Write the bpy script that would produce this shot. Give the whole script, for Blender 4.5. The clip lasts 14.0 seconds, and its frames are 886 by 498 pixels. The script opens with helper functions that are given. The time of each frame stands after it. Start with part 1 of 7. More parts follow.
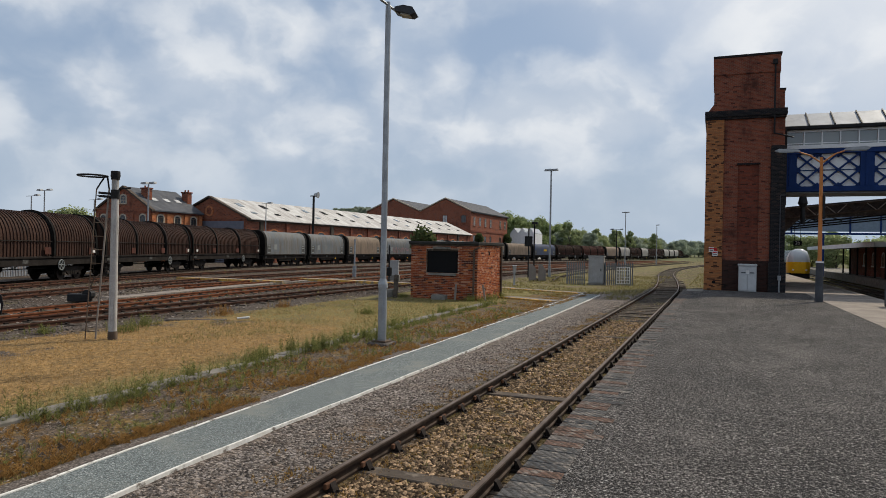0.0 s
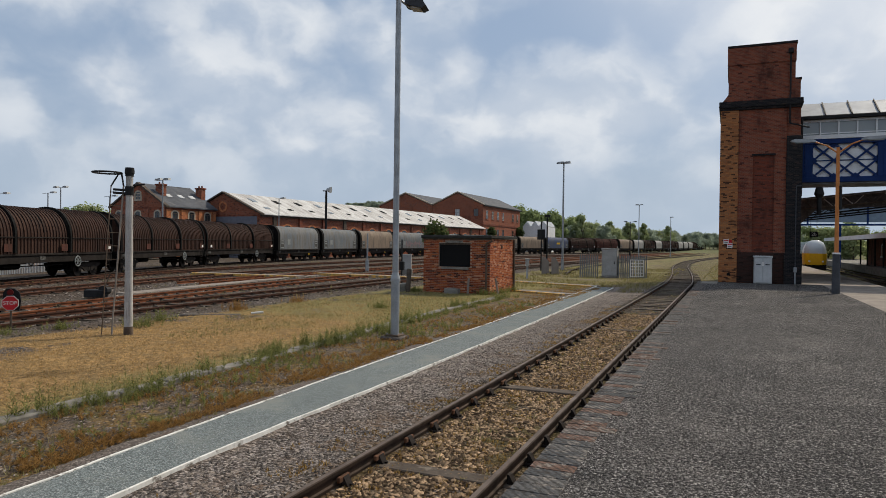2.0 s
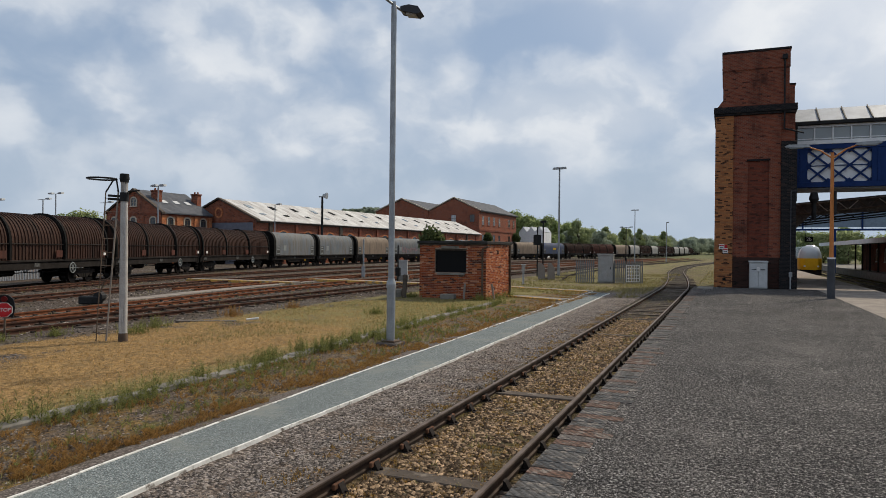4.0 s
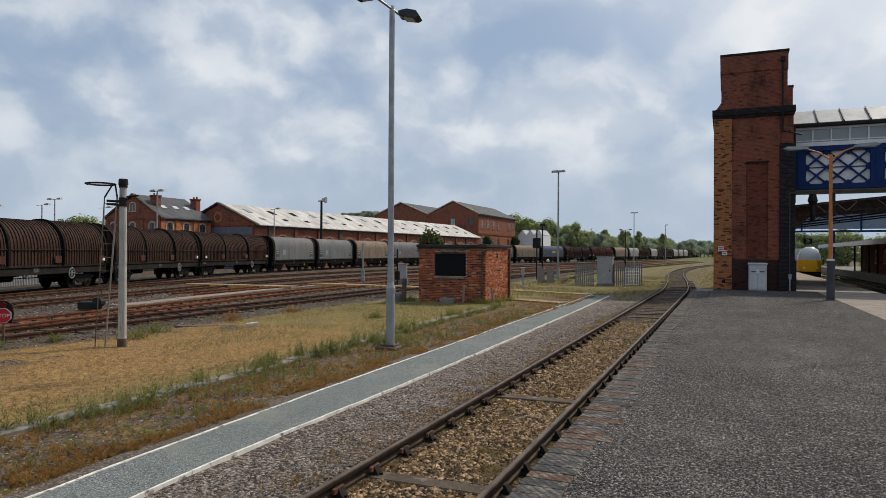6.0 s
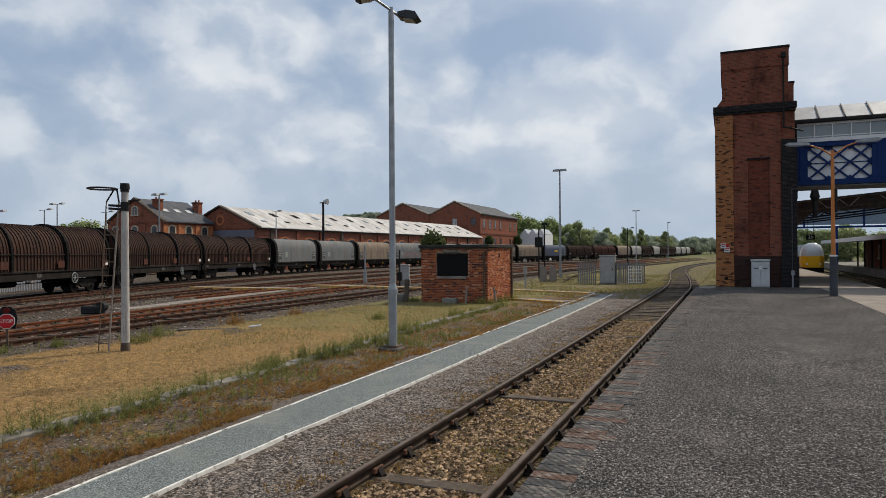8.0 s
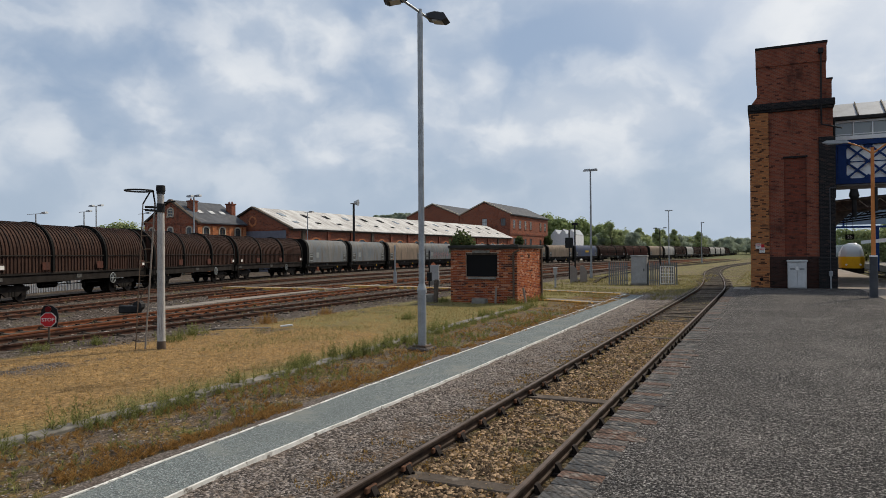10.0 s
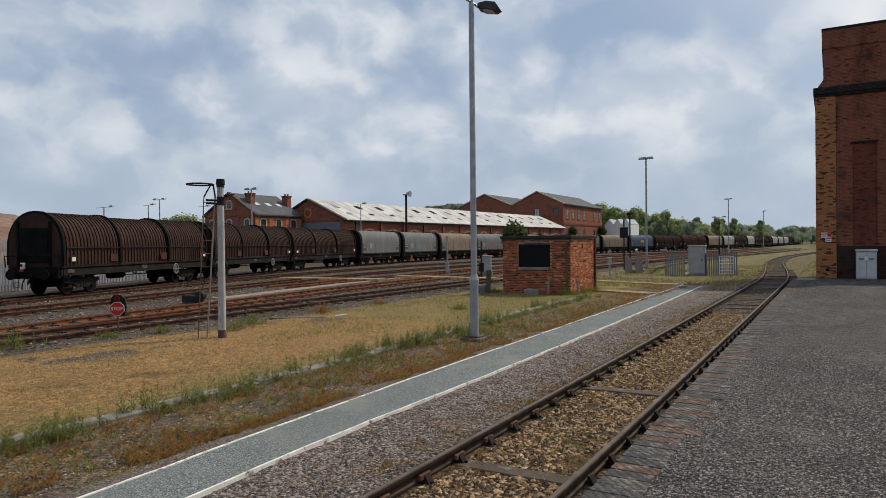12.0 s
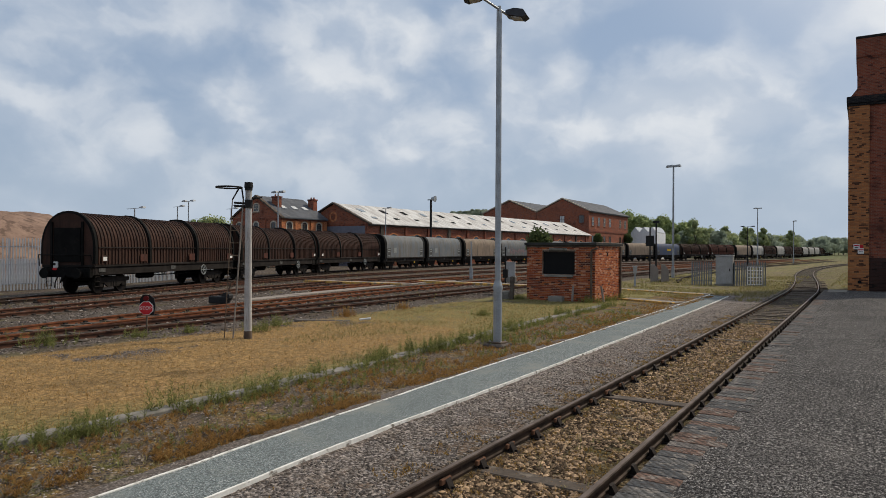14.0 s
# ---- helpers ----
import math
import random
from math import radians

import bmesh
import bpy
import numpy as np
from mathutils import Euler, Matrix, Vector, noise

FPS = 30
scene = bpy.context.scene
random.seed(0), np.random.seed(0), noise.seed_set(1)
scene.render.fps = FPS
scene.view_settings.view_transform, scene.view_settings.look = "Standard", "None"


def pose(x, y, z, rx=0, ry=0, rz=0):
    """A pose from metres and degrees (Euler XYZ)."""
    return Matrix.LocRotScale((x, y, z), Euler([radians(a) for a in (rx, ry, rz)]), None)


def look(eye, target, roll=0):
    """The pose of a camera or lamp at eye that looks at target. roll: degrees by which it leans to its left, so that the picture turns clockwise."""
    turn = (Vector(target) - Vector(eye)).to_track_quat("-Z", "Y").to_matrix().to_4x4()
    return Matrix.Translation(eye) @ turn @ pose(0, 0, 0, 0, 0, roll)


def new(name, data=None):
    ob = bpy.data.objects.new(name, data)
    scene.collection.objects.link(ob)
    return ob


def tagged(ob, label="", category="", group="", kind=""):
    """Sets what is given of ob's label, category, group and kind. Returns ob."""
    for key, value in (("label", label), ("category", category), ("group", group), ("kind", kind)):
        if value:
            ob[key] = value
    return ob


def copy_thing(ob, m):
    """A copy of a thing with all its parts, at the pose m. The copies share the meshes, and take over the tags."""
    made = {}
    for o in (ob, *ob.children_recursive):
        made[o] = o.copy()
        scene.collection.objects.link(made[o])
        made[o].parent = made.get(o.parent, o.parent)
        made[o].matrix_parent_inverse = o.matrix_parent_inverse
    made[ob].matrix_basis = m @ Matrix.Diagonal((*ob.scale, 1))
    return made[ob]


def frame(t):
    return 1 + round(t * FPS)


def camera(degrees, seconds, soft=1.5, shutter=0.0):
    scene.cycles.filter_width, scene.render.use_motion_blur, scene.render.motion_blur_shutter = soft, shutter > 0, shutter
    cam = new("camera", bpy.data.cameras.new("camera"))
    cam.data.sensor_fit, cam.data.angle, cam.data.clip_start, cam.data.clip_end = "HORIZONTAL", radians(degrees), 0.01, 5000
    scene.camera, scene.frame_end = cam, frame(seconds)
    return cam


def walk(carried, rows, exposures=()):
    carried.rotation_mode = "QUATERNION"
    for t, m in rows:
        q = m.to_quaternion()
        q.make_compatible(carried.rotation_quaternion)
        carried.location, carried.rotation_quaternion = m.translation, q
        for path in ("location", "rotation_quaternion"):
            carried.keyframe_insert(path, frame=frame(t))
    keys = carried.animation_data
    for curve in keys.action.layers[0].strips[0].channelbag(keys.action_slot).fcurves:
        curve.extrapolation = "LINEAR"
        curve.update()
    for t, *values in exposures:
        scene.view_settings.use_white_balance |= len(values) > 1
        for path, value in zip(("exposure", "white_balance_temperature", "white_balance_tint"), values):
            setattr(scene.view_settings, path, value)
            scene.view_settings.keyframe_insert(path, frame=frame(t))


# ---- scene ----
cam = camera(67.1, 14.0, soft=0.65)

PATH = [
    (0, (2.099, -0.067, 2.298), (1.344, 1.785, 2.299), 1.1),
    (0.5, (2.101, -0.067, 2.298), (1.337, 1.782, 2.3), 1.1),
    (1, (2.098, -0.062, 2.292), (1.324, 1.782, 2.292), 0.9),
    (1.5, (2.108, -0.043, 2.295), (1.327, 1.798, 2.288), 0.9),
    (2, (2.107, -0.053, 2.298), (1.317, 1.785, 2.28), 0.7),
    (2.5, (2.099, -0.036, 2.294), (1.31, 1.802, 2.283), 0.6),
    (3, (2.106, -0.042, 2.294), (1.322, 1.798, 2.291), 0.7),
    (5.5, (2.117, -0.029, 2.299), (1.343, 1.815, 2.301), 0.4),
    (6, (2.116, -0.029, 2.296), (1.338, 1.813, 2.306), 0.3),
    (6.5, (2.126, -0.051, 2.297), (1.345, 1.791, 2.319), 0.3),
    (7, (2.117, -0.049, 2.3), (1.337, 1.793, 2.327), 0.4),
    (7.5, (2.121, -0.027, 2.304), (1.344, 1.816, 2.317), -0.2),
    (10, (2.173, -0.063, 2.298), (1.307, 1.74, 2.311), -0.4),
    (10.5, (2.182, -0.087, 2.311), (1.255, 1.684, 2.319), -0.9),
    (11, (2.186, -0.103, 2.299), (1.236, 1.657, 2.318), -0.4),
    (11.5, (2.183, -0.092, 2.301), (1.202, 1.651, 2.296), -0.8),
    (12, (2.195, -0.104, 2.303), (1.191, 1.626, 2.289), -0.6),
    (12.5, (2.206, -0.114, 2.31), (1.178, 1.602, 2.307), -0.4),
    (13, (2.221, -0.135, 2.311), (1.161, 1.561, 2.31), -0.5),
    (13.5, (2.214, -0.145, 2.295), (1.147, 1.546, 2.295), 0.3),
    (14, (2.213, -0.147, 2.309), (1.148, 1.545, 2.311), 0.3),
]
walk(cam, [(t, look(eye, aim, lean)) for t, eye, aim, lean in PATH], [(0, 0.0), (10, 0.0), (12.5, -0.04), (14, -0.05)])

# ---- light ----
CLOUD_DRIFT = (1.9, 0.7, 0.35)
SUN_BEARING, SUN_HEIGHT = 27.0, 46.0          # degrees to the right of +y, and above the horizon
world = bpy.data.worlds.new("world")
scene.world = world
world.use_nodes = True


def node(nt, kind, inputs=None, **props):
    n = nt.nodes.new(kind)
    if "operation" in props:
        n.operation = props["operation"]
    if "use_clamp" in props:
        n.use_clamp = props["use_clamp"]
    if "data_type" in props:
        n.data_type, n.blend_type = props["data_type"], props["blend_type"]
    if "interpolation_type" in props:
        n.interpolation_type = props["interpolation_type"]
    if "feature" in props:
        n.feature = props["feature"]
    if "bands_direction" in props:
        n.bands_direction = props["bands_direction"]
    for key, value in (inputs or {}).items():
        put(nt, n.inputs[key], value)
    return n


def put(nt, socket, value):
    if isinstance(value, bpy.types.NodeSocket):
        nt.links.new(value, socket)
    elif isinstance(value, (tuple, list)) and len(value) == 3 and socket.type == "RGBA":
        socket.default_value = (*value, 1)
    else:
        socket.default_value = value


def math_node(nt, op, a, b=0.0, c=0.0, clamp=False):
    return node(nt, "ShaderNodeMath", {0: a, 1: b, 2: c}, operation=op, use_clamp=clamp).outputs[0]


def vec_node(nt, op, a, b=(0, 0, 0)):
    return node(nt, "ShaderNodeVectorMath", {0: a, 1: b}, operation=op).outputs[0]


def mix(nt, f, a, b, how="MIX"):
    return node(nt, "ShaderNodeMix", {0: f, 6: a, 7: b}, data_type="RGBA", blend_type=how).outputs[2]


def ramp(nt, value, lo, hi, out_lo=0.0, out_hi=1.0):
    return node(nt, "ShaderNodeMapRange", {0: value, 1: lo, 2: hi, 3: out_lo, 4: out_hi}, interpolation_type="SMOOTHSTEP").outputs[0]


def noise_tex(nt, vec, scale, detail=4.0, rough=0.55, warp=0.0):
    return node(nt, "ShaderNodeTexNoise", {"Vector": vec, "Scale": scale, "Detail": detail, "Roughness": rough, "Distortion": warp}).outputs[0]


# banks of cloud over the yard: bearing and height of the middle, half widths (degrees), how much paler or darker than the rest
BANKS = [
    (-13.0, 17.2, 9.0, 3.2, -0.40), (-33.0, 13.0, 4.5, 3.0, -0.10), (-26.5, 20.5, 3.0, 2.6, -0.16), (-51.0, 16.0, 6.0, 5.0, -0.10), (2.0, 14.0, 4.0, 2.2, -0.08),
    (-36.5, 18.5, 5.0, 2.6, 0.16), (-40.5, 10.5, 6.0, 2.6, 0.12), (-20.0, 10.8, 4.5, 2.4, 0.18), (-9.5, 10.6, 7.0, 2.0, 0.20), (-28.5, 8.8, 7.0, 2.0, 0.08), (-46.0, 20.0, 3.5, 2.0, 0.10), (-21.8, 17.0, 2.6, 2.4, 0.10), (6.0, 19.0, 6.0, 4.0, 0.14),
]


def build_sky():
    nt = world.node_tree
    nt.nodes.clear()
    sky = node(nt, "ShaderNodeTexSky")
    sky.sky_type, sky.sun_disc, sky.dust_density = "NISHITA", False, 2.0
    sky.sun_elevation, sky.sun_rotation = radians(SUN_HEIGHT), radians(SUN_BEARING)
    blue = vec_node(nt, "SCALE", sky.outputs[0])
    blue.node.inputs["Scale"].default_value = 0.095
    d = node(nt, "ShaderNodeTexCoord").outputs["Generated"]
    to_sun = Vector((math.sin(radians(SUN_BEARING)) * math.cos(radians(SUN_HEIGHT)), math.cos(radians(SUN_BEARING)) * math.cos(radians(SUN_HEIGHT)), math.sin(radians(SUN_HEIGHT))))
    p = vec_node(nt, "ADD", vec_node(nt, "MULTIPLY", d, (1.0, 1.0, 1.35)), CLOUD_DRIFT)
    curl = node(nt, "ShaderNodeTexNoise", {"Vector": p, "Scale": 5.0, "Detail": 5.0, "Roughness": 0.55}).outputs[1]
    curl = vec_node(nt, "SUBTRACT", curl, (0.5, 0.5, 0.5))
    push = vec_node(nt, "SCALE", curl)
    push.node.inputs["Scale"].default_value = 0.16
    q = vec_node(nt, "ADD", p, push)

    def puffs(at):
        soft = noise_tex(nt, at, 5.6, 9.0, 0.48)
        ball = node(nt, "ShaderNodeTexVoronoi", {"Vector": at, "Scale": 9.0, "Smoothness": 0.45}, feature="SMOOTH_F1").outputs[0]
        return math_node(nt, "SUBTRACT", math_node(nt, "MULTIPLY", soft, 0.9), math_node(nt, "MULTIPLY", ball, 0.30))

    here = puffs(q)
    sunward = puffs(vec_node(nt, "ADD", q, (0.012, 0.012, 0.045)))
    shift_d = vec_node(nt, "SCALE", curl)
    shift_d.node.inputs["Scale"].default_value = 0.12
    e = node(nt, "ShaderNodeSeparateXYZ", {0: vec_node(nt, "ADD", d, shift_d)})
    up = math_node(nt, "MAXIMUM", node(nt, "ShaderNodeSeparateXYZ", {0: d}).outputs[2], 0.0)
    bearing = math_node(nt, "MULTIPLY", math_node(nt, "ARCTAN2", e.outputs[0], e.outputs[1]), 57.2958)
    height = math_node(nt, "MULTIPLY", math_node(nt, "ARCSINE", e.outputs[2]), 57.2958)
    body = here
    for b, h, wb, wh, much in BANKS:
        u = math_node(nt, "MULTIPLY", math_node(nt, "SUBTRACT", bearing, b), 1 / wb)
        v = math_node(nt, "MULTIPLY", math_node(nt, "SUBTRACT", height, h), 1 / wh)
        far = math_node(nt, "ADD", math_node(nt, "MULTIPLY", u, u), math_node(nt, "MULTIPLY", v, v))
        body = math_node(nt, "ADD", body, math_node(nt, "MULTIPLY", math_node(nt, "EXPONENT", math_node(nt, "MULTIPLY", far, -1.0)), much))
    amount = ramp(nt, body, 0.04, 0.52)
    lit = ramp(nt, math_node(nt, "SUBTRACT", here, sunward), -0.09, 0.12)
    glow = ramp(nt, node(nt, "ShaderNodeVectorMath", {0: d, 1: to_sun}, operation="DOT_PRODUCT").outputs[1], 0.70, 1.0)
    base = mix(nt, 0.75, blue, (0.315, 0.42, 0.58))
    cloud = mix(nt, lit, (0.53, 0.60, 0.70), (0.75, 0.785, 0.83))
    air = mix(nt, amount, base, cloud)
    air = mix(nt, math_node(nt, "MULTIPLY", glow, 0.85), air, (0.98, 0.98, 0.98))
    air = mix(nt, ramp(nt, up, 0.0, 0.19, 0.85, 0.0), air, (0.43, 0.52, 0.635))
    bg = node(nt, "ShaderNodeBackground", {"Color": air, "Strength": 1.0})
    nt.links.new(bg.outputs[0], node(nt, "ShaderNodeOutputWorld").inputs[0])
    return to_sun


TO_SUN = build_sky()
sun = new("sun", bpy.data.lights.new("sun", "SUN"))
sun.data.energy, sun.data.angle, sun.data.color = 3.6, radians(3.0), (1.0, 0.88, 0.70)
sun.matrix_world = look(tuple(TO_SUN * 80), (0, 0, 0))

# ---- materials ----


def start(name):
    m = bpy.data.materials.new(name)
    m.use_nodes = True
    nt = m.node_tree
    nt.nodes.clear()
    b = node(nt, "ShaderNodeBsdfPrincipled", {"Specular IOR Level": 0.1})
    nt.links.new(b.outputs[0], node(nt, "ShaderNodeOutputMaterial").inputs[0])
    return m, nt, b


def relief(nt, b, height, strength=0.3, distance=0.01):
    put(nt, b.inputs["Normal"], node(nt, "ShaderNodeBump", {"Height": height, "Strength": strength, "Distance": distance}).outputs[0])


def coords(nt, what="Object"):
    return node(nt, "ShaderNodeTexCoord").outputs[what]


def surface(name, a, b2, rough=0.7, metal=0.0, grain=40.0, blotch=2.0, bump=0.2, stain=None, stain_at=(0.55, 0.7), streak=False, vary=0.0):
    """Two colours mixed at two scales, an optional stain in blots or in streaks down the face."""
    m, nt, bs = start(name)
    v = coords(nt)
    fine = noise_tex(nt, v, grain, 3.0)
    wide = noise_tex(nt, v, blotch, 5.0, 0.6)
    c = mix(nt, ramp(nt, wide, 0.3, 0.7), a, b2)
    c = mix(nt, ramp(nt, fine, 0.25, 0.8, 0.0, 0.35), c, tuple(x * 0.55 for x in b2))
    if stain:
        sv = vec_node(nt, "MULTIPLY", v, (3.0, 3.0, 0.25)) if streak else v
        c = mix(nt, ramp(nt, noise_tex(nt, sv, blotch * 1.7, 6.0, 0.65), *stain_at), c, stain)
    if vary:
        r = node(nt, "ShaderNodeObjectInfo").outputs["Random"]
        c = mix(nt, math_node(nt, "MULTIPLY", r, vary), c, tuple(x * 0.35 for x in a))
    put(nt, bs.inputs["Base Color"], c)
    put(nt, bs.inputs["Roughness"], ramp(nt, wide, 0.2, 0.8, max(rough - 0.12, 0.05), min(rough + 0.12, 1.0)))
    bs.inputs["Metallic"].default_value = metal
    if bump:
        relief(nt, bs, fine, bump, 0.01)
    return m


def brickwork(name, reds, mortar, soot=None, soot_at=(0.5, 0.75), size=(0.235, 0.082), dark_at=0.86):
    """Brick courses on upright walls, for faces along x or y of the thing."""
    m, nt, bs = start(name)
    v = coords(nt)
    p = node(nt, "ShaderNodeSeparateXYZ", {0: v})
    flat = node(nt, "ShaderNodeCombineXYZ", {0: math_node(nt, "ADD", p.outputs[0], p.outputs[1]), 1: p.outputs[2], 2: 0.0}).outputs[0]
    br = node(nt, "ShaderNodeTexBrick", {"Vector": flat, "Color1": reds[0], "Color2": reds[1], "Mortar": mortar, "Scale": 1.0, "Mortar Size": 0.009, "Mortar Smooth": 0.3, "Bias": -0.1, "Brick Width": size[0], "Row Height": size[1]})
    cell = node(nt, "ShaderNodeSeparateXYZ", {0: vec_node(nt, "MULTIPLY", flat, (1 / size[0], 1 / size[1], 1.0))})
    course = math_node(nt, "FLOOR", cell.outputs[1], 0.0)
    half = math_node(nt, "MULTIPLY", math_node(nt, "SUBTRACT", 1.0, math_node(nt, "FLOORED_MODULO", course, 2.0)), 0.5)
    which = node(nt, "ShaderNodeCombineXYZ", {0: math_node(nt, "FLOOR", math_node(nt, "ADD", cell.outputs[0], half), 0.0), 1: course, 2: 0.0}).outputs[0]
    odd = node(nt, "ShaderNodeTexWhiteNoise", {"Vector": which}, noise_dimensions="3D").outputs[0]
    c = mix(nt, ramp(nt, odd, dark_at, dark_at + 0.08), br.outputs[0], reds[2])
    c = mix(nt, ramp(nt, noise_tex(nt, v, 30.0, 4.0), 0.3, 0.8, 0.0, 0.4), c, tuple(x * 0.5 for x in reds[1]))
    if soot:
        c = mix(nt, ramp(nt, noise_tex(nt, vec_node(nt, "MULTIPLY", v, (1.0, 1.0, 0.5)), 0.7, 7.0, 0.65), *soot_at), c, soot)
    put(nt, bs.inputs["Base Color"], c)
    bs.inputs["Roughness"].default_value = 0.88
    relief(nt, bs, math_node(nt, "SUBTRACT", noise_tex(nt, v, 60.0, 3.0), br.outputs[1]), 0.5, 0.012)
    return m


def plain(name, c, rough=0.6, metal=0.0):
    m, nt, bs = start(name)
    v = coords(nt)
    put(nt, bs.inputs["Base Color"], mix(nt, noise_tex(nt, v, 6.0, 5.0), c, tuple(x * 0.72 for x in c)))
    bs.inputs["Roughness"].default_value, bs.inputs["Metallic"].default_value = rough, metal
    return m


def glass(name, tint=(0.03, 0.035, 0.04)):
    m, nt, bs = start(name)
    bs.inputs["Base Color"].default_value = (*tint, 1)
    bs.inputs["Roughness"].default_value = 0.08
    bs.inputs["Specular IOR Level"].default_value = 0.7
    return m


def clear_glass():
    m, nt, bs = start("clear_glass")
    bs.inputs["Base Color"].default_value = (0.85, 0.9, 0.92, 1)
    bs.inputs["Transmission Weight"].default_value = 0.9
    bs.inputs["Roughness"].default_value = 0.05
    bs.inputs["IOR"].default_value = 1.1
    return m


def stones(name, colours, scale, dirt=None, rough=0.9, bump=0.8, depth=0.02):
    """Loose stone or aggregate: cells of several greys with dark gaps."""
    m, nt, bs = start(name)
    v = node(nt, "ShaderNodeNewGeometry").outputs["Position"]
    cell = node(nt, "ShaderNodeTexVoronoi", {"Vector": v, "Scale": scale}, feature="F1")
    pick = node(nt, "ShaderNodeSeparateColor", {0: cell.outputs[1]}).outputs[0]
    c = mix(nt, ramp(nt, pick, 0.2, 0.5), colours[0], colours[1])
    c = mix(nt, ramp(nt, pick, 0.75, 0.9), c, colours[2])
    c = mix(nt, ramp(nt, cell.outputs[0], 0.3, 0.75, 0.0, 0.75), c, tuple(x * 0.25 for x in colours[0]))
    broad = noise_tex(nt, v, 0.45, 6.0, 0.62)
    c = mix(nt, ramp(nt, broad, 0.35, 0.7, 0.0, 0.45), c, tuple(x * 0.55 for x in colours[1]))
    if dirt:
        c = mix(nt, ramp(nt, noise_tex(nt, v, 1.1, 7.0, 0.68), 0.5, 0.68), c, dirt)
    put(nt, bs.inputs["Base Color"], c)
    bs.inputs["Roughness"].default_value = rough
    relief(nt, bs, math_node(nt, "SUBTRACT", math_node(nt, "MULTIPLY", noise_tex(nt, v, scale * 2.5, 2.0), 0.5), cell.outputs[0]), bump, depth)
    return m




def tarmac_material():
    """Coarse worn surface dressing: chips of many greys, black binder between them, darker and browner patches."""
    m, nt, bs = start("tarmac")
    v = node(nt, "ShaderNodeNewGeometry").outputs["Position"]
    c = (0.05, 0.046, 0.045)
    heights = None
    for scale, lo, hi in ((33.0, 0.42, 0.9), (70.0, 0.35, 0.95)):
        cell = node(nt, "ShaderNodeTexVoronoi", {"Vector": v, "Scale": scale, "Randomness": 1.0}, feature="F1")
        pick = node(nt, "ShaderNodeSeparateColor", {0: cell.outputs[1]})
        tone = mix(nt, pick.outputs[0], (0.07, 0.065, 0.063), (0.62, 0.575, 0.54))
        keep = math_node(nt, "MULTIPLY", ramp(nt, pick.outputs[1], lo, hi), ramp(nt, cell.outputs[0], 0.55, 0.3))
        c = mix(nt, keep, c, tone)
        dark = math_node(nt, "MULTIPLY", ramp(nt, pick.outputs[2], 0.55, 0.8), ramp(nt, cell.outputs[0], 0.6, 0.35, 0.0, 0.9))
        c = mix(nt, dark, c, (0.012, 0.012, 0.013))
        heights = cell.outputs[0] if heights is None else math_node(nt, "ADD", heights, cell.outputs[0])
    wide = noise_tex(nt, v, 0.42, 8.0, 0.66)
    c = mix(nt, ramp(nt, wide, 0.47, 0.60, 0.0, 0.65), c, (0.026, 0.025, 0.026))
    c = mix(nt, ramp(nt, wide, 0.46, 0.34, 0.0, 0.3), c, (0.24, 0.22, 0.205))
    patch = noise_tex(nt, v, 3.2, 9.0, 0.75)
    c = mix(nt, ramp(nt, patch, 0.52, 0.38, 0.0, 0.5), c, (0.028, 0.026, 0.026))
    c = mix(nt, ramp(nt, patch, 0.54, 0.68, 0.0, 0.4), c, (0.30, 0.275, 0.255))
    for scale in (44.0, 23.0):
        grain = noise_tex(nt, vec_node(nt, "MULTIPLY", v, (1.0, 0.75, 1.0)), scale, 4.0, 0.85)
        c = mix(nt, ramp(nt, grain, 0.49, 0.40, 0.0, 0.92), c, (0.008, 0.008, 0.009))
        c = mix(nt, ramp(nt, grain, 0.54, 0.63, 0.0, 0.7), c, (0.34, 0.325, 0.318))
    put(nt, bs.inputs["Base Color"], c)
    bs.inputs["Roughness"].default_value = 0.93
    relief(nt, bs, math_node(nt, "SUBTRACT", 1.0, heights), 0.9, 0.016)
    return m


TARMAC = tarmac_material()
PATH_GRIT = stones("path_grit", [(0.13, 0.15, 0.153), (0.205, 0.235, 0.24), (0.32, 0.34, 0.34)], 60.0, (0.17, 0.18, 0.17), 0.92, 0.6, 0.008)
MARGIN_GRIT = stones("margin_grit", [(0.10, 0.085, 0.075), (0.16, 0.135, 0.12), (0.26, 0.225, 0.20)], 45.0, (0.09, 0.06, 0.042), 0.95, 0.6, 0.01)
TRACK_BED = stones("track_bed", [(0.028, 0.022, 0.018), (0.06, 0.047, 0.037), (0.13, 0.105, 0.085)], 14.0, (0.055, 0.054, 0.02), 0.95, 0.9, 0.03)
WHITE_LINE = surface("white_line", (0.74, 0.735, 0.71), (0.56, 0.545, 0.51), 0.7, grain=25, blotch=3, stain=(0.17, 0.15, 0.13), stain_at=(0.54, 0.66))
YELLOW_LINE = surface("yellow_line", (0.70, 0.40, 0.08), (0.56, 0.31, 0.08), 0.75, grain=25, blotch=2, stain=(0.22, 0.18, 0.13), stain_at=(0.44, 0.6))
CONCRETE = surface("concrete", (0.25, 0.235, 0.21), (0.14, 0.13, 0.115), 0.9, grain=30, blotch=2.5, stain=(0.10, 0.10, 0.085), bump=0.4)
CONCRETE_PALE = surface("concrete_pale", (0.28, 0.245, 0.215), (0.20, 0.175, 0.155), 0.9, grain=30, blotch=1.0, stain=(0.2, 0.185, 0.165))
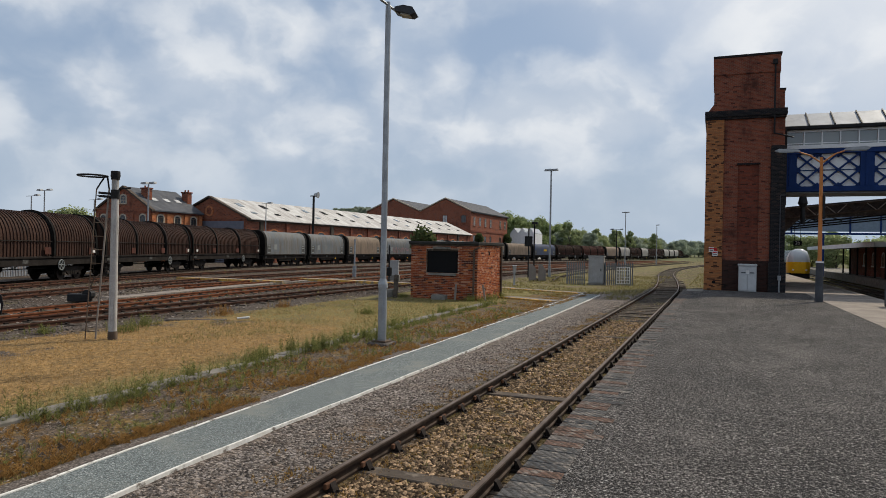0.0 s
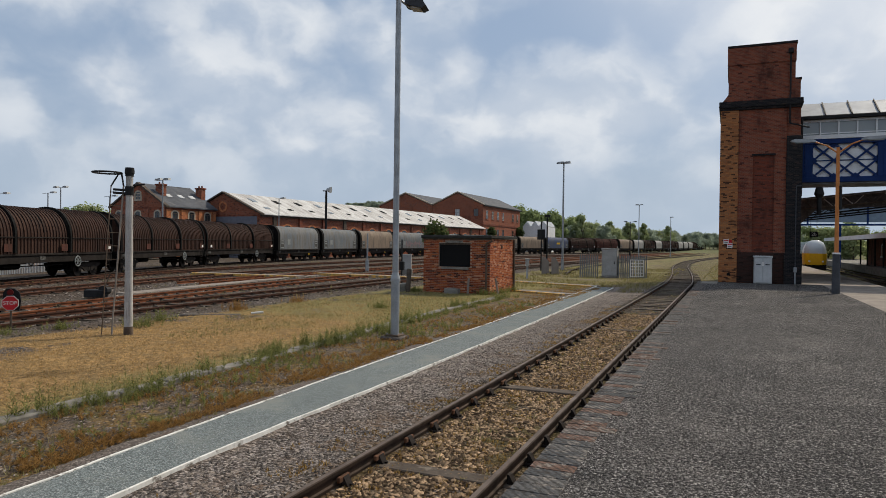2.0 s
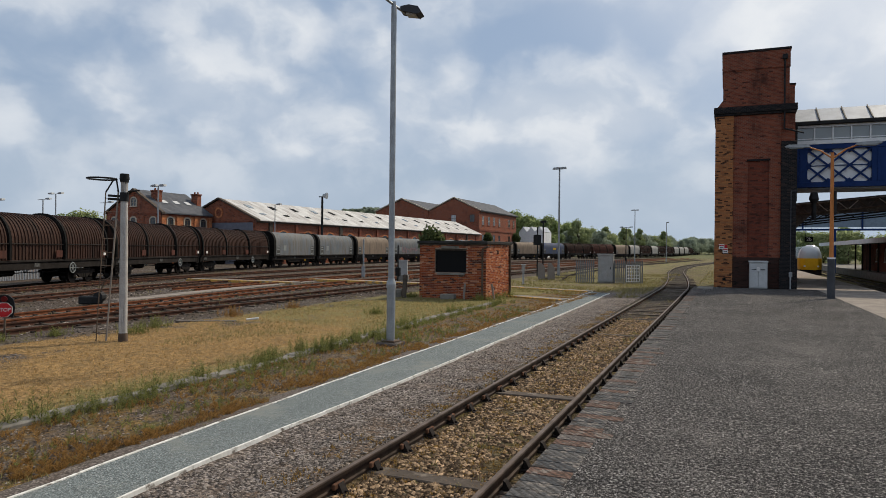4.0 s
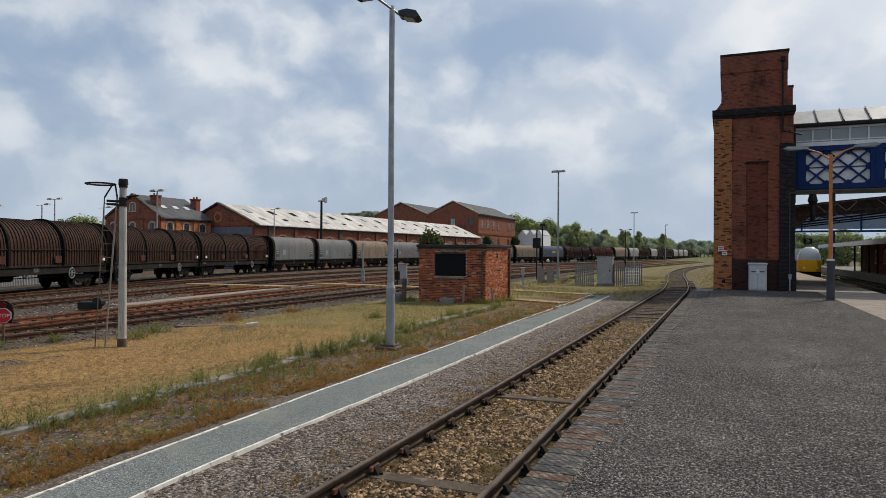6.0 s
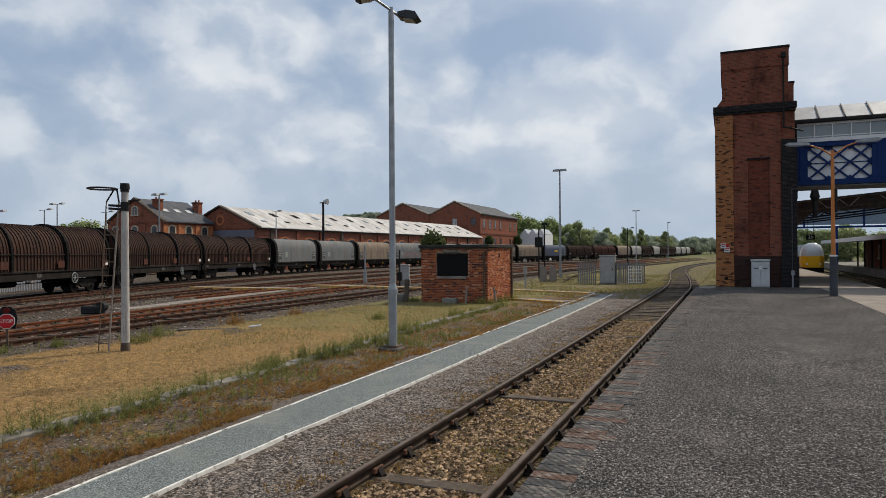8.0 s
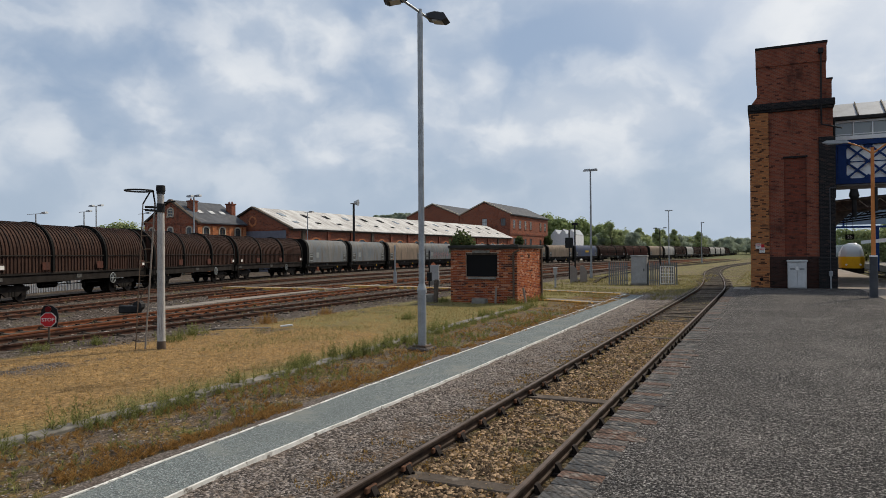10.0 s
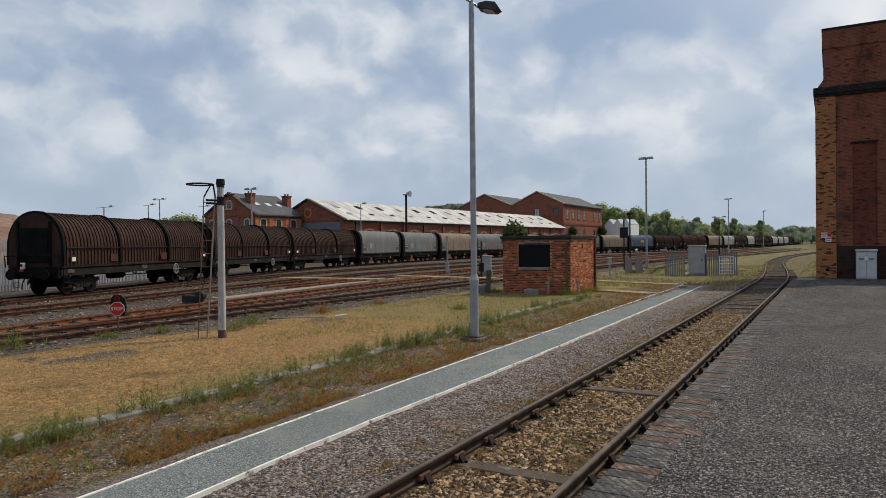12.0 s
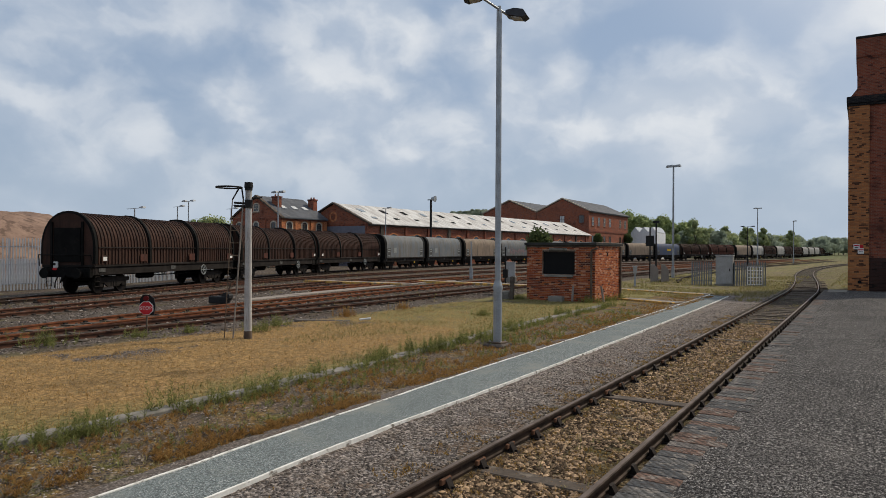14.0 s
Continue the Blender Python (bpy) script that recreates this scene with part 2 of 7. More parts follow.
TIMBER = surface("old_timber", (0.13, 0.105, 0.085), (0.07, 0.058, 0.05), 0.9, grain=22, blotch=3, stain=(0.2, 0.17, 0.14), bump=0.6, vary=0.6)
BOARD_TIMBER = surface("board_timber", (0.16, 0.145, 0.13), (0.10, 0.092, 0.085), 0.92, grain=26, blotch=4, stain=(0.21, 0.13, 0.09), stain_at=(0.55, 0.7), bump=0.8, vary=0.5)
RAIL_STEEL = surface("rail_steel", (0.045, 0.029, 0.022), (0.022, 0.016, 0.013), 0.65, 0.2, 60, 4, 0.25)
RAIL_BROWN = surface("rail_brown", (0.095, 0.045, 0.03), (0.05, 0.027, 0.02), 0.8, 0.15, 60, 3, 0.25)
RAIL_RUST = surface("rail_rust", (0.22, 0.08, 0.037), (0.11, 0.044, 0.025), 0.85, 0.1, 60, 3, 0.25)
RAIL_TOP = surface("rail_top", (0.15, 0.115, 0.095), (0.085, 0.064, 0.053), 0.55, 0.3, 50, 2, 0.1)
CAST_IRON = surface("cast_iron", (0.038, 0.03, 0.027), (0.02, 0.017, 0.016), 0.8, 0.2, 50, 6, 0.3, vary=0.4)
KEY_WOOD = surface("key_wood", (0.17, 0.085, 0.05), (0.10, 0.055, 0.04), 0.9, grain=40, blotch=8, vary=0.6)
GALV = surface("galvanised_steel", (0.36, 0.38, 0.40), (0.27, 0.285, 0.30), 0.5, 0.5, 45, 3, 0.05)
POST_GREY = surface("weathered_grey_paint", (0.46, 0.45, 0.44), (0.33, 0.32, 0.31), 0.8, 0.0, 35, 2.2, 0.3, stain=(0.16, 0.15, 0.14), stain_at=(0.52, 0.72), streak=True)
BLACK_IRON = surface("black_iron", (0.03, 0.03, 0.031), (0.018, 0.018, 0.019), 0.6, 0.2, 40, 3, 0.1)
RUSTY_PIPE = surface("rusty_pipe", (0.16, 0.12, 0.09), (0.09, 0.065, 0.05), 0.8, 0.2, 40, 3, 0.2)
ORANGE_PAINT = surface("orange_paint", (0.55, 0.22, 0.07), (0.46, 0.17, 0.055), 0.5, 0.0, 40, 2, 0.05)
DARK_GREY_PAINT = surface("dark_grey_paint", (0.07, 0.075, 0.085), (0.05, 0.053, 0.06), 0.55, 0.0, 40, 2, 0.05)
LIGHT_GREY_PAINT = surface("light_grey_paint", (0.52, 0.53, 0.54), (0.44, 0.45, 0.455), 0.5, 0.0, 40, 2, 0.05, stain=(0.3, 0.29, 0.27), stain_at=(0.6, 0.8), streak=True)
CABINET_GREY = surface("cabinet_grey", (0.36, 0.36, 0.36), (0.29, 0.285, 0.28), 0.55, 0.0, 40, 1.8, 0.05, stain=(0.19, 0.17, 0.15), stain_at=(0.58, 0.8), streak=True)
FENCE_GREY = surface("fence_grey", (0.20, 0.215, 0.23), (0.15, 0.16, 0.17), 0.6, 0.4, 40, 2, 0.05)
FENCE_PALE = surface("fence_pale", (0.36, 0.39, 0.44), (0.28, 0.30, 0.34), 0.6, 0.3, 40, 2, 0.05)
BLUE_PAINT = surface("blue_paint", (0.010, 0.034, 0.135), (0.008, 0.026, 0.10), 0.5, 0.0, 40, 2, 0.05)
WHITE_PAINT = surface("white_paint", (0.74, 0.75, 0.76), (0.64, 0.65, 0.67), 0.55, 0.0, 40, 1.5, 0.05)
ROOF_SHEET = surface("grey_roof_sheet", (0.38, 0.41, 0.45), (0.31, 0.335, 0.37), 0.5, 0.0, 30, 1, 0.05)
SLATE = surface("slate", (0.095, 0.10, 0.115), (0.065, 0.07, 0.08), 0.7, 0.0, 12, 0.8, 0.5, stain=(0.13, 0.125, 0.12))
WINDOW_DARK = glass("window_glass")
PANE_GREY = glass("grey_pane", (0.20, 0.225, 0.235))
# pale tint paints the sky's reflection into the glass colour
PANE_SKY_TINT = glass("sky_tinted_pane", (0.40, 0.43, 0.45))
CLEAR = clear_glass()
DARK_VOID = plain("dark_interior", (0.012, 0.012, 0.013), 0.9)
RED_SIGN = surface("red_enamel", (0.55, 0.03, 0.035), (0.42, 0.025, 0.03), 0.5, 0, 40, 4, 0.05)
SIGN_WHITE = surface("white_enamel", (0.75, 0.74, 0.72), (0.6, 0.59, 0.57), 0.5, 0, 40, 4, 0.05)
BLACK_PLASTIC = plain("black_plastic", (0.015, 0.015, 0.016), 0.5)
ORANGE_LENS = plain("red_lens", (0.12, 0.012, 0.012), 0.3)
YELLOW_NOSE = surface("yellow_gloss", (0.75, 0.42, 0.02), (0.66, 0.36, 0.02), 0.35, 0, 40, 2, 0.02)
GREEN_TRAIN = surface("dark_green_gloss", (0.03, 0.06, 0.05), (0.025, 0.05, 0.042), 0.35, 0, 40, 2, 0.02)
SAND = surface("sandy_earth", (0.26, 0.175, 0.132), (0.16, 0.107, 0.083), 0.95, 0, 3, 0.5, 1.0, stain=(0.10, 0.067, 0.052), stain_at=(0.5, 0.62))
BRICK_RED = brickwork("red_brick", [(0.31, 0.10, 0.052), (0.205, 0.064, 0.038), (0.085, 0.04, 0.032)], (0.17, 0.14, 0.12), (0.09, 0.04, 0.03), (0.52, 0.78))
BRICK_DARK = brickwork("dark_red_brick", [(0.25, 0.072, 0.040), (0.15, 0.045, 0.029), (0.065, 0.028, 0.022)], (0.19, 0.13, 0.10), (0.05, 0.023, 0.018), (0.46, 0.70), dark_at=0.9)
BRICK_BUFF = brickwork("buff_brick", [(0.42, 0.175, 0.066), (0.27, 0.10, 0.041), (0.055, 0.03, 0.021)], (0.2, 0.13, 0.08), (0.22, 0.095, 0.042), (0.5, 0.8), dark_at=0.8)
BRICK_BLUE = brickwork("blue_engineering_brick", [(0.018, 0.018, 0.021), (0.012, 0.012, 0.014), (0.05, 0.036, 0.032)], (0.05, 0.046, 0.043))
# redder, plainer brick, also darkened to put the recess's shade into its colour
BRICK_PANEL = brickwork("panel_brick", [(0.20, 0.052, 0.030), (0.13, 0.036, 0.024), (0.06, 0.026, 0.02)], (0.10, 0.062, 0.048), (0.045, 0.02, 0.016), (0.46, 0.72))
BRICK_SOOT = brickwork("sooty_brick", [(0.055, 0.026, 0.021), (0.032, 0.019, 0.017), (0.018, 0.014, 0.013)], (0.05, 0.036, 0.03))
# orange brick, its colour raised so that sun-facing walls look lit
BRICK_ORANGE_SUNLIT = brickwork("sunlit_orange_brick", [(0.56, 0.215, 0.088), (0.42, 0.145, 0.062), (0.24, 0.085, 0.048)], (0.17, 0.11, 0.08), (0.15, 0.06, 0.04), (0.55, 0.8))
MORTAR = surface("hut_mortar", (0.46, 0.34, 0.265), (0.29, 0.20, 0.15), 0.95, 0, 40, 2, 0.3)
STONE_TRIM = surface("pale_stone", (0.46, 0.40, 0.32), (0.36, 0.31, 0.25), 0.9, 0, 20, 2, 0.2)


def roof_sheets():
    m, nt, bs = start("weathered_white_sheets")
    v = coords(nt)
    p = node(nt, "ShaderNodeSeparateXYZ", {0: v})
    sheet = node(nt, "ShaderNodeCombineXYZ", {0: math_node(nt, "FLOOR", math_node(nt, "MULTIPLY", p.outputs[1], 0.9)), 1: math_node(nt, "FLOOR", math_node(nt, "MULTIPLY", p.outputs[0], 0.42)), 2: 0.0}).outputs[0]
    odd = noise_tex(nt, sheet, 5.1, 0.0)
    c = mix(nt, ramp(nt, odd, 0.35, 0.7), (0.54, 0.54, 0.53), (0.40, 0.39, 0.38))
    run = noise_tex(nt, vec_node(nt, "MULTIPLY", v, (0.3, 2.2, 0.3)), 1.0, 6.0, 0.65)
    c = mix(nt, ramp(nt, run, 0.45, 0.72), c, (0.25, 0.225, 0.21))
    put(nt, bs.inputs["Base Color"], c)
    bs.inputs["Roughness"].default_value = 0.7
    wave = node(nt, "ShaderNodeTexWave", {"Vector": v, "Scale": 2.2}, bands_direction="Y").outputs[1]
    relief(nt, bs, wave, 0.4, 0.05)
    return m


SHEETS = roof_sheets()


def hood(name, a, b2, stain, rough=0.75):
    """Tarpaulin or hood of a wagon: wiped panels, grime and run-down dirt, each wagon a little different."""
    m, nt, bs = start(name)
    v = coords(nt)
    r = node(nt, "ShaderNodeObjectInfo").outputs["Random"]
    w = vec_node(nt, "ADD", v, node(nt, "ShaderNodeCombineXYZ", {0: math_node(nt, "MULTIPLY", r, 90.0), 1: 0.0, 2: 0.0}).outputs[0])
    c = mix(nt, ramp(nt, noise_tex(nt, w, 0.5, 5.0, 0.6), 0.35, 0.65), a, b2)
    c = mix(nt, ramp(nt, noise_tex(nt, vec_node(nt, "MULTIPLY", w, (2.5, 2.5, 0.35)), 1.2, 6.0, 0.6), 0.42, 0.75), c, stain)
    c = mix(nt, ramp(nt, noise_tex(nt, w, 18.0, 4.0), 0.3, 0.8, 0, 0.35), c, tuple(x * 0.6 for x in stain))
    put(nt, bs.inputs["Base Color"], c)
    bs.inputs["Roughness"].default_value = rough
    relief(nt, bs, noise_tex(nt, w, 3.0, 4.0), 0.35, 0.04)
    return m


HOOD_GREY = hood("grey_blue_tarpaulin", (0.115, 0.14, 0.165), (0.165, 0.17, 0.172), (0.115, 0.098, 0.083))
HOOD_BEIGE = hood("brown_grey_tarpaulin", (0.24, 0.185, 0.14), (0.185, 0.147, 0.115), (0.115, 0.092, 0.075))
HOOD_BLUE = hood("blue_tarpaulin", (0.05, 0.075, 0.15), (0.07, 0.09, 0.14), (0.09, 0.085, 0.085))
HOOD_BROWN = hood("rusty_brown_hood", (0.062, 0.031, 0.022), (0.041, 0.022, 0.017), (0.015, 0.011, 0.0098), 0.7)
HOOD_RED = hood("red_brown_hood", (0.10, 0.036, 0.026), (0.075, 0.03, 0.022), (0.035, 0.02, 0.017), 0.7)
HOOD_PALE = hood("pale_grey_tarpaulin", (0.32, 0.32, 0.31), (0.25, 0.25, 0.245), (0.17, 0.155, 0.14))
WAGON_BLACK = surface("wagon_black", (0.008, 0.0075, 0.007), (0.005, 0.005, 0.005), 0.8, 0.1, 25, 2, 0.2, stain=(0.022, 0.015, 0.012), stain_at=(0.58, 0.75))
WAGON_BROWN = surface("wagon_frame_brown", (0.024, 0.02, 0.018), (0.014, 0.012, 0.011), 0.8, 0.1, 25, 2, 0.2)
WHEEL_STEEL = surface("wheel_steel", (0.025, 0.02, 0.018), (0.014, 0.012, 0.011), 0.6, 0.4, 25, 3, 0.1)
LABEL_PANEL = surface("stencilled_panel", (0.10, 0.10, 0.095), (0.05, 0.05, 0.05), 0.8, 0, 12, 6, 0)
PATCH_PALE = surface("pale_patch", (0.24, 0.26, 0.26), (0.20, 0.215, 0.215), 0.8, 0, 20, 2, 0)
def paver_material():
    """Blue and red edging pavers with diagonal grooves, each of its own tone."""
    m, nt, bs = start("edging_paver")
    v = coords(nt)
    r = node(nt, "ShaderNodeObjectInfo").outputs["Random"]
    c = mix(nt, ramp(nt, r, 0.0, 0.8), (0.055, 0.058, 0.064), (0.10, 0.098, 0.098))
    c = mix(nt, ramp(nt, r, 0.74, 0.80), c, (0.125, 0.075, 0.058))
    g = node(nt, "ShaderNodeTexNoise", {"Vector": node(nt, "ShaderNodeNewGeometry").outputs["Position"], "Scale": 5.0, "Detail": 7.0, "Roughness": 0.7}).outputs[0]
    c = mix(nt, ramp(nt, g, 0.50, 0.60, 0.0, 0.85), c, (0.20, 0.178, 0.16))
    c = mix(nt, ramp(nt, g, 0.46, 0.36, 0.0, 0.85), c, (0.05, 0.035, 0.025))
    w = node(nt, "ShaderNodeTexWave", {"Vector": v, "Scale": 5.5, "Distortion": 0.3}, bands_direction="DIAGONAL").outputs[1]
    c = mix(nt, ramp(nt, w, 0.35, 0.1, 0.0, 0.55), c, (0.03, 0.028, 0.026))
    put(nt, bs.inputs["Base Color"], c)
    bs.inputs["Roughness"].default_value = 0.88
    c = mix(nt, ramp(nt, noise_tex(nt, node(nt, "ShaderNodeNewGeometry").outputs["Position"], 30.0, 6.0, 0.75), 0.52, 0.38, 0.0, 0.85), c, (0.02, 0.019, 0.018))
    put(nt, bs.inputs["Base Color"], c)
    relief(nt, bs, w, 0.35, 0.01)
    return m


PAVER = paver_material()
GRAFFITI_PINK = surface("spray_pink", (0.28, 0.16, 0.16), (0.22, 0.17, 0.18), 0.7, 0, 20, 3, 0)
GRAFFITI_LIME = surface("spray_lime", (0.30, 0.32, 0.17), (0.24, 0.26, 0.17), 0.7, 0, 20, 3, 0)
YELLOW_SPOT = plain("yellow_spot", (0.6, 0.38, 0.03), 0.6)


def ground_material():
    """Dry lawn, weedy strip, ballast and yard, laid out by the place's own strips with ragged edges."""
    m, nt, bs = start("yard_ground")
    v = node(nt, "ShaderNodeNewGeometry").outputs["Position"]
    p = node(nt, "ShaderNodeSeparateXYZ", {0: v})
    rag = math_node(nt, "MULTIPLY", math_node(nt, "SUBTRACT", noise_tex(nt, v, 0.9, 6.0, 0.65), 0.5), 2.4)
    x = math_node(nt, "ADD", p.outputs[0], math_node(nt, "MULTIPLY", rag, 0.8))
    xs = math_node(nt, "ADD", p.outputs[0], math_node(nt, "MULTIPLY", rag, 0.18))
    y = p.outputs[1]
    fine = noise_tex(nt, v, 38.0, 4.0, 0.65)
    blade = noise_tex(nt, vec_node(nt, "MULTIPLY", v, (1.0, 0.55, 1.0)), 14.0, 6.0, 0.75)
    wide = noise_tex(nt, v, 0.35, 6.0, 0.6)
    # lawn
    dry = mix(nt, ramp(nt, blade, 0.32, 0.68), (0.125, 0.077, 0.033), (0.42, 0.265, 0.11))
    dry = mix(nt, ramp(nt, noise_tex(nt, v, 1.7, 6.0, 0.7), 0.45, 0.68, 0.0, 0.7), dry, mix(nt, ramp(nt, blade, 0.3, 0.7), (0.085, 0.06, 0.03), (0.24, 0.17, 0.085)))
    green = mix(nt, ramp(nt, blade, 0.3, 0.7), (0.085, 0.085, 0.028), (0.24, 0.22, 0.09))
    far = ramp(nt, math_node(nt, "ADD", y, math_node(nt, "MULTIPLY", math_node(nt, "SUBTRACT", wide, 0.5), 22.0)), 13.0, 22.0, 0.0, 0.85)
    edge = ramp(nt, x, -7.9, -6.6, 0.0, 0.75)
    near = ramp(nt, math_node(nt, "ADD", y, rag), 3.6, 5.6, 0.7, 0.0)
    tuft = noise_tex(nt, v, 5.0, 7.0, 0.75)
    dry = mix(nt, ramp(nt, tuft, 0.48, 0.34, 0.0, 0.65), dry, (0.10, 0.065, 0.028))
    green = mix(nt, ramp(nt, tuft, 0.48, 0.34, 0.0, 0.65), green, (0.075, 0.062, 0.025))
    green = mix(nt, ramp(nt, tuft, 0.54, 0.66, 0.0, 0.6), green, (0.30, 0.235, 0.11))
    lawn = mix(nt, math_node(nt, "MAXIMUM", math_node(nt, "MAXIMUM", far, edge), near), dry, green)
    # ballast and stones
    cell = node(nt, "ShaderNodeTexVoronoi", {"Vector": v, "Scale": 17.0}, feature="F1")
    pick = node(nt, "ShaderNodeSeparateColor", {0: cell.outputs[1]}).outputs[0]
    stone = mix(nt, ramp(nt, pick, 0.2, 0.8), (0.055, 0.043, 0.037), (0.22, 0.188, 0.17))
    stone = mix(nt, ramp(nt, cell.outputs[0], 0.3, 0.75, 0.0, 0.8), stone, (0.03, 0.026, 0.022))
    yard = mix(nt, ramp(nt, wide, 0.38, 0.6, 0.0, 0.6), stone, (0.06, 0.04, 0.028))
    yard = mix(nt, ramp(nt, noise_tex(nt, v, 0.6, 7.0, 0.7), 0.52, 0.7, 0.0, 0.7), yard, (0.13, 0.115, 0.05))
    four = mix(nt, ramp(nt, noise_tex(nt, v, 1.3, 6.0, 0.7), 0.4, 0.6, 0.0, 0.8), stone, mix(nt, ramp(nt, blade, 0.3, 0.7), (0.025, 0.015, 0.008), (0.14, 0.085, 0.042)))
    mossy = math_node(nt, "MULTIPLY", ramp(nt, noise_tex(nt, v, 0.9, 6.0, 0.72), 0.40, 0.54, 0.0, 0.85), math_node(nt, "MULTIPLY", ramp(nt, y, 4.5, 9.0, 0.25, 1.0), ramp(nt, y, 40.0, 26.0, 0.3, 1.0)))
    four = mix(nt, mossy, four, mix(nt, ramp(nt, blade, 0.3, 0.7), (0.022, 0.018, 0.007), (0.15, 0.115, 0.04)))
    grit = node(nt, "ShaderNodeTexVoronoi", {"Vector": v, "Scale": 30.0}, feature="F1")
    gp = node(nt, "ShaderNodeSeparateColor", {0: grit.outputs[1]}).outputs[0]
    cess = mix(nt, gp, (0.07, 0.058, 0.053), (0.40, 0.352, 0.325))
    cess = mix(nt, ramp(nt, grit.outputs[0], 0.35, 0.8, 0.0, 0.7), cess, (0.05, 0.04, 0.036))
    cess = mix(nt, math_node(nt, "MULTIPLY", ramp(nt, noise_tex(nt, v, 1.7, 7.0, 0.7), 0.46, 0.6, 0, 0.8), ramp(nt, p.outputs[0], -2.7, -1.8, 0.25, 1.0)), cess, mix(nt, fine, (0.045, 0.028, 0.017), (0.21, 0.135, 0.085)))
    soil = mix(nt, ramp(nt, fine, 0.3, 0.7), (0.03, 0.023, 0.018), (0.19, 0.15, 0.12))
    soil = mix(nt, ramp(nt, noise_tex(nt, v, 1.6, 7.0, 0.7), 0.42, 0.6), soil, mix(nt, ramp(nt, blade, 0.3, 0.7), (0.08, 0.05, 0.018), (0.28, 0.175, 0.06)))
    soil = mix(nt, ramp(nt, noise_tex(nt, vec_node(nt, "ADD", v, (9, 4, 0)), 1.2, 7.0, 0.7), 0.5, 0.66, 0, 0.85), soil, (0.10, 0.11, 0.03))
    lawn = mix(nt, math_node(nt, "MULTIPLY", ramp(nt, noise_tex(nt, vec_node(nt, "ADD", v, (3.0, 8.0, 0.0)), 0.5, 7.0, 0.7), 0.52, 0.6), ramp(nt, x, -10.0, -12.0)), lawn, stone)
    c = mix(nt, ramp(nt, x, -14.4, -13.2), yard, lawn)
    kerb = math_node(nt, "ADD", xs, ramp(nt, y, 6.0, 26.0, 0.0, 0.75))
    c = mix(nt, ramp(nt, kerb, -6.35, -6.15), c, soil)
    c = mix(nt, ramp(nt, xs, -4.1, -3.7), c, cess)
    c = mix(nt, ramp(nt, xs, -1.75, -1.55), c, four)
    # beyond the end of the path the lawn takes over again
    beyond = ramp(nt, math_node(nt, "ADD", y, math_node(nt, "MULTIPLY", rag, 2.0)), 37.5, 41.0)
    scrub = mix(nt, ramp(nt, noise_tex(nt, v, 0.5, 7.0, 0.7), 0.42, 0.6), green, mix(nt, ramp(nt, blade, 0.3, 0.7), (0.07, 0.055, 0.03), (0.22, 0.17, 0.09)))
    near_rail = math_node(nt, "MULTIPLY", ramp(nt, x, -14.4, -13.0), math_node(nt, "MAXIMUM", ramp(nt, math_node(nt, "ABSOLUTE", math_node(nt, "ADD", xs, 0.75)), 0.9, 1.4), ramp(nt, math_node(nt, "ADD", y, math_node(nt, "MULTIPLY", rag, 3.0)), 42.0, 49.0, 0.0, 0.85)))
    worn = noise_tex(nt, v, 0.22, 7.0, 0.75)
    scrub = mix(nt, ramp(nt, worn, 0.5, 0.62, 0.0, 0.8), scrub, (0.15, 0.12, 0.085))
    scrub = mix(nt, ramp(nt, worn, 0.46, 0.36, 0.0, 0.8), scrub, (0.06, 0.07, 0.022))
    c = mix(nt, math_node(nt, "MULTIPLY", beyond, near_rail), c, scrub)
    c = mix(nt, ramp(nt, y, 180, 300, 0, 0.8), c, (0.10, 0.115, 0.05))
    c = mix(nt, ramp(nt, math_node(nt, "ADD", p.outputs[0], 45.0), -4.0, -22.0, 0.0, 0.5), c, (0.085, 0.07, 0.05))
    coarse = noise_tex(nt, vec_node(nt, "MULTIPLY", v, (1.0, 0.6, 1.0)), 11.0, 6.0, 0.85)
    bare = ramp(nt, xs, -6.4, -6.1)
    c = mix(nt, math_node(nt, "MULTIPLY", ramp(nt, coarse, 0.49, 0.38, 0.0, 0.85), ramp(nt, bare, 0.0, 1.0, 0.35, 1.0)), c, (0.02, 0.015, 0.011))
    c = mix(nt, math_node(nt, "MULTIPLY", ramp(nt, coarse, 0.54, 0.64, 0.0, 0.45), ramp(nt, bare, 0.0, 1.0, 0.25, 1.0)), c, (0.33, 0.275, 0.215))
    speck = noise_tex(nt, v, 26.0, 6.0, 0.8)
    c = mix(nt, ramp(nt, speck, 0.50, 0.36, 0.0, 0.8), c, (0.018, 0.014, 0.009))
    put(nt, bs.inputs["Base Color"], c)
    bs.inputs["Roughness"].default_value = 0.95
    h = math_node(nt, "SUBTRACT", math_node(nt, "MULTIPLY", blade, 1.0), math_node(nt, "MULTIPLY", cell.outputs[0], ramp(nt, math_node(nt, "ABSOLUTE", math_node(nt, "ADD", x, 9.5)), 3.5, 5.5)))
    relief(nt, bs, h, 1.0, 0.04)
    return m


GROUND = ground_material()


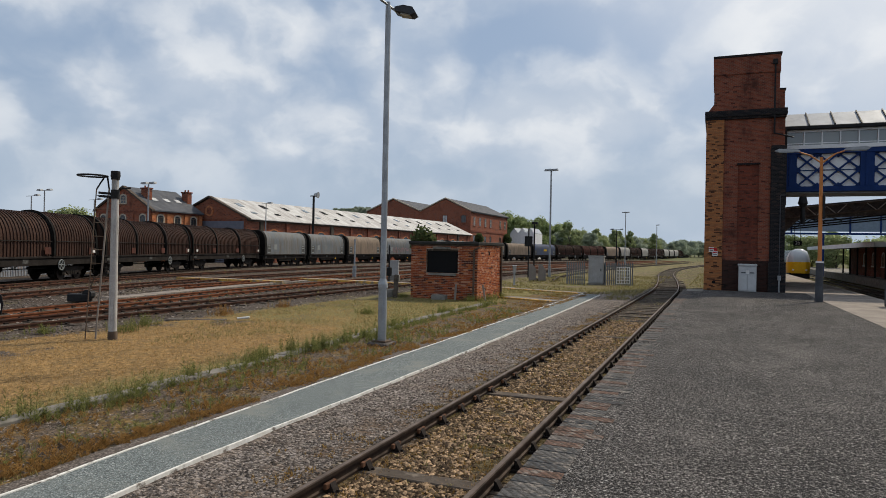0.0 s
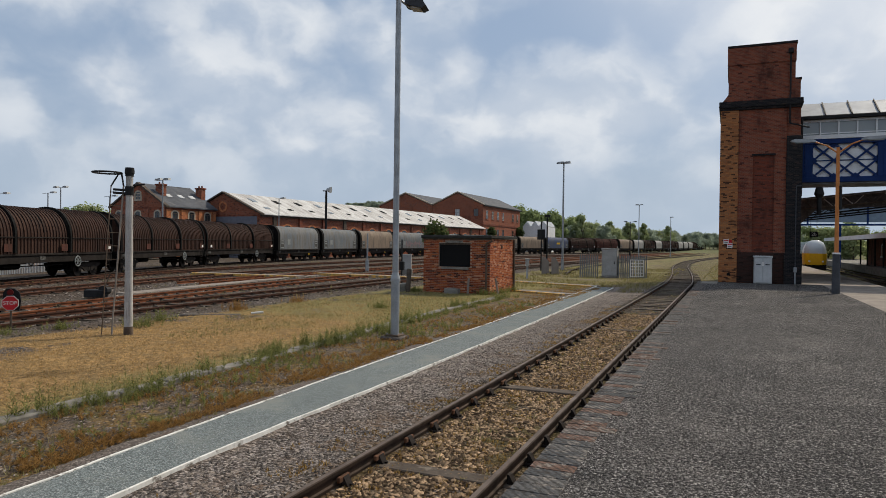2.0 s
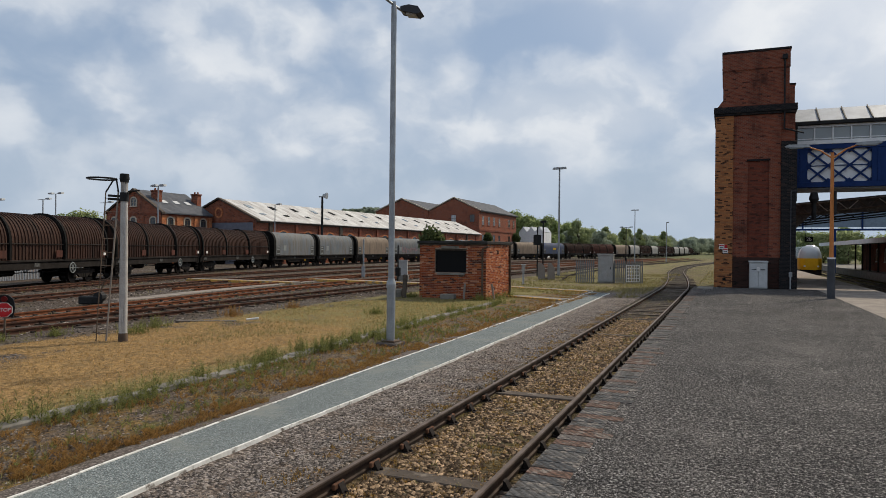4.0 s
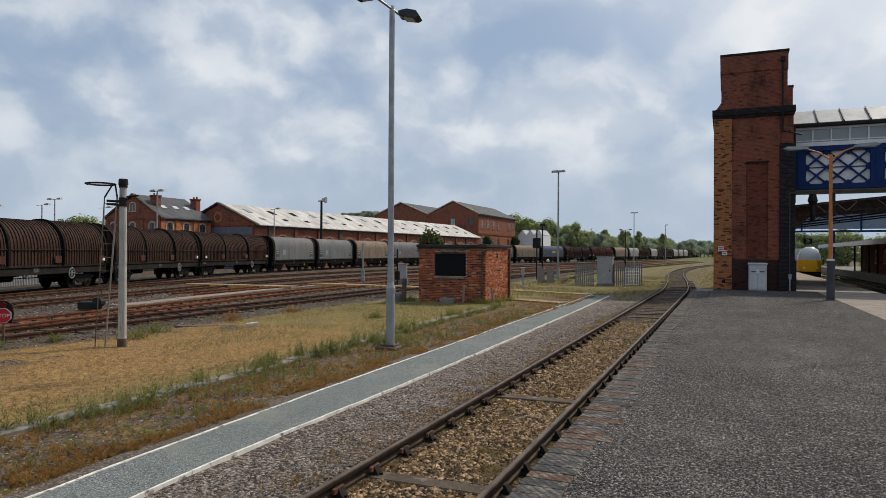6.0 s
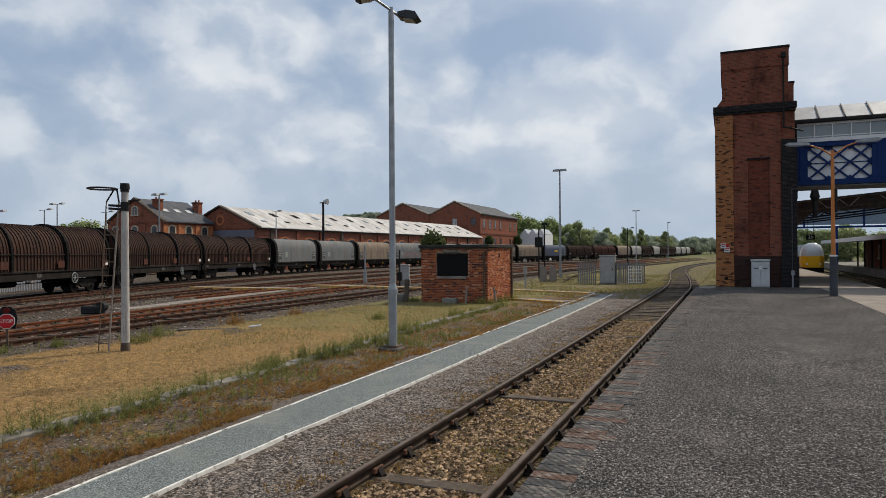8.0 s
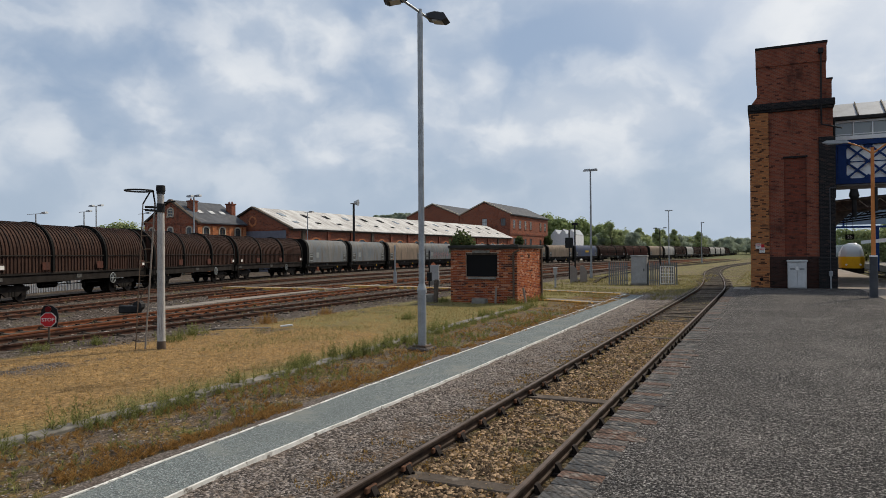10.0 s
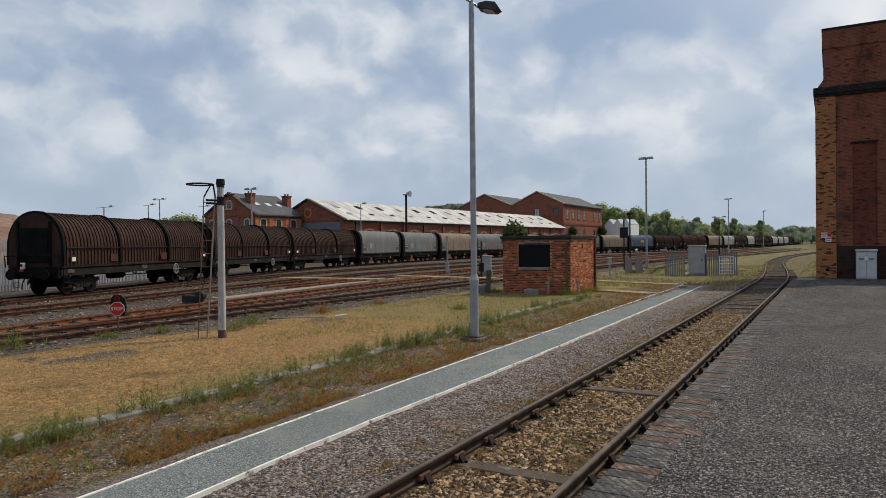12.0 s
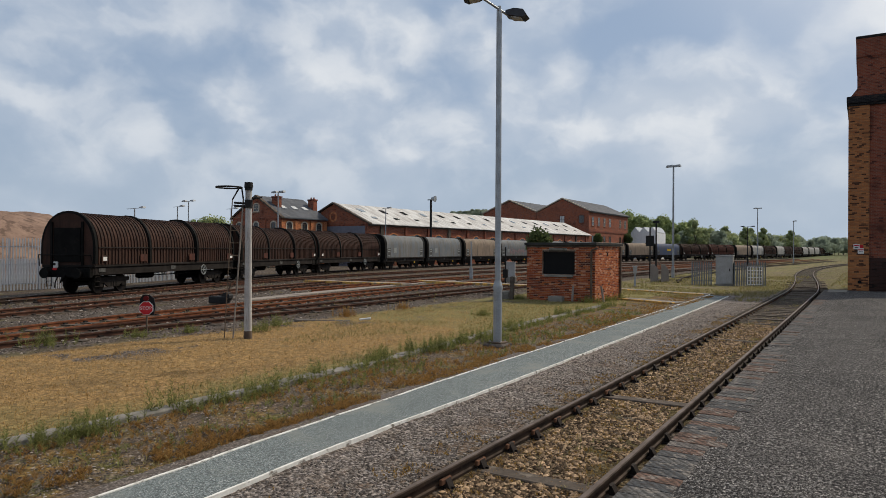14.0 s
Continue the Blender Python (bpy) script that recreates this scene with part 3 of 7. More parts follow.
def leaf(name, a, b2, thin=0.0, curve=1.0):
    """Bits that vary piece by piece; thin ones let light through. curve: above one, the paler bits are rarer."""
    m, nt, bs = start(name)
    r = node(nt, "ShaderNodeNewGeometry").outputs["Random Per Island"]
    if curve != 1.0:
        r = math_node(nt, "POWER", r, curve)
    c = mix(nt, r, a, b2)
    put(nt, bs.inputs["Base Color"], c)
    bs.inputs["Roughness"].default_value = 0.8
    if thin:
        t = node(nt, "ShaderNodeBsdfTranslucent", {"Color": c})
        both = node(nt, "ShaderNodeMixShader", {0: thin, 1: bs.outputs[0], 2: t.outputs[0]})
        nt.links.new(both.outputs[0], [n for n in nt.nodes if n.type == "OUTPUT_MATERIAL"][0].inputs[0])
    return m


# tree greens are pulled towards grey to carry some distance haze
LEAF_GREEN = leaf("leaf_green", (0.15, 0.20, 0.085), (0.31, 0.37, 0.17), 0.6)
LEAF_DARK = leaf("leaf_dark", (0.05, 0.07, 0.03), (0.11, 0.14, 0.055), 0.55)
LEAF_SPRING = leaf("leaf_spring", (0.21, 0.26, 0.125), (0.38, 0.42, 0.22), 0.6)
# distance haze put into the leaf colour: paler and bluer than nearer trees
LEAF_HAZED = leaf("leaf_hazed", (0.24, 0.29, 0.225), (0.38, 0.43, 0.335), 0.6)
WEED_GREEN = leaf("weed_green", (0.06, 0.07, 0.02), (0.26, 0.27, 0.095), 0.5)
WEED_RUST = leaf("weed_rust", (0.095, 0.055, 0.02), (0.42, 0.24, 0.08), 0.5)
MOSS_DRY = leaf("dry_moss", (0.09, 0.055, 0.018), (0.42, 0.26, 0.08), 0.4)
CHIP = leaf("road_chip", (0.03, 0.028, 0.028), (0.40, 0.375, 0.355), 0.0, 1.6)
STRAW = leaf("straw", (0.23, 0.14, 0.055), (0.54, 0.36, 0.155), 0.5)
STRAW_GREEN = leaf("straw_green", (0.11, 0.105, 0.038), (0.34, 0.29, 0.13), 0.5)
STONE_BITS = leaf("ballast_stone", (0.035, 0.022, 0.013), (0.47, 0.325, 0.20), 0.0, 2.0)
STONE_GREY = leaf("grey_stone", (0.05, 0.043, 0.039), (0.33, 0.285, 0.25), 0.0, 2.2)
BARK = surface("bark", (0.10, 0.08, 0.06), (0.06, 0.05, 0.04), 0.9, 0, 15, 2, 0.6)

# ---- builders ----


def thing(name, m=None, label="", category="", group="", kind=""):
    ob = new(name)
    ob.empty_display_size = 0.1
    ob.matrix_basis = m if m else Matrix()
    return tagged(ob, label, category, group, kind)


def mesh_of(bm, name, material):
    me = bpy.data.meshes.new(name)
    bm.normal_update()
    bm.to_mesh(me)
    bm.free()
    me.materials.append(material)
    return me


def part(name, bm, material, parent=None, label="", smooth=False):
    me = bm if isinstance(bm, bpy.types.Mesh) else mesh_of(bm, name, material)
    if smooth:
        me.shade_smooth()
        me.set_sharp_from_angle(angle=radians(40))
    ob = new(name, me)
    ob.parent = parent
    if label:
        tagged(ob, label)
    return ob


def raw(name, verts, faces, material, parent=None, label="", smooth=False):
    me = bpy.data.meshes.new(name)
    me.from_pydata(verts, [], faces)
    me.materials.append(material)
    me.update()
    if smooth:
        me.shade_smooth()
        me.set_sharp_from_angle(angle=radians(40))
    ob = new(name, me)
    ob.parent = parent
    if label:
        tagged(ob, label)
    return ob


def box(bm, x0, x1, y0, y1, z0, z1, bevel=0.0, m=None):
    made = bmesh.ops.create_cube(bm, size=1.0)["verts"]
    t = Matrix.LocRotScale(((x0 + x1) / 2, (y0 + y1) / 2, (z0 + z1) / 2), None, (abs(x1 - x0), abs(y1 - y0), abs(z1 - z0)))
    bmesh.ops.transform(bm, matrix=(m @ t) if m else t, verts=made)
    if bevel:
        edges = list({e for v in made for e in v.link_edges})
        bmesh.ops.bevel(bm, geom=edges, offset=bevel, segments=1, affect="EDGES")
    return bm


def boxed(*a, **k):
    return box(bmesh.new(), *a, **k)


def tube(bm, a, b, r0, r1=None, seg=10):
    """A capped, tapered round bar from a to b."""
    a, b = Vector(a), Vector(b)
    d = b - a
    made = bmesh.ops.create_cone(bm, cap_ends=True, segments=seg, radius1=r0, radius2=r0 if r1 is None else r1, depth=d.length)["verts"]
    bmesh.ops.transform(bm, matrix=Matrix.Translation((a + b) / 2) @ d.to_track_quat("Z", "Y").to_matrix().to_4x4(), verts=made)
    return bm


def tubes(*runs, seg=10):
    bm = bmesh.new()
    for run in runs:
        tube(bm, *run, seg=seg)
    return bm


def prism(bm, outline, y0, y1, m=None):
    """An outline in x and z, pushed from y0 to y1."""
    a = [bm.verts.new((x, y0, z)) for x, z in outline]
    b = [bm.verts.new((x, y1, z)) for x, z in outline]
    n = len(a)
    bm.faces.new(a)
    bm.faces.new(b[::-1])
    for i in range(n):
        bm.faces.new((a[i], b[i], b[(i + 1) % n], a[(i + 1) % n]))
    bmesh.ops.recalc_face_normals(bm, faces=bm.faces[:])
    if m:
        bmesh.ops.transform(bm, matrix=m, verts=a + b)
    return bm


def wall_with_holes(bm, x0, x1, z0, z1, holes, y0, y1):
    """A wall along x from y0 to y1 thick, with rectangular openings (x0, x1, z0, z1) right through."""
    xs = sorted({x0, x1, *[h[0] for h in holes], *[h[1] for h in holes]})
    zs = sorted({z0, z1, *[h[2] for h in holes], *[h[3] for h in holes]})
    for i in range(len(xs) - 1):
        for j in range(len(zs) - 1):
            cx, cz = (xs[i] + xs[i + 1]) / 2, (zs[j] + zs[j + 1]) / 2
            if not any(h[0] < cx < h[1] and h[2] < cz < h[3] for h in holes):
                box(bm, xs[i], xs[i + 1], y0, y1, zs[j], zs[j + 1])
    return bm


def glide(points, step):
    """Points of a smooth line through the given (x, y), about step apart, each with its heading."""
    p = [Vector((*q, 0)) for q in points]
    p = [p[0] * 2 - p[1]] + p + [p[-1] * 2 - p[-2]]
    fine = []
    for i in range(1, len(p) - 2):
        a, b, c, d = p[i - 1], p[i], p[i + 1], p[i + 2]
        n = max(2, int((c - b).length / 0.5))
        for k in range(n):
            t = k / n
            fine.append(0.5 * (2 * b + (c - a) * t + (2 * a - 5 * b + 4 * c - d) * t * t + (3 * b - a - 3 * c + d) * t ** 3))
    fine.append(p[-2])
    out, run, want = [], 0.0, 0.0
    for a, b in zip(fine, fine[1:]):
        d = (b - a).length
        while run + d >= want and d > 0:
            q = a + (b - a) * ((want - run) / d)
            out.append((q, (b - a).normalized()))
            want += step
        run += d
    return out


def sweep(line, outline):
    """Vertices and faces of an outline (sideways, up) drawn along a glide() line."""
    verts, faces, n = [], [], len(outline)
    for q, d in line:
        side = Vector((d.y, -d.x, 0))
        verts += [tuple(q + side * s + Vector((0, 0, u))) for s, u in outline]
    for i in range(len(line) - 1):
        for k in range(n):
            a, b = i * n + k, i * n + (k + 1) % n
            faces.append((a, b, b + n, a + n))
    faces.append(tuple(range(n))[::-1])
    faces.append(tuple((len(line) - 1) * n + k for k in range(n)))
    return verts, faces


def lumps(places, rng, squash=0.6):
    """Stones: eight-faced lumps, each its own island. places: (x, y, z, radius)."""
    verts, faces = [], []
    for x, y, z, r in places:
        k = len(verts)
        a = rng.uniform(0, 6.28)
        ring = [(x + r * rng.uniform(0.7, 1.15) * math.cos(a + i * 1.257), y + r * rng.uniform(0.7, 1.15) * math.sin(a + i * 1.257), z + r * rng.uniform(-0.1, 0.3)) for i in range(5)]
        verts += ring
        tx, ty = x + rng.uniform(-0.3, 0.3) * r, y + rng.uniform(-0.3, 0.3) * r
        verts += [(tx, ty, z + r * squash * rng.uniform(0.8, 1.3)), (x, y, z - r * 0.5)]
        for i in range(5):
            faces += [(k + i, k + (i + 1) % 5, k + 5), (k + (i + 1) % 5, k + i, k + 6)]
    return verts, faces


def tufts(places, rng, spread=0.5):
    """Blades of grass or weed in clumps. places: (x, y, z, height, blades, width)."""
    verts, faces = [], []
    for x, y, z, h, n, w in places:
        for _ in range(n):
            a, lean = rng.uniform(0, 6.28), rng.uniform(0.1, spread) * h
            hh = h * rng.uniform(0.5, 1.1)
            bx, by = x + rng.gauss(0, 0.22) * h, y + rng.gauss(0, 0.22) * h
            ca, sa = math.cos(a), math.sin(a)
            k = len(verts)
            verts += [(bx - sa * w, by + ca * w, z), (bx + sa * w, by - ca * w, z), (bx + ca * lean * 0.45 + sa * w * 0.8, by + sa * lean * 0.45 - ca * w * 0.8, z + hh * 0.6), (bx + ca * lean * 0.45 - sa * w * 0.8, by + sa * lean * 0.45 + ca * w * 0.8, z + hh * 0.6), (bx + ca * lean, by + sa * lean, z + hh)]
            faces += [(k, k + 1, k + 2, k + 3), (k + 3, k + 2, k + 4)]
    return verts, faces


def herbs(places, rng):
    """Upright weeds: a stem with many narrow leaves. places: (x, y, z, height)."""
    verts, faces = [], []
    for x, y, z, h in places:
        lx, ly = rng.gauss(0, 0.12) * h, rng.gauss(0, 0.12) * h
        n = int(14 + 44 * h)
        k = len(verts)
        verts += [(x - 0.006, y, z), (x + 0.006, y, z), (x + lx, y + ly, z + h)]
        faces.append((k, k + 1, k + 2))
        for i in range(n):
            f = (i + 0.5) / n
            a, ll = rng.uniform(0, 6.28), (0.03 + 0.055 * (1 - f)) * (0.6 + h) * rng.uniform(0.7, 1.3)
            px, py, pz = x + lx * f, y + ly * f, z + h * f
            ca, sa, w = math.cos(a), math.sin(a), ll * 0.10
            k = len(verts)
            verts += [(px, py, pz), (px + ca * ll * 0.5 - sa * w, py + sa * ll * 0.5 + ca * w, pz + ll * 0.5), (px + ca * ll, py + sa * ll, pz + ll * 0.8), (px + ca * ll * 0.5 + sa * w, py + sa * ll * 0.5 - ca * w, pz + ll * 0.5)]
            faces.append((k, k + 1, k + 2, k + 3))
    return verts, faces

# ---- ground, paths and tracks ----
NEAR_TRACK = [(-0.75, -12), (-0.75, 10), (-0.75, 36), (-0.85, 46), (-1.5, 58), (-2.15, 67), (-3.0, 80), (-3.45, 95), (-3.2, 112), (-1.5, 135), (1.0, 160), (3.0, 200)]
TRACK_1 = [(-14.6, -22), (-15.7, -4), (-16.3, 10), (-16.7, 22), (-17.0, 36), (-17.2, 60), (-16.4, 90), (-14.0, 125), (-10.0, 170), (-6, 230)]
TRACK_2 = [(-16.0, -2), (-17.3, 7), (-18.7, 13), (-19.6, 20), (-20.7, 28), (-21.5, 40), (-22.0, 60), (-21.3, 90), (-18.5, 125), (-14.0, 170), (-9.5, 230)]
TRACK_3 = [(-20.0, -6), (-22.4, 5), (-24.3, 13), (-26.3, 21), (-28.7, 31), (-30.6, 42), (-32.0, 60), (-31.8, 85), (-29.0, 120), (-23.0, 165), (-15, 230)]
TRAIN_LINE = [(-21.5, -12), (-26.8, 5), (-31.8, 19.5), (-36.6, 31.2), (-40.6, 41.2), (-44.1, 52), (-46.9, 66), (-49.3, 83), (-49.7, 100), (-47.7, 120), (-43.2, 146), (-34.2, 180), (-25.7, 217), (-18.7, 279), (-12.7, 340), (-8, 420)]
PLATFORM_TRACK = [(12.25, 20), (12.25, 60), (12.25, 120), (12.0, 200)]
MIDDLE_TRACK = [(15.8, 20), (15.8, 60), (15.8, 120), (15.0, 200)]
TRACKS = [NEAR_TRACK, TRACK_1, TRACK_2, TRACK_3, TRAIN_LINE]


def ground_height(x, y):
    z = -0.055
    if x < -13.0:
        z -= 0.085 * min(1.0, (-13.0 - x) / 1.2)
    if -1.62 < x < 0.3 and y < 52:
        z -= 0.125 * min(1.0, (x + 1.62) / 0.15)
    if y > 44:
        z -= 0.07 * min(1.0, (y - 44) / 6.0) if x > -13 else 0
    if x > 10.6:
        z -= 0.9 * min(1.0, (x - 10.6) / 0.4)
    near = 1.0 if -14 < x < 0.3 else 0.6
    z += near * 0.035 * (noise.fractal(Vector((x * 0.9, y * 0.9, 0)), 1.0, 2.0, 4) * 0.6)
    # far country rises gently, with a wooded hill behind the sheds
    far = math.hypot(x, y)
    if far > 260:
        k = min(1.0, (far - 260) / 260)
        bearing = math.degrees(math.atan2(-x, y))
        hill = math.exp(-((bearing - 29.5) / 6.0) ** 2) * 33 + math.exp(-((bearing - 52) / 16.0) ** 2) * 13 + 3.0
        z += k * hill * (0.8 + 0.35 * noise.noise(Vector((x * 0.01, y * 0.01, 3))))
    return z


def spaced(*runs):
    out = []
    for a, b, step in runs:
        n = max(1, round((b - a) / step))
        out += [a + (b - a) * i / n for i in range(n)]
    return out + [runs[-1][1]]


def build_ground():
    xs = spaced((-2500, -700, 300), (-700, -120, 20), (-120, -40, 4), (-40, -14, 1.0), (-14, -7.5, 0.5), (-7.5, -1.8, 0.2), (-1.8, 0.5, 0.1), (0.6, 10, 1.2), (10, 12, 0.2), (12, 120, 8), (120, 700, 60), (700, 2500, 300))
    ys = spaced((-2500, -60, 300), (-60, 0, 4), (0, 24, 0.3), (24, 60, 0.8), (60, 260, 5), (260, 800, 20), (800, 2500, 200))
    verts = [(x, y, ground_height(x, y)) for y in ys for x in xs]
    n = len(xs)
    faces = [(j * n + i, j * n + i + 1, (j + 1) * n + i + 1, (j + 1) * n + i) for j in range(len(ys) - 1) for i in range(n - 1)]
    g = raw("ground", verts, faces, GROUND, None, "", True)
    tagged(g, "dry yellow and green grass, weeds and stone ballast", "ground", "", "structure")


build_ground()

# tarmac stage beside the near track, and the platform that goes on from it
stage = tagged(part("pavement", boxed(0.24, 10.3, -14, 46.6, -0.5, 0.0, bevel=0.012), TARMAC), "worn dark grey tarmac with coarse aggregate", "pavement", "", "structure")
platform = tagged(part("platform", boxed(5.9, 10.55, 46.6, 150, -0.9, -0.002), CONCRETE_PALE), "pale worn concrete station platform", "platform", "", "structure")
apron = tagged(part("apron", prism(bmesh.new(), [(7.3, -0.3), (10.55, -0.3), (10.55, 0.006), (7.3, 0.006)], 24, 46.6), CONCRETE_PALE), "pale pinkish concrete strip beside the tarmac", "pavement", "", "structure")
edge_line = tagged(part("platform_edge", boxed(10.2, 10.62, 24, 150, -0.08, 0.012, bevel=0.01), CONCRETE_PALE), "pale coping along the platform edge", "platform edge", "", "structure")
slab = tagged(part("threshold_slab", boxed(0.45, 1.4, 44.2, 46.9, -0.3, 0.012, bevel=0.01), CONCRETE), "grey concrete slab at the tower corner", "slab", "", "structure")
far_platform = tagged(part("far_platform", boxed(18.0, 26.0, 50, 160, -0.9, 0.05, bevel=0.02), CONCRETE), "grey platform across the lines", "platform", "", "structure")

# gravel path between white edge lines
PATH_LEFT = [(-3.74, -6), (-3.8, 3), (-3.92, 5.5), (-4.02, 8.3), (-4.12, 11.6), (-4.3, 20), (-4.5, 29), (-4.7, 37.5)]
PATH_RIGHT = [(-2.85, -6), (-2.93, 3), (-3.05, 5.5), (-3.08, 7.5), (-3.08, 11), (-3.2, 18), (-3.42, 28), (-3.68, 37.0)]
left_line, right_line = glide(PATH_LEFT, 0.5), glide(PATH_RIGHT, 0.5)
n = min(len(left_line), len(right_line))
verts = [tuple(left_line[i][0] + Vector((0, 0, -0.004))) for i in range(n)] + [tuple(right_line[i][0] + Vector((0, 0, -0.024))) for i in range(n)]
verts += [(x, y, -0.2) for x, y, z in verts]
faces = [(i, n + i, n + i + 1, i + 1) for i in range(n - 1)] + [(i, i + 1, 2 * n + i + 1, 2 * n + i) for i in range(n - 1)] + [(n + i + 1, n + i, 3 * n + i, 3 * n + i + 1) for i in range(n - 1)]
tagged(raw("path", verts, faces, PATH_GRIT), "grey-green grit walkway between white edge lines", "path", "", "structure")
rng = random.Random(3)


def edge_boards(line, width, top):
    """White edging along the path, in lengths of about two metres."""
    k, step = 0, 4
    while k < len(line) - 1:
        piece = [(q + Vector((rng.uniform(-0.012, 0.012), 0, 0)), d) for q, d in line[k:k + step + 1]]
        v, f = sweep(piece, [(-width / 2, -0.2), (width / 2, -0.2), (width / 2, top), (-width / 2, top)])
        ob = raw("edge_line", v, f, WHITE_LINE)
        tagged(ob, "worn white painted edging of the grit walkway", "edge line", "white path edging", "structure")
        k += step


edge_boards(left_line, 0.034, 0.006)
edge_boards(right_line, 0.032, -0.012)

# kerb of old concrete lengths, sunk and broken in places
kerb_line = [(-6.42, 2.6), (-6.35, 5.5), (-6.33, 7.8), (-6.35, 10.7), (-6.6, 15), (-6.95, 20.8), (-7.1, 25), (-7.2, 28.9)]
kerb_points = glide(kerb_line, 0.92)
for (q, d), (q2, _) in zip(kerb_points, kerb_points[1:]):
    m = Matrix.Translation((q + q2) / 2 + Vector((rng.uniform(-0.02, 0.02), 0, rng.uniform(-0.042, -0.02) - 0.012 * min(1.0, max(0.0, (q.y - 7) / 4))))) @ pose(0, 0, 0, rng.uniform(-0.6, 0.6), rng.uniform(-1, 1), math.degrees(math.atan2(-d.x, d.y)) + rng.uniform(-0.5, 0.5))
    k = part("kerb_stone", boxed(-0.14, 0.13, -0.455, 0.455, -0.2, 0.045, bevel=0.018), CONCRETE)
    k.matrix_basis = m
    tagged(k, "weathered grey concrete kerb length, partly overgrown", "kerb", "kerb stones", "structure")

# brown-grey margin between the weeds and the path's edge line
v, f = sweep([(q + Vector((d.y, -d.x, 0)) * -0.17, d) for q, d in left_line], [(-0.15, -0.2), (0.15, -0.2), (0.15, -0.012), (-0.15, -0.03)])
tagged(raw("path_margin", v, f, MARGIN_GRIT), "narrow brown-grey gritty margin along the path", "path", "", "structure")

# dark ballast in which the far part of the near track lies
bed = glide(NEAR_TRACK, 0.6)
bed = [b for b in bed if b[0].y > 24]
across = (-1.25, -0.95, -0.5, 0.0, 0.5, 0.95, 1.25)
verts = []
for k, (q, d) in enumerate(bed):
    for a in across:
        w = q + Vector((d.y, -d.x, 0)) * (a * (1.0 + 0.12 * noise.noise(Vector((k * 0.7, a, 2)))))
        verts.append((w.x, w.y, ground_height(w.x, w.y) + (0.02 if abs(a) < 1.2 else -0.04) + 0.012 * noise.noise(Vector((w.x * 3, w.y * 3, 0)))))
faces = [(j * 7 + i, j * 7 + i + 1, j * 7 + i + 8, j * 7 + i + 7) for j in range(len(bed) - 1) for i in range(6)]
tagged(raw("track_bed", verts, faces, TRACK_BED, None, "", True), "dark mossy ballast under the curving siding", "ballast", "", "structure")

# rails, chairs and sleepers
BULLHEAD = [(-0.035, 0.0), (-0.025, 0.006), (0.025, 0.006), (0.035, 0.0), (0.035, -0.035), (0.012, -0.05), (0.012, -0.11), (0.033, -0.122), (0.033, -0.148), (-0.033, -0.148), (-0.033, -0.122), (-0.012, -0.11), (-0.012, -0.05), (-0.035, -0.035)]
FLAT = [(-0.034, 0.0), (0.034, 0.0), (0.034, -0.04), (0.012, -0.052), (0.012, -0.12), (0.06, -0.14), (-0.06, -0.14), (-0.012, -0.12), (-0.012, -0.052), (-0.034, -0.04)]


def shift(line, s):
    return [(q + Vector((d.y, -d.x, 0)) * s, d) for q, d in line]


def rail_pair(track, points, material, top, outline, step, stop=None):
    line = glide(points, step)
    if stop:
        line = [q for q in line if q[0].y < stop]
    for s in (-0.7525, 0.7525):
        v, f = sweep(shift(line, s), outline)
        r = raw("rail", v, f, material, track, "", False)
        worn = [(-0.026, 0.0), (0.026, 0.0), (0.024, 0.0095), (-0.024, 0.0095)] if outline is BULLHEAD else [(-0.028, -0.004), (0.028, -0.004), (0.026, 0.004), (-0.026, 0.004)]
        v, f = sweep(shift(line, s), worn)
        raw("running_surface", v, f, top, r, "worn bright running surface")


def chair_mesh():
    bm = bmesh.new()
    box(bm, -0.17, 0.17, -0.075, 0.075, -0.19, -0.155, bevel=0.01)
    for s in (-1, 1):
        prism(bm, [(s * 0.045, -0.155), (s * 0.13, -0.155), (s * 0.075, -0.06), (s * 0.05, -0.05)], -0.05, 0.05)
        tube(bm, (s * 0.14, 0.0, -0.16), (s * 0.14, 0.0, -0.13), 0.018, seg=6)
    return mesh_of(bm, "chair", CAST_IRON)


def sleeper_mesh(material, w=0.125, half=1.3):
    bm = bmesh.new()
    box(bm, -half, half, -w, w, -0.32, -0.165, bevel=0.012)
    return mesh_of(bm, "sleeper", material)


CHAIR, KEY = chair_mesh(), mesh_of(boxed(0.034, 0.075, -0.10, 0.10, -0.115, -0.055, bevel=0.008), "key", KEY_WOOD)
SLEEPER = sleeper_mesh(TIMBER)

near_track = thing("railway_track", None, "single disused siding with rusty bullhead rails on timber sleepers", "railway track", "", "structure")
rail_pair(near_track, NEAR_TRACK, RAIL_STEEL, RAIL_TOP, BULLHEAD, 0.75)
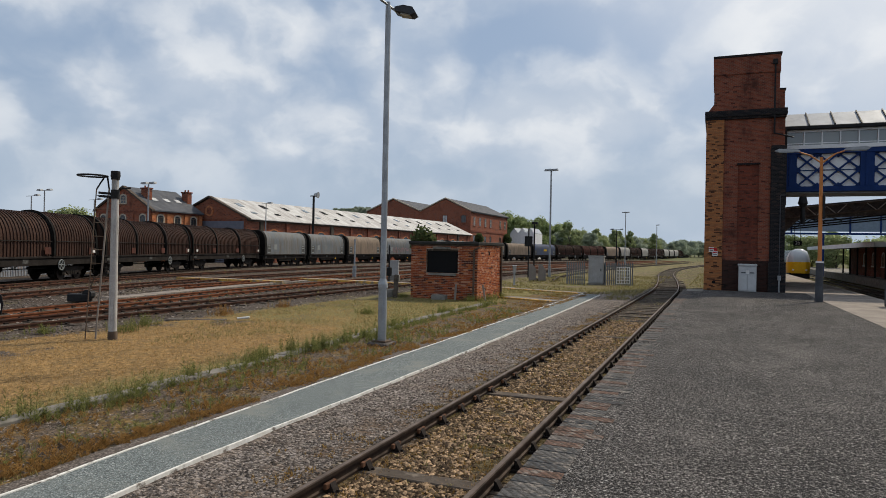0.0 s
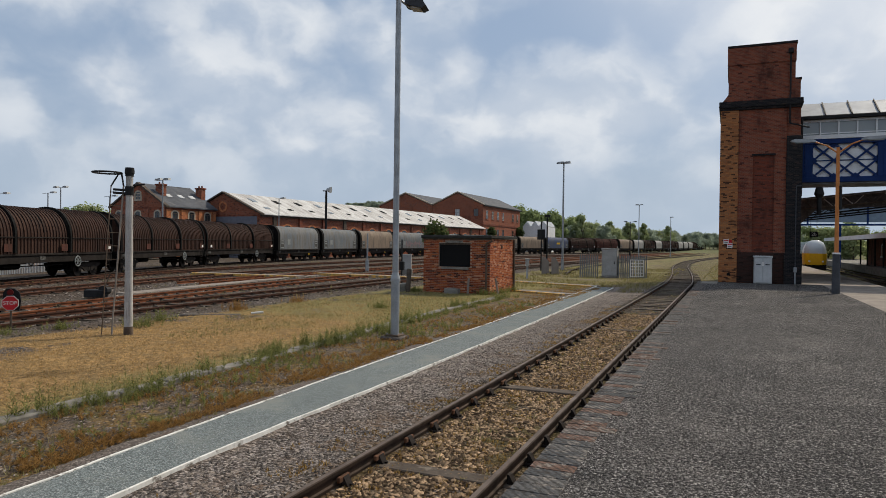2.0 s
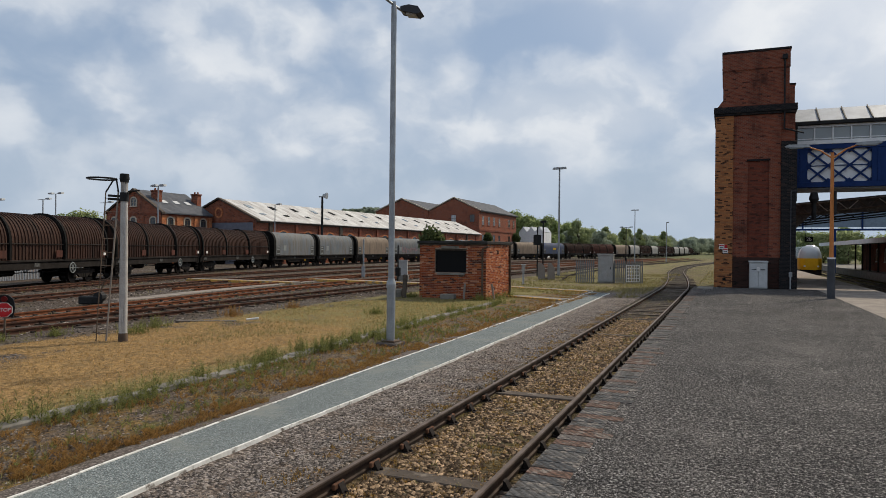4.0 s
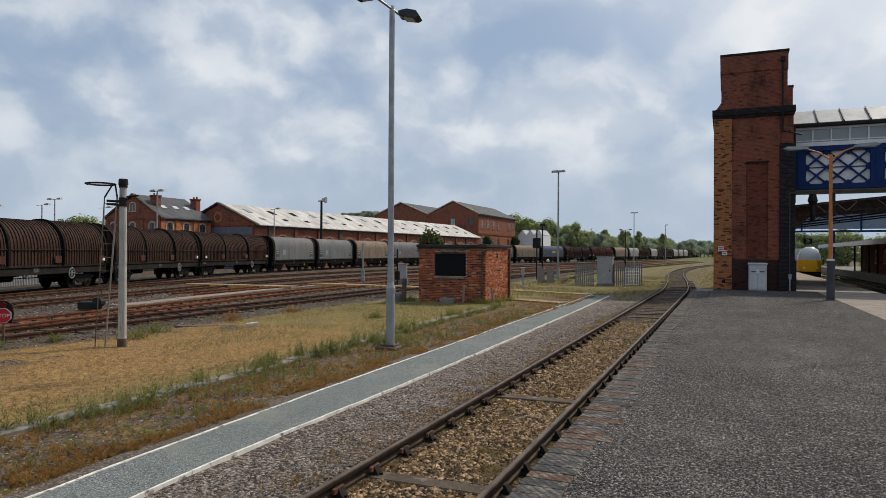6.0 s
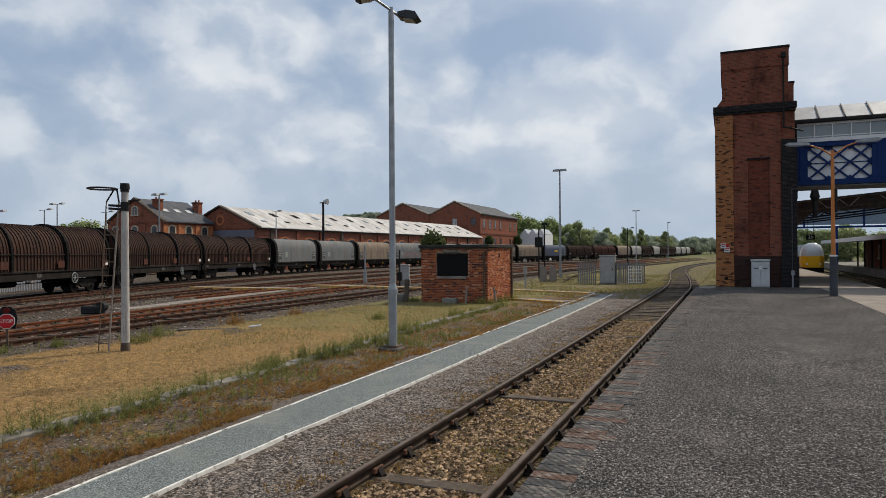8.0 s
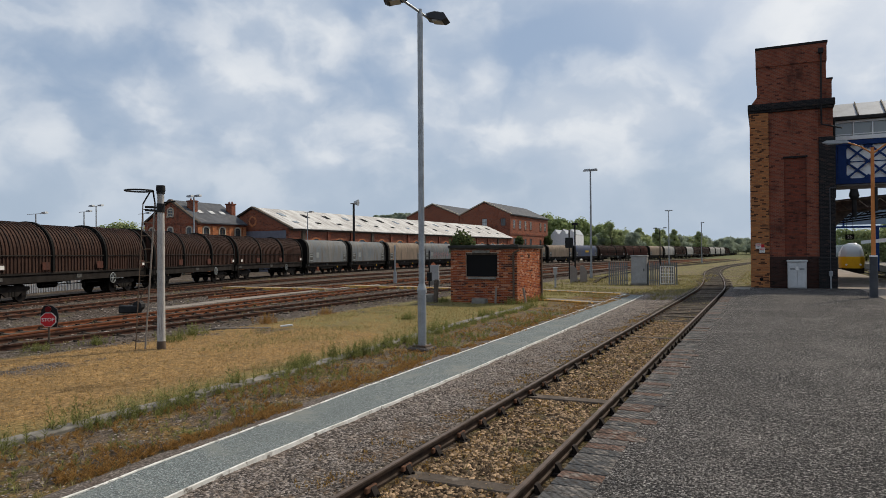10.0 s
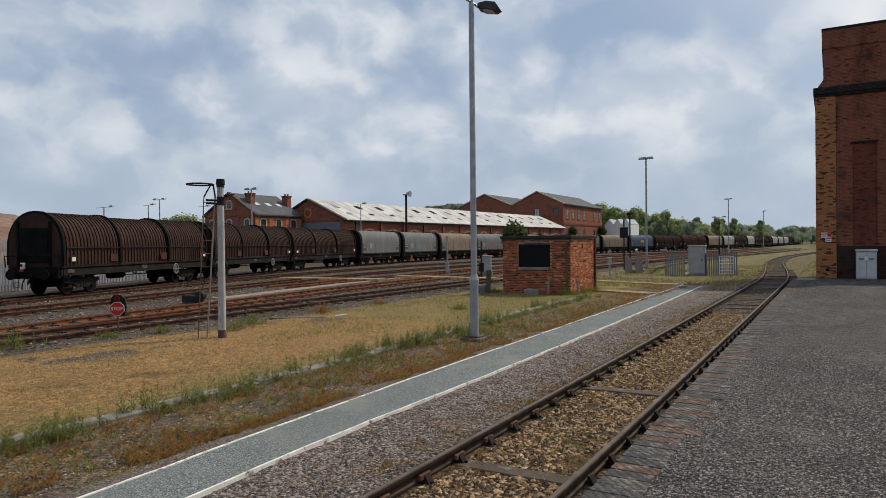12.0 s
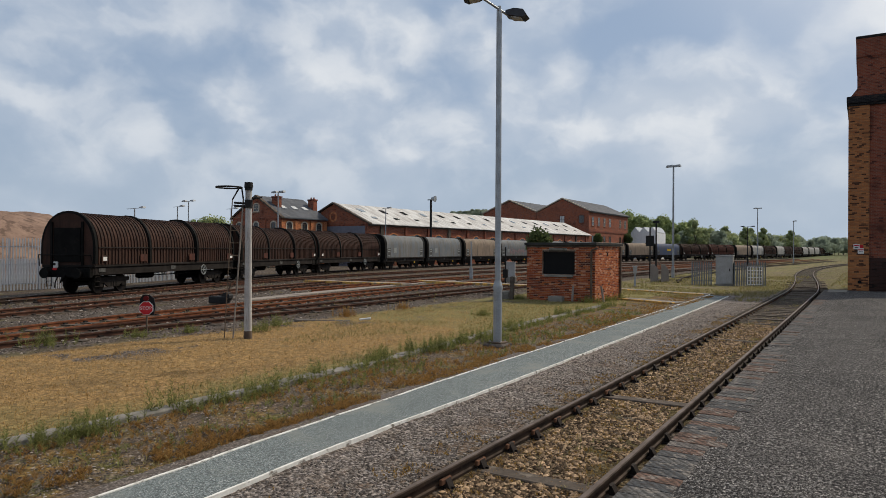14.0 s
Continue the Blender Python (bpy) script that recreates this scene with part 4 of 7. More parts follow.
for k, (q, d) in enumerate(glide(NEAR_TRACK, 0.74)):
    if q.y < 2 or q.y > 62:
        continue
    turn = Matrix.Rotation(math.atan2(-d.x, d.y), 4, "Z")
    up = rng.choice((0.02, 0.012, -0.03)) if rng.random() < (0.6 if q.y < 14 else 0.35) else -0.09
    if q.y > 24:
        up = (0.03 if q.y < 46 else 0.075) + rng.uniform(-0.045, 0.012)
    s = part("sleeper", SLEEPER, None, near_track)
    s.matrix_basis = Matrix.Translation(q + Vector((rng.uniform(-0.05, 0.05), 0, up))) @ turn @ pose(0, 0, 0, 0, rng.uniform(-0.5, 0.5), rng.uniform(-1.5, 1.5))
    if q.y < 60:
        for side in (-0.7525, 0.7525):
            at = Matrix.Translation(q + Vector((d.y, -d.x, 0)) * side) @ turn
            c = part("chair", CHAIR, None, near_track)
            c.matrix_basis = at @ Matrix.Translation((0, 0, rng.uniform(-0.004, 0.004)))
            if rng.random() < 0.85:
                w = part("key", KEY, None, near_track)
                w.matrix_basis = at @ (pose(0, rng.uniform(-0.03, 0.03), 0, 0, 0, 0 if side < 0 else 180))


def yard_track(points, label, material, top, first, last, stop=None, every=0.72):
    t = thing("railway_track", None, label, "railway track", "yard tracks", "structure")
    rail_pair(t, points, material, top, FLAT, 1.0, stop)
    verts, faces = [], []
    one, chair = [], []
    for q, d in glide(points, every):
        if q.y < first or q.y > last:
            continue
        turn = Matrix.Translation(q + Vector((rng.uniform(-0.06, 0.06), 0, rng.uniform(-0.02, 0.035)))) @ Matrix.Rotation(math.atan2(-d.x, d.y) + rng.uniform(-0.02, 0.02), 4, "Z")
        k = len(verts)
        verts += [tuple(turn @ Vector((x, y, z))) for x in (-1.28, 1.28) for y in (-0.12, 0.12) for z in (-0.3, -0.125)]
        faces += [tuple(k + i for i in f) for f in ((0, 1, 3, 2), (4, 6, 7, 5), (0, 4, 5, 1), (2, 3, 7, 6), (1, 5, 7, 3), (0, 2, 6, 4))]
        for s in (-0.7525, 0.7525):
            for e in (-0.11, 0.11):
                k = len(chair)
                chair += [tuple(turn @ Vector((s + e + x, y, z))) for x in (-0.045, 0.045) for y in (-0.06, 0.06) for z in (-0.14, -0.085)]
                one += [tuple(k + i for i in f) for f in ((0, 1, 3, 2), (4, 6, 7, 5), (0, 4, 5, 1), (2, 3, 7, 6), (1, 5, 7, 3), (0, 2, 6, 4))]
    tagged(raw("sleepers", verts, faces, TIMBER, t), kind="stuff")
    tagged(raw("chairs", chair, one, CAST_IRON, t), kind="stuff")


yard_track(TRACK_1, "yard track with dark rusty rails on old timber sleepers", RAIL_BROWN, RAIL_BROWN, -4, 90)
yard_track(TRACK_2, "disused yard track with bright orange rusted rails", RAIL_RUST, RAIL_RUST, 2, 90)
yard_track(TRACK_3, "yard track with dark brown rusted rails", RAIL_BROWN, RAIL_RUST, 2, 90)
yard_track([(-29.2, 15), (-30.9, 21), (-33.4, 29), (-36.0, 40), (-37.8, 54), (-38.6, 70), (-37.5, 95), (-33, 130), (-26, 170)], "yard siding with brown rails beside the running line", RAIL_BROWN, RAIL_RUST, 14, 95)
yard_track(TRAIN_LINE, "running line under the freight train with worn rails", RAIL_STEEL, RAIL_TOP, 0, 90)
yard_track([(x - 4.4, y) for x, y in TRACK_2[4:]], "rusty yard siding in low weeds", RAIL_RUST, RAIL_RUST, 30, 100)
yard_track([(-10.5, 52), (-12.2, 64), (-12.6, 85), (-11.5, 110), (-8.0, 150), (-4, 200)], "far yard siding with rusty rails", RAIL_STEEL, RAIL_STEEL, 52, 100)
for points, label in ((PLATFORM_TRACK, "track beside the station platform"), (MIDDLE_TRACK, "track between the station platforms")):
    yard_track(points, label, RAIL_STEEL, RAIL_TOP, 20, 80)
for ob in [o for o in scene.objects if o.name.startswith("railway_track") and o["label"].endswith(("platform", "platforms"))]:
    ob.location.z = -0.8

# boarded foot crossing with yellow edges, and a concrete cable path between the yard tracks
crossing = thing("foot_crossing", None, "boarded foot crossing with worn yellow edge lines over the yard tracks", "foot crossing", "", "structure")
for a, b in (((-9.4, 39.4), (-4.75, 37.6)), ((-7.6, 32.0), (-4.65, 30.7)), ((-25.6, 41.2), (-9.4, 39.6)), ((-32.5, 36.4), (-24.0, 36.9))):
    d = Vector((b[0] - a[0], b[1] - a[1], 0))
    m = Matrix.Translation((a[0], a[1], 0)) @ Matrix.Rotation(math.atan2(d.y, d.x), 4, "Z")
    z = 0.02
    count = max(2, int(d.length / 1.4))
    for i in range(count):
        u0, u1 = d.length * i / count, d.length * (i + 1) / count - 0.03
        p = part("board", boxed(u0, u1, -0.40, 0.42, z - 0.15, z + rng.uniform(-0.004, 0.006), bevel=0.01), CONCRETE_PALE if a[0] < -12 else CONCRETE, crossing)
        p.matrix_basis = m
        p = part("yellow_edge", boxed(u0, u1, -0.60, -0.40, z - 0.2, z + 0.012, bevel=0.012), YELLOW_LINE, crossing, "worn yellow edge line")
        p.matrix_basis = m
cable = glide([(-22.55, 21.5), (-23.6, 28), (-24.8, 36), (-25.6, 46)], 1.0)
cable_path = thing("concrete_path", None, "pale concrete cable route and path between the yard tracks", "concrete path", "", "structure")
for (q, d), (q2, _) in zip(cable, cable[1:]):
    p = part("cover_slab", boxed(-0.42, 0.42, -0.49, 0.49, -0.3, -0.09 + rng.uniform(-0.015, 0.01), bevel=0.012), CONCRETE_PALE, cable_path)
    p.matrix_basis = Matrix.Translation((q + q2) / 2) @ Matrix.Rotation(math.atan2(-d.x, d.y), 4, "Z")

# edging pavers along the tarmac beside the near rail
paver_meshes = [mesh_of(boxed(0.0, w, -0.109, 0.109, -0.1, 0.0, bevel=0.008), "edge_paver", PAVER) for w in (0.46, 0.47, 0.45, 0.62)]
y, k = 2.6, 0
while y < 46:
    if k < 300 and not (y > 9 and rng.random() < 0.1):
        b = part("edge_paver", rng.choice(paver_meshes), None, stage)
        b.matrix_basis = pose(0.235 + rng.uniform(-0.012, 0.004), y, rng.uniform(0.005, 0.012), rng.uniform(-0.6, 0.6), rng.uniform(-0.3, 0.3), rng.uniform(-0.8, 0.8))
        k += 1
    y += 0.229

# ---- buildings ----


def arch_window(parent, x, z, w, h, y, trim=STONE_TRIM, pane=WINDOW_DARK, out=-1.0, arched=True, along="x", bars=2, sash=STONE_TRIM, slim=0.03):
    """A sash window in a wall along x (or along y): surround, frame with glazing bars, panes. y: the wall's outer face; out: the side that it faces."""
    turn = Matrix() if along == "x" else Matrix.Rotation(radians(90), 4, "Z")
    win = thing("window", None, "", "", "")
    win.parent = parent
    s = out

    def place(ob):
        ob.matrix_basis = turn
        return ob

    top = [(x + w / 2 * math.cos(radians(a)), z + h + w * (0.28 if arched else 0.0) * math.sin(radians(a))) for a in range(0, 181, 30)]
    rim = [(x + (w / 2 + 0.2) * math.cos(radians(a)), z + h + (w * (0.28 if arched else 0.0) + 0.2) * math.sin(radians(a))) for a in range(0, 181, 30)]
    bm = bmesh.new()
    ring_in = [(x + w / 2, z), *top, (x - w / 2, z)]
    ring_out = [(x + w / 2 + 0.2, z), *rim, (x - w / 2 - 0.2, z)]
    for (a, b), (c, d) in zip(zip(ring_in, ring_in[1:]), zip(ring_out, ring_out[1:])):
        prism(bm, [a, b, d, c], y + s * 0.06, y - s * 0.1)
    place(part("surround", bm, trim, win))
    place(part("sill", boxed(x - w / 2 - 0.25, x + w / 2 + 0.25, y - s * 0.1, y + s * 0.14, z - 0.15, z, bevel=0.01), trim, win))
    place(part("pane", prism(bmesh.new(), [(x + w / 2, z), *top, (x - w / 2, z)], y + s * 0.012, y - s * 0.03), pane, win))
    bm = bmesh.new()
    for i in range(bars + 1):
        u = x - w / 2 + w * i / bars
        box(bm, u - slim, u + slim, y + s * 0.01, y + s * 0.05, z, z + h + 0.02)
    for v in (z, z + h * 0.5, z + h):
        box(bm, x - w / 2, x + w / 2, y + s * 0.012, y + s * 0.048, v - slim, v + slim)
    place(part("frame", bm, sash, win))
    return win


def pitched(bm, x0, x1, y0, y1, eave, ridge, over=0.35, thick=0.16):
    """Two roof slopes with the ridge along y."""
    c = (x0 + x1) / 2
    fall = (ridge - eave) / (c - x0)
    for s, e in ((-1, x0 - over), (1, x1 + over)):
        z = ridge - fall * abs(e - c)
        prism(bm, [(c, ridge), (e, z), (e, z + thick), (c, ridge + thick)], y0, y1)
    return bm


# lift and stair tower
tower = thing("brick_tower", None, "tall dark red brick tower with buff brick corner and black cornice", "tower", "", "")
part("lower_wall", boxed(1.5, 6.05, 47.06, 52.4, -0.3, 11.2), BRICK_DARK, tower)
bm = boxed(1.42, 2.5, 46.9, 48.2, 0.0, 11.15)
part("corner_pier", bm, BRICK_BUFF, tower, "buff brick corner pier with dark headers")
bm = bmesh.new()
box(bm, 2.5, 3.36, 46.97, 47.1, 0.0, 11.14)
box(bm, 4.6, 5.27, 46.97, 47.1, 0.0, 11.14)
box(bm, 3.36, 4.6, 46.97, 47.1, 8.1, 11.14)
part("front_wall", bm, BRICK_DARK, tower)
# darker brick here paints in the shade of the shallow recess
part("recessed_panel", boxed(3.37, 4.59, 47.04, 47.075, 1.95, 8.1), BRICK_PANEL, tower, "recessed panel of plainer, redder brick with recess shade in its colour")
part("panel_head", boxed(3.3, 4.66, 46.93, 47.0, 8.1, 8.22, bevel=0.01), BRICK_BLUE, tower)
part("plinth", boxed(2.5, 5.27, 46.94, 47.02, 0.0, 1.95, bevel=0.02), BRICK_SOOT, tower, "soot-darkened brick foot of the wall")
part("dark_pier", boxed(5.26, 6.12, 46.8, 48.4, 0.0, 9.27, bevel=0.02), BRICK_BLUE, tower, "blue-black engineering brick pier")
part("dark_pier_base", boxed(5.2, 6.2, 46.7, 48.4, 0.0, 1.9, bevel=0.03), BRICK_BLUE, tower)
bm = bmesh.new()
box(bm, 1.32, 6.16, 46.76, 52.6, 11.2, 11.62, bevel=0.03)
box(bm, 1.38, 6.1, 46.84, 52.5, 11.05, 11.2, bevel=0.02)
for x in (2.6, 3.5, 4.4, 5.2):
    box(bm, x, x + 0.08, 46.72, 46.8, 11.08, 11.6)
part("cornice", bm, BRICK_BLUE, tower, "black brick cornice")
bm = bmesh.new()
box(bm, 1.86, 5.7, 46.95, 51.8, 11.6, 15.1)
prism(bm, [(1.5, 11.6), (1.9, 11.6), (1.9, 12.15)], 46.96, 51.7)
box(bm, 5.7, 6.0, 47.0, 51.6, 11.6, 12.8)
part("upper_wall", bm, BRICK_DARK, tower)
part("upper_band", boxed(1.8, 5.74, 46.9, 51.86, 13.95, 15.05), BRICK_DARK, tower)
part("coping", boxed(1.78, 5.8, 46.86, 51.9, 15.05, 15.2, bevel=0.02), BRICK_BLUE, tower)
part("step_coping", boxed(5.7, 6.06, 46.96, 51.7, 12.8, 12.9, bevel=0.01), BRICK_BLUE, tower)
bm = tubes(((5.42, 46.82, 14.4), (5.42, 46.82, 10.05), 0.055), ((5.42, 46.82, 10.05), (6.5, 46.7, 9.7), 0.05))
box(bm, 5.28, 5.56, 46.7, 46.9, 14.4, 14.72, bevel=0.03)
part("rainwater_pipe", bm, BLACK_IRON, tower)
part("conduit", tubes(((5.82, 46.66, 1.0), (5.82, 46.66, 6.1), 0.03), ((5.82, 46.66, 6.1), (6.2, 46.66, 6.1), 0.03), seg=6), DARK_GREY_PAINT, tower)
part("conduit_box", boxed(5.73, 5.92, 46.5, 46.7, 0.75, 1.05, bevel=0.02), GALV, tower)
part("conduit_foot", tubes(((5.82, 46.62, 0.0), (5.82, 46.62, 0.8), 0.045), seg=8), GALV, tower)
for x, z in ((1.86, 2.62), (2.08, 2.36)):
    sg = thing("wall_sign", None, "small white notice with a red edge on the buff brick", "sign", "tower notices")
    part("plate", boxed(x - 0.16, x + 0.16, 46.87, 46.895, z - 0.16, z + 0.16, bevel=0.005), SIGN_WHITE, sg)
    part("red_bar", boxed(x - 0.14, x + 0.14, 46.862, 46.869, z + 0.04, z + 0.1), RED_SIGN, sg)
    part("print", boxed(x - 0.1, x + 0.1, 46.862, 46.869, z - 0.07, z - 0.03), BLACK_PLASTIC, sg)
part("red_plate", boxed(2.0, 2.2, 46.885, 46.9, 2.53, 2.72), RED_SIGN, tower)
part("vent_brick", boxed(1.92, 2.12, 46.885, 46.9, 0.42, 0.58), DARK_VOID, tower)

cab = thing("service_cabinet", None, "light grey steel double-door service cabinet against the tower", "cabinet")
part("body", boxed(3.49, 4.52, 46.2, 46.93, 0.0, 1.62, bevel=0.02), LIGHT_GREY_PAINT, cab)
part("lid", boxed(3.45, 4.56, 46.13, 46.93, 1.62, 1.74, bevel=0.025), LIGHT_GREY_PAINT, cab)
for a, b in ((3.52, 3.99), (4.02, 4.49)):
    d = part("door", boxed(a, b, 46.165, 46.2, 0.06, 1.56, bevel=0.012), LIGHT_GREY_PAINT, cab)
    part("handle", boxed((a + b) / 2 - 0.13, (a + b) / 2 + 0.13, 46.14, 46.168, 1.16, 1.22, bevel=0.01), DARK_GREY_PAINT, d)
part("notice", boxed(3.93, 4.07, 46.155, 46.166, 1.12, 1.34), SIGN_WHITE, cab)

# covered footbridge from the tower over the platforms
bridge = thing("footbridge", None, "covered footbridge with blue lattice girders, white glazing and grey roof", "footbridge")
L0, L1 = 6.15, 46.0
part("bottom_chord", boxed(L0, L1, 48.95, 49.3, 6.5, 6.84, bevel=0.02), BLUE_PAINT, bridge)
part("top_chord", boxed(L0, L1, 48.95, 49.3, 8.95, 9.27, bevel=0.02), BLUE_PAINT, bridge)
part("deck", boxed(L0, L1, 49.3, 52.4, 6.42, 6.56), ROOF_SHEET, bridge, "grey underside of the deck")
part("backing_panel", boxed(L0, L1, 49.22, 49.27, 6.84, 8.95), WHITE_PAINT, bridge, "white panel behind the lattice")
part("girder_far", boxed(L0, L1, 52.4, 52.6, 6.5, 9.27), BLUE_PAINT, bridge)
part("mid_bar", boxed(L0, L1, 49.17, 49.21, 7.87, 7.93), BLUE_PAINT, bridge)
bay = 4.35
u = 6.15
k = 0
while u < L1 - 4:
    part("upright", boxed(u, u + 0.78, 48.98, 49.2, 6.84, 8.95, bevel=0.01), BLUE_PAINT, bridge)
    part("cover_plate", boxed(u + 0.3, u + 0.46, 48.94, 48.98, 6.84, 8.95, bevel=0.01), BLUE_PAINT, bridge)
    x0, x1 = u + 0.78, u + bay
    for i in range(-2, 5):
        for s in (1, -1):
            a0 = x0 + (i + 0.5) * 1.19 - (0.6 if s > 0 else -0.6)
            a1 = a0 + s * 2.38
            p0, p1 = Vector((a0, 0, 6.84)), Vector((a1, 0, 8.95))
            lo, hi = (x0 - a0) / (a1 - a0), (x1 - a0) / (a1 - a0)
            lo, hi = max(0.0, min(lo, hi)), min(1.0, max(lo, hi))
            if hi - lo > 0.05:
                q0, q1 = p0.lerp(p1, lo), p0.lerp(p1, hi)
                d = (q1 - q0).normalized()
                nrm = Vector((-d.z, 0, d.x)) * 0.06
                off = 49.04 if s > 0 else 49.09
                part("lattice_bar", prism(bmesh.new(), [(q.x, q.z) for q in (q0 - nrm, q1 - nrm, q1 + nrm, q0 + nrm)], off, off + 0.045), BLUE_PAINT, bridge)
    for i in range(4):
        cx = x0 + i * 1.19
        for cz, sz in ((6.84, 1), (8.95, -1), (7.9, 1), (7.9, -1)):
            lo, hi = (max(x0, cx - 0.3), min(x1, cx + 0.3))
            if hi - lo > 0.1 and (cz != 7.9 or i in (0, 3)):
                part("gusset", prism(bmesh.new(), [(lo, cz), (hi, cz), (max(lo, min(hi, cx)), cz + sz * 0.26)], 49.14, 49.2), BLUE_PAINT, bridge)
    u += bay
    k += 1
part("sill_band", boxed(L0, L1, 48.92, 49.2, 9.27, 9.52, bevel=0.01), WHITE_PAINT, bridge)
part("head_band", boxed(L0, L1, 48.95, 49.2, 10.36, 10.55, bevel=0.01), WHITE_PAINT, bridge)
u = 6.25
while u < L1 - 1.1:
    w = part("bridge_window", boxed(u, u + 0.07, 48.93, 49.15, 9.52, 10.36), WHITE_PAINT, bridge)
    part("pane", boxed(u + 0.07, u + 1.03, 49.05, 49.08, 9.52, 10.36), PANE_GREY, w)
    part("lower_rail", boxed(u + 0.07, u + 1.03, 49.0, 49.1, 9.6, 9.66), WHITE_PAINT, w)
    u += 1.03
part("gutter", boxed(L0 - 0.05, L1, 48.7, 48.98, 10.5, 10.75, bevel=0.04), BLACK_IRON, bridge)
part("roof", prism(bmesh.new(), [(48.75, 10.72), (50.8, 11.9), (52.85, 10.72), (52.85, 10.6), (50.8, 11.78), (48.75, 10.6)], -L1, -L0, Matrix.Rotation(radians(90), 4, "Z")), ROOF_SHEET, bridge)
u = 7.55
while u < L1:
    part("roof_batten", prism(bmesh.new(), [(48.72, 10.72), (50.8, 11.92), (50.8, 12.0), (48.72, 10.82)], -u - 0.06, -u, Matrix.Rotation(radians(90), 4, "Z")), BLACK_IRON, bridge)
    u += 1.46
part("roof_far_wall", boxed(L0, L1, 52.4, 52.6, 9.27, 10.62), WHITE_PAINT, bridge)
part("down_pipe", tubes(((6.25, 48.7, 10.6), (6.25, 48.7, 5.6), 0.07)), BLACK_IRON, bridge)
for u in (7.35, 21.0, 28.0):
    bm = tubes(((u, 49.3, 0.0), (u, 49.3, 6.2), 0.13), ((u, 49.3, 5.5), (u, 49.3, 5.75), 0.24), ((u, 49.3, 5.75), (u, 49.3, 6.2), 0.24, 0.16), seg=12)
    if u < 20:
        bm.free()
        bm = tubes(((u, 49.3, 5.75), (u, 49.3, 6.2), 0.3, 0.2), ((u, 49.3, 5.5), (u, 49.3, 5.75), 0.16, 0.3), ((u, 49.3, 4.4 if u < 8 else 5.3), (u, 49.3, 5.5), 0.14), seg=12)
    part("column", bm, BLACK_IRON, bridge)

# platform canopy beyond the bridge
canopy = thing("platform_canopy", None, "dark timber platform canopy on iron trusses", "canopy")
part("roof", prism(bmesh.new(), [(6.4, 5.6), (6.4, 5.8), (18.0, 6.85), (18.0, 6.65)], 54.1, 72), BLACK_IRON, canopy)
part("valance", boxed(17.95, 18.05, 54.1, 72, 5.9, 6.85), BLACK_IRON, canopy)
part("end_board", prism(bmesh.new(), [(6.4, 3.6), (6.9, 4.2), (7.6, 4.9), (9.5, 5.05), (12.05, 5.2), (18.05, 5.95), (18.05, 6.86), (6.4, 5.8)], 54.0, 54.1), TIMBER, canopy, "dark boarded canopy end")
for k in range(9):
    u = 6.9 + 1.22 * k
    lo, hi = 4.85 + 0.105 * (u - 6.5) + 0.18, 5.62 + 0.09 * (u - 6.5)
    part("end_rib", tubes(((u, 53.95, hi), (u + 0.61, 53.95, lo), 0.035), ((u + 0.61, 53.95, lo), (u + 1.22, 53.95, hi + 0.1), 0.035), seg=6), STONE_TRIM if k % 3 else RUSTY_PIPE, canopy, "pale truss member")
part("end_chord", tubes(((6.5, 53.94, 5.0), (18.0, 53.94, 6.15), 0.05), seg=6), RUSTY_PIPE, canopy)
part("end_chord", tubes(((6.5, 53.94, 5.66), (18.0, 53.94, 6.7), 0.05), seg=6), RUSTY_PIPE, canopy)
for i in range(3):
    y = 57 + i * 6.8
    part("truss", tubes(((6.5, y, 4.6), (17.9, y, 5.95), 0.06), ((6.5, y, 4.6), (7.8, y, 5.7), 0.05), ((7.8, y, 5.7), (9.0, y, 5.0), 0.05), ((9.0, y, 5.0), (10.2, y, 5.9), 0.04), ((10.2, y, 5.9), (11.8, y, 5.3), 0.04), seg=6), BLACK_IRON, canopy)
    part("column", tubes(((6.8, y, 0.0), (6.8, y, 5.4), 0.09), seg=8), BLACK_IRON, canopy)
part("back_wall", boxed(5.8, 6.1, 52.6, 104, 0.0, 5.6), BRICK_DARK, canopy)

far_can = thing("platform_shelter", None, "low dark platform building with a white-edged canopy", "shelter")
part("roof", boxed(14.6, 26, 66, 110, 3.45, 3.62, bevel=0.02), SLATE, far_can)
part("valance", boxed(14.5, 14.62, 66, 110, 3.22, 3.66), WHITE_PAINT, far_can)
part("end_valance", boxed(14.6, 26, 65.9, 66.02, 3.22, 3.66), WHITE_PAINT, far_can)
part("wall", boxed(19.5, 25, 70, 108, 0.0, 3.45), BRICK_DARK, far_can)
for i in range(9):
    part("column", tubes(((18.6, 67 + 5 * i, 0.0), (18.6, 67 + 5 * i, 3.45), 0.1), seg=8), BLACK_IRON, far_can)
    if i < 6:
        arch_window(far_can, 72.5 + 5 * i, 1.3, 1.1, 1.1, -19.5, WHITE_PAINT, PANE_GREY, 1.0, True, "y")

bridge2 = thing("far_footbridge", None, "second blue-grey footbridge farther along the station", "footbridge")
part("side_panel", boxed(8.5, 60, 118, 118.3, 6.2, 8.9), surface("blue_grey_sheet", (0.20, 0.26, 0.33), (0.16, 0.21, 0.27), 0.6), bridge2)
part("top_rail", boxed(8.5, 60, 117.8, 118.4, 9.0, 9.25), BLUE_PAINT, bridge2)
part("bottom_rail", boxed(8.5, 60, 117.8, 118.4, 5.7, 6.0), BLUE_PAINT, bridge2)
for i in range(13):
    part("post", boxed(9 + 4 * i, 9.25 + 4 * i, 117.85, 118, 6.0, 9.0), BLUE_PAINT, bridge2)
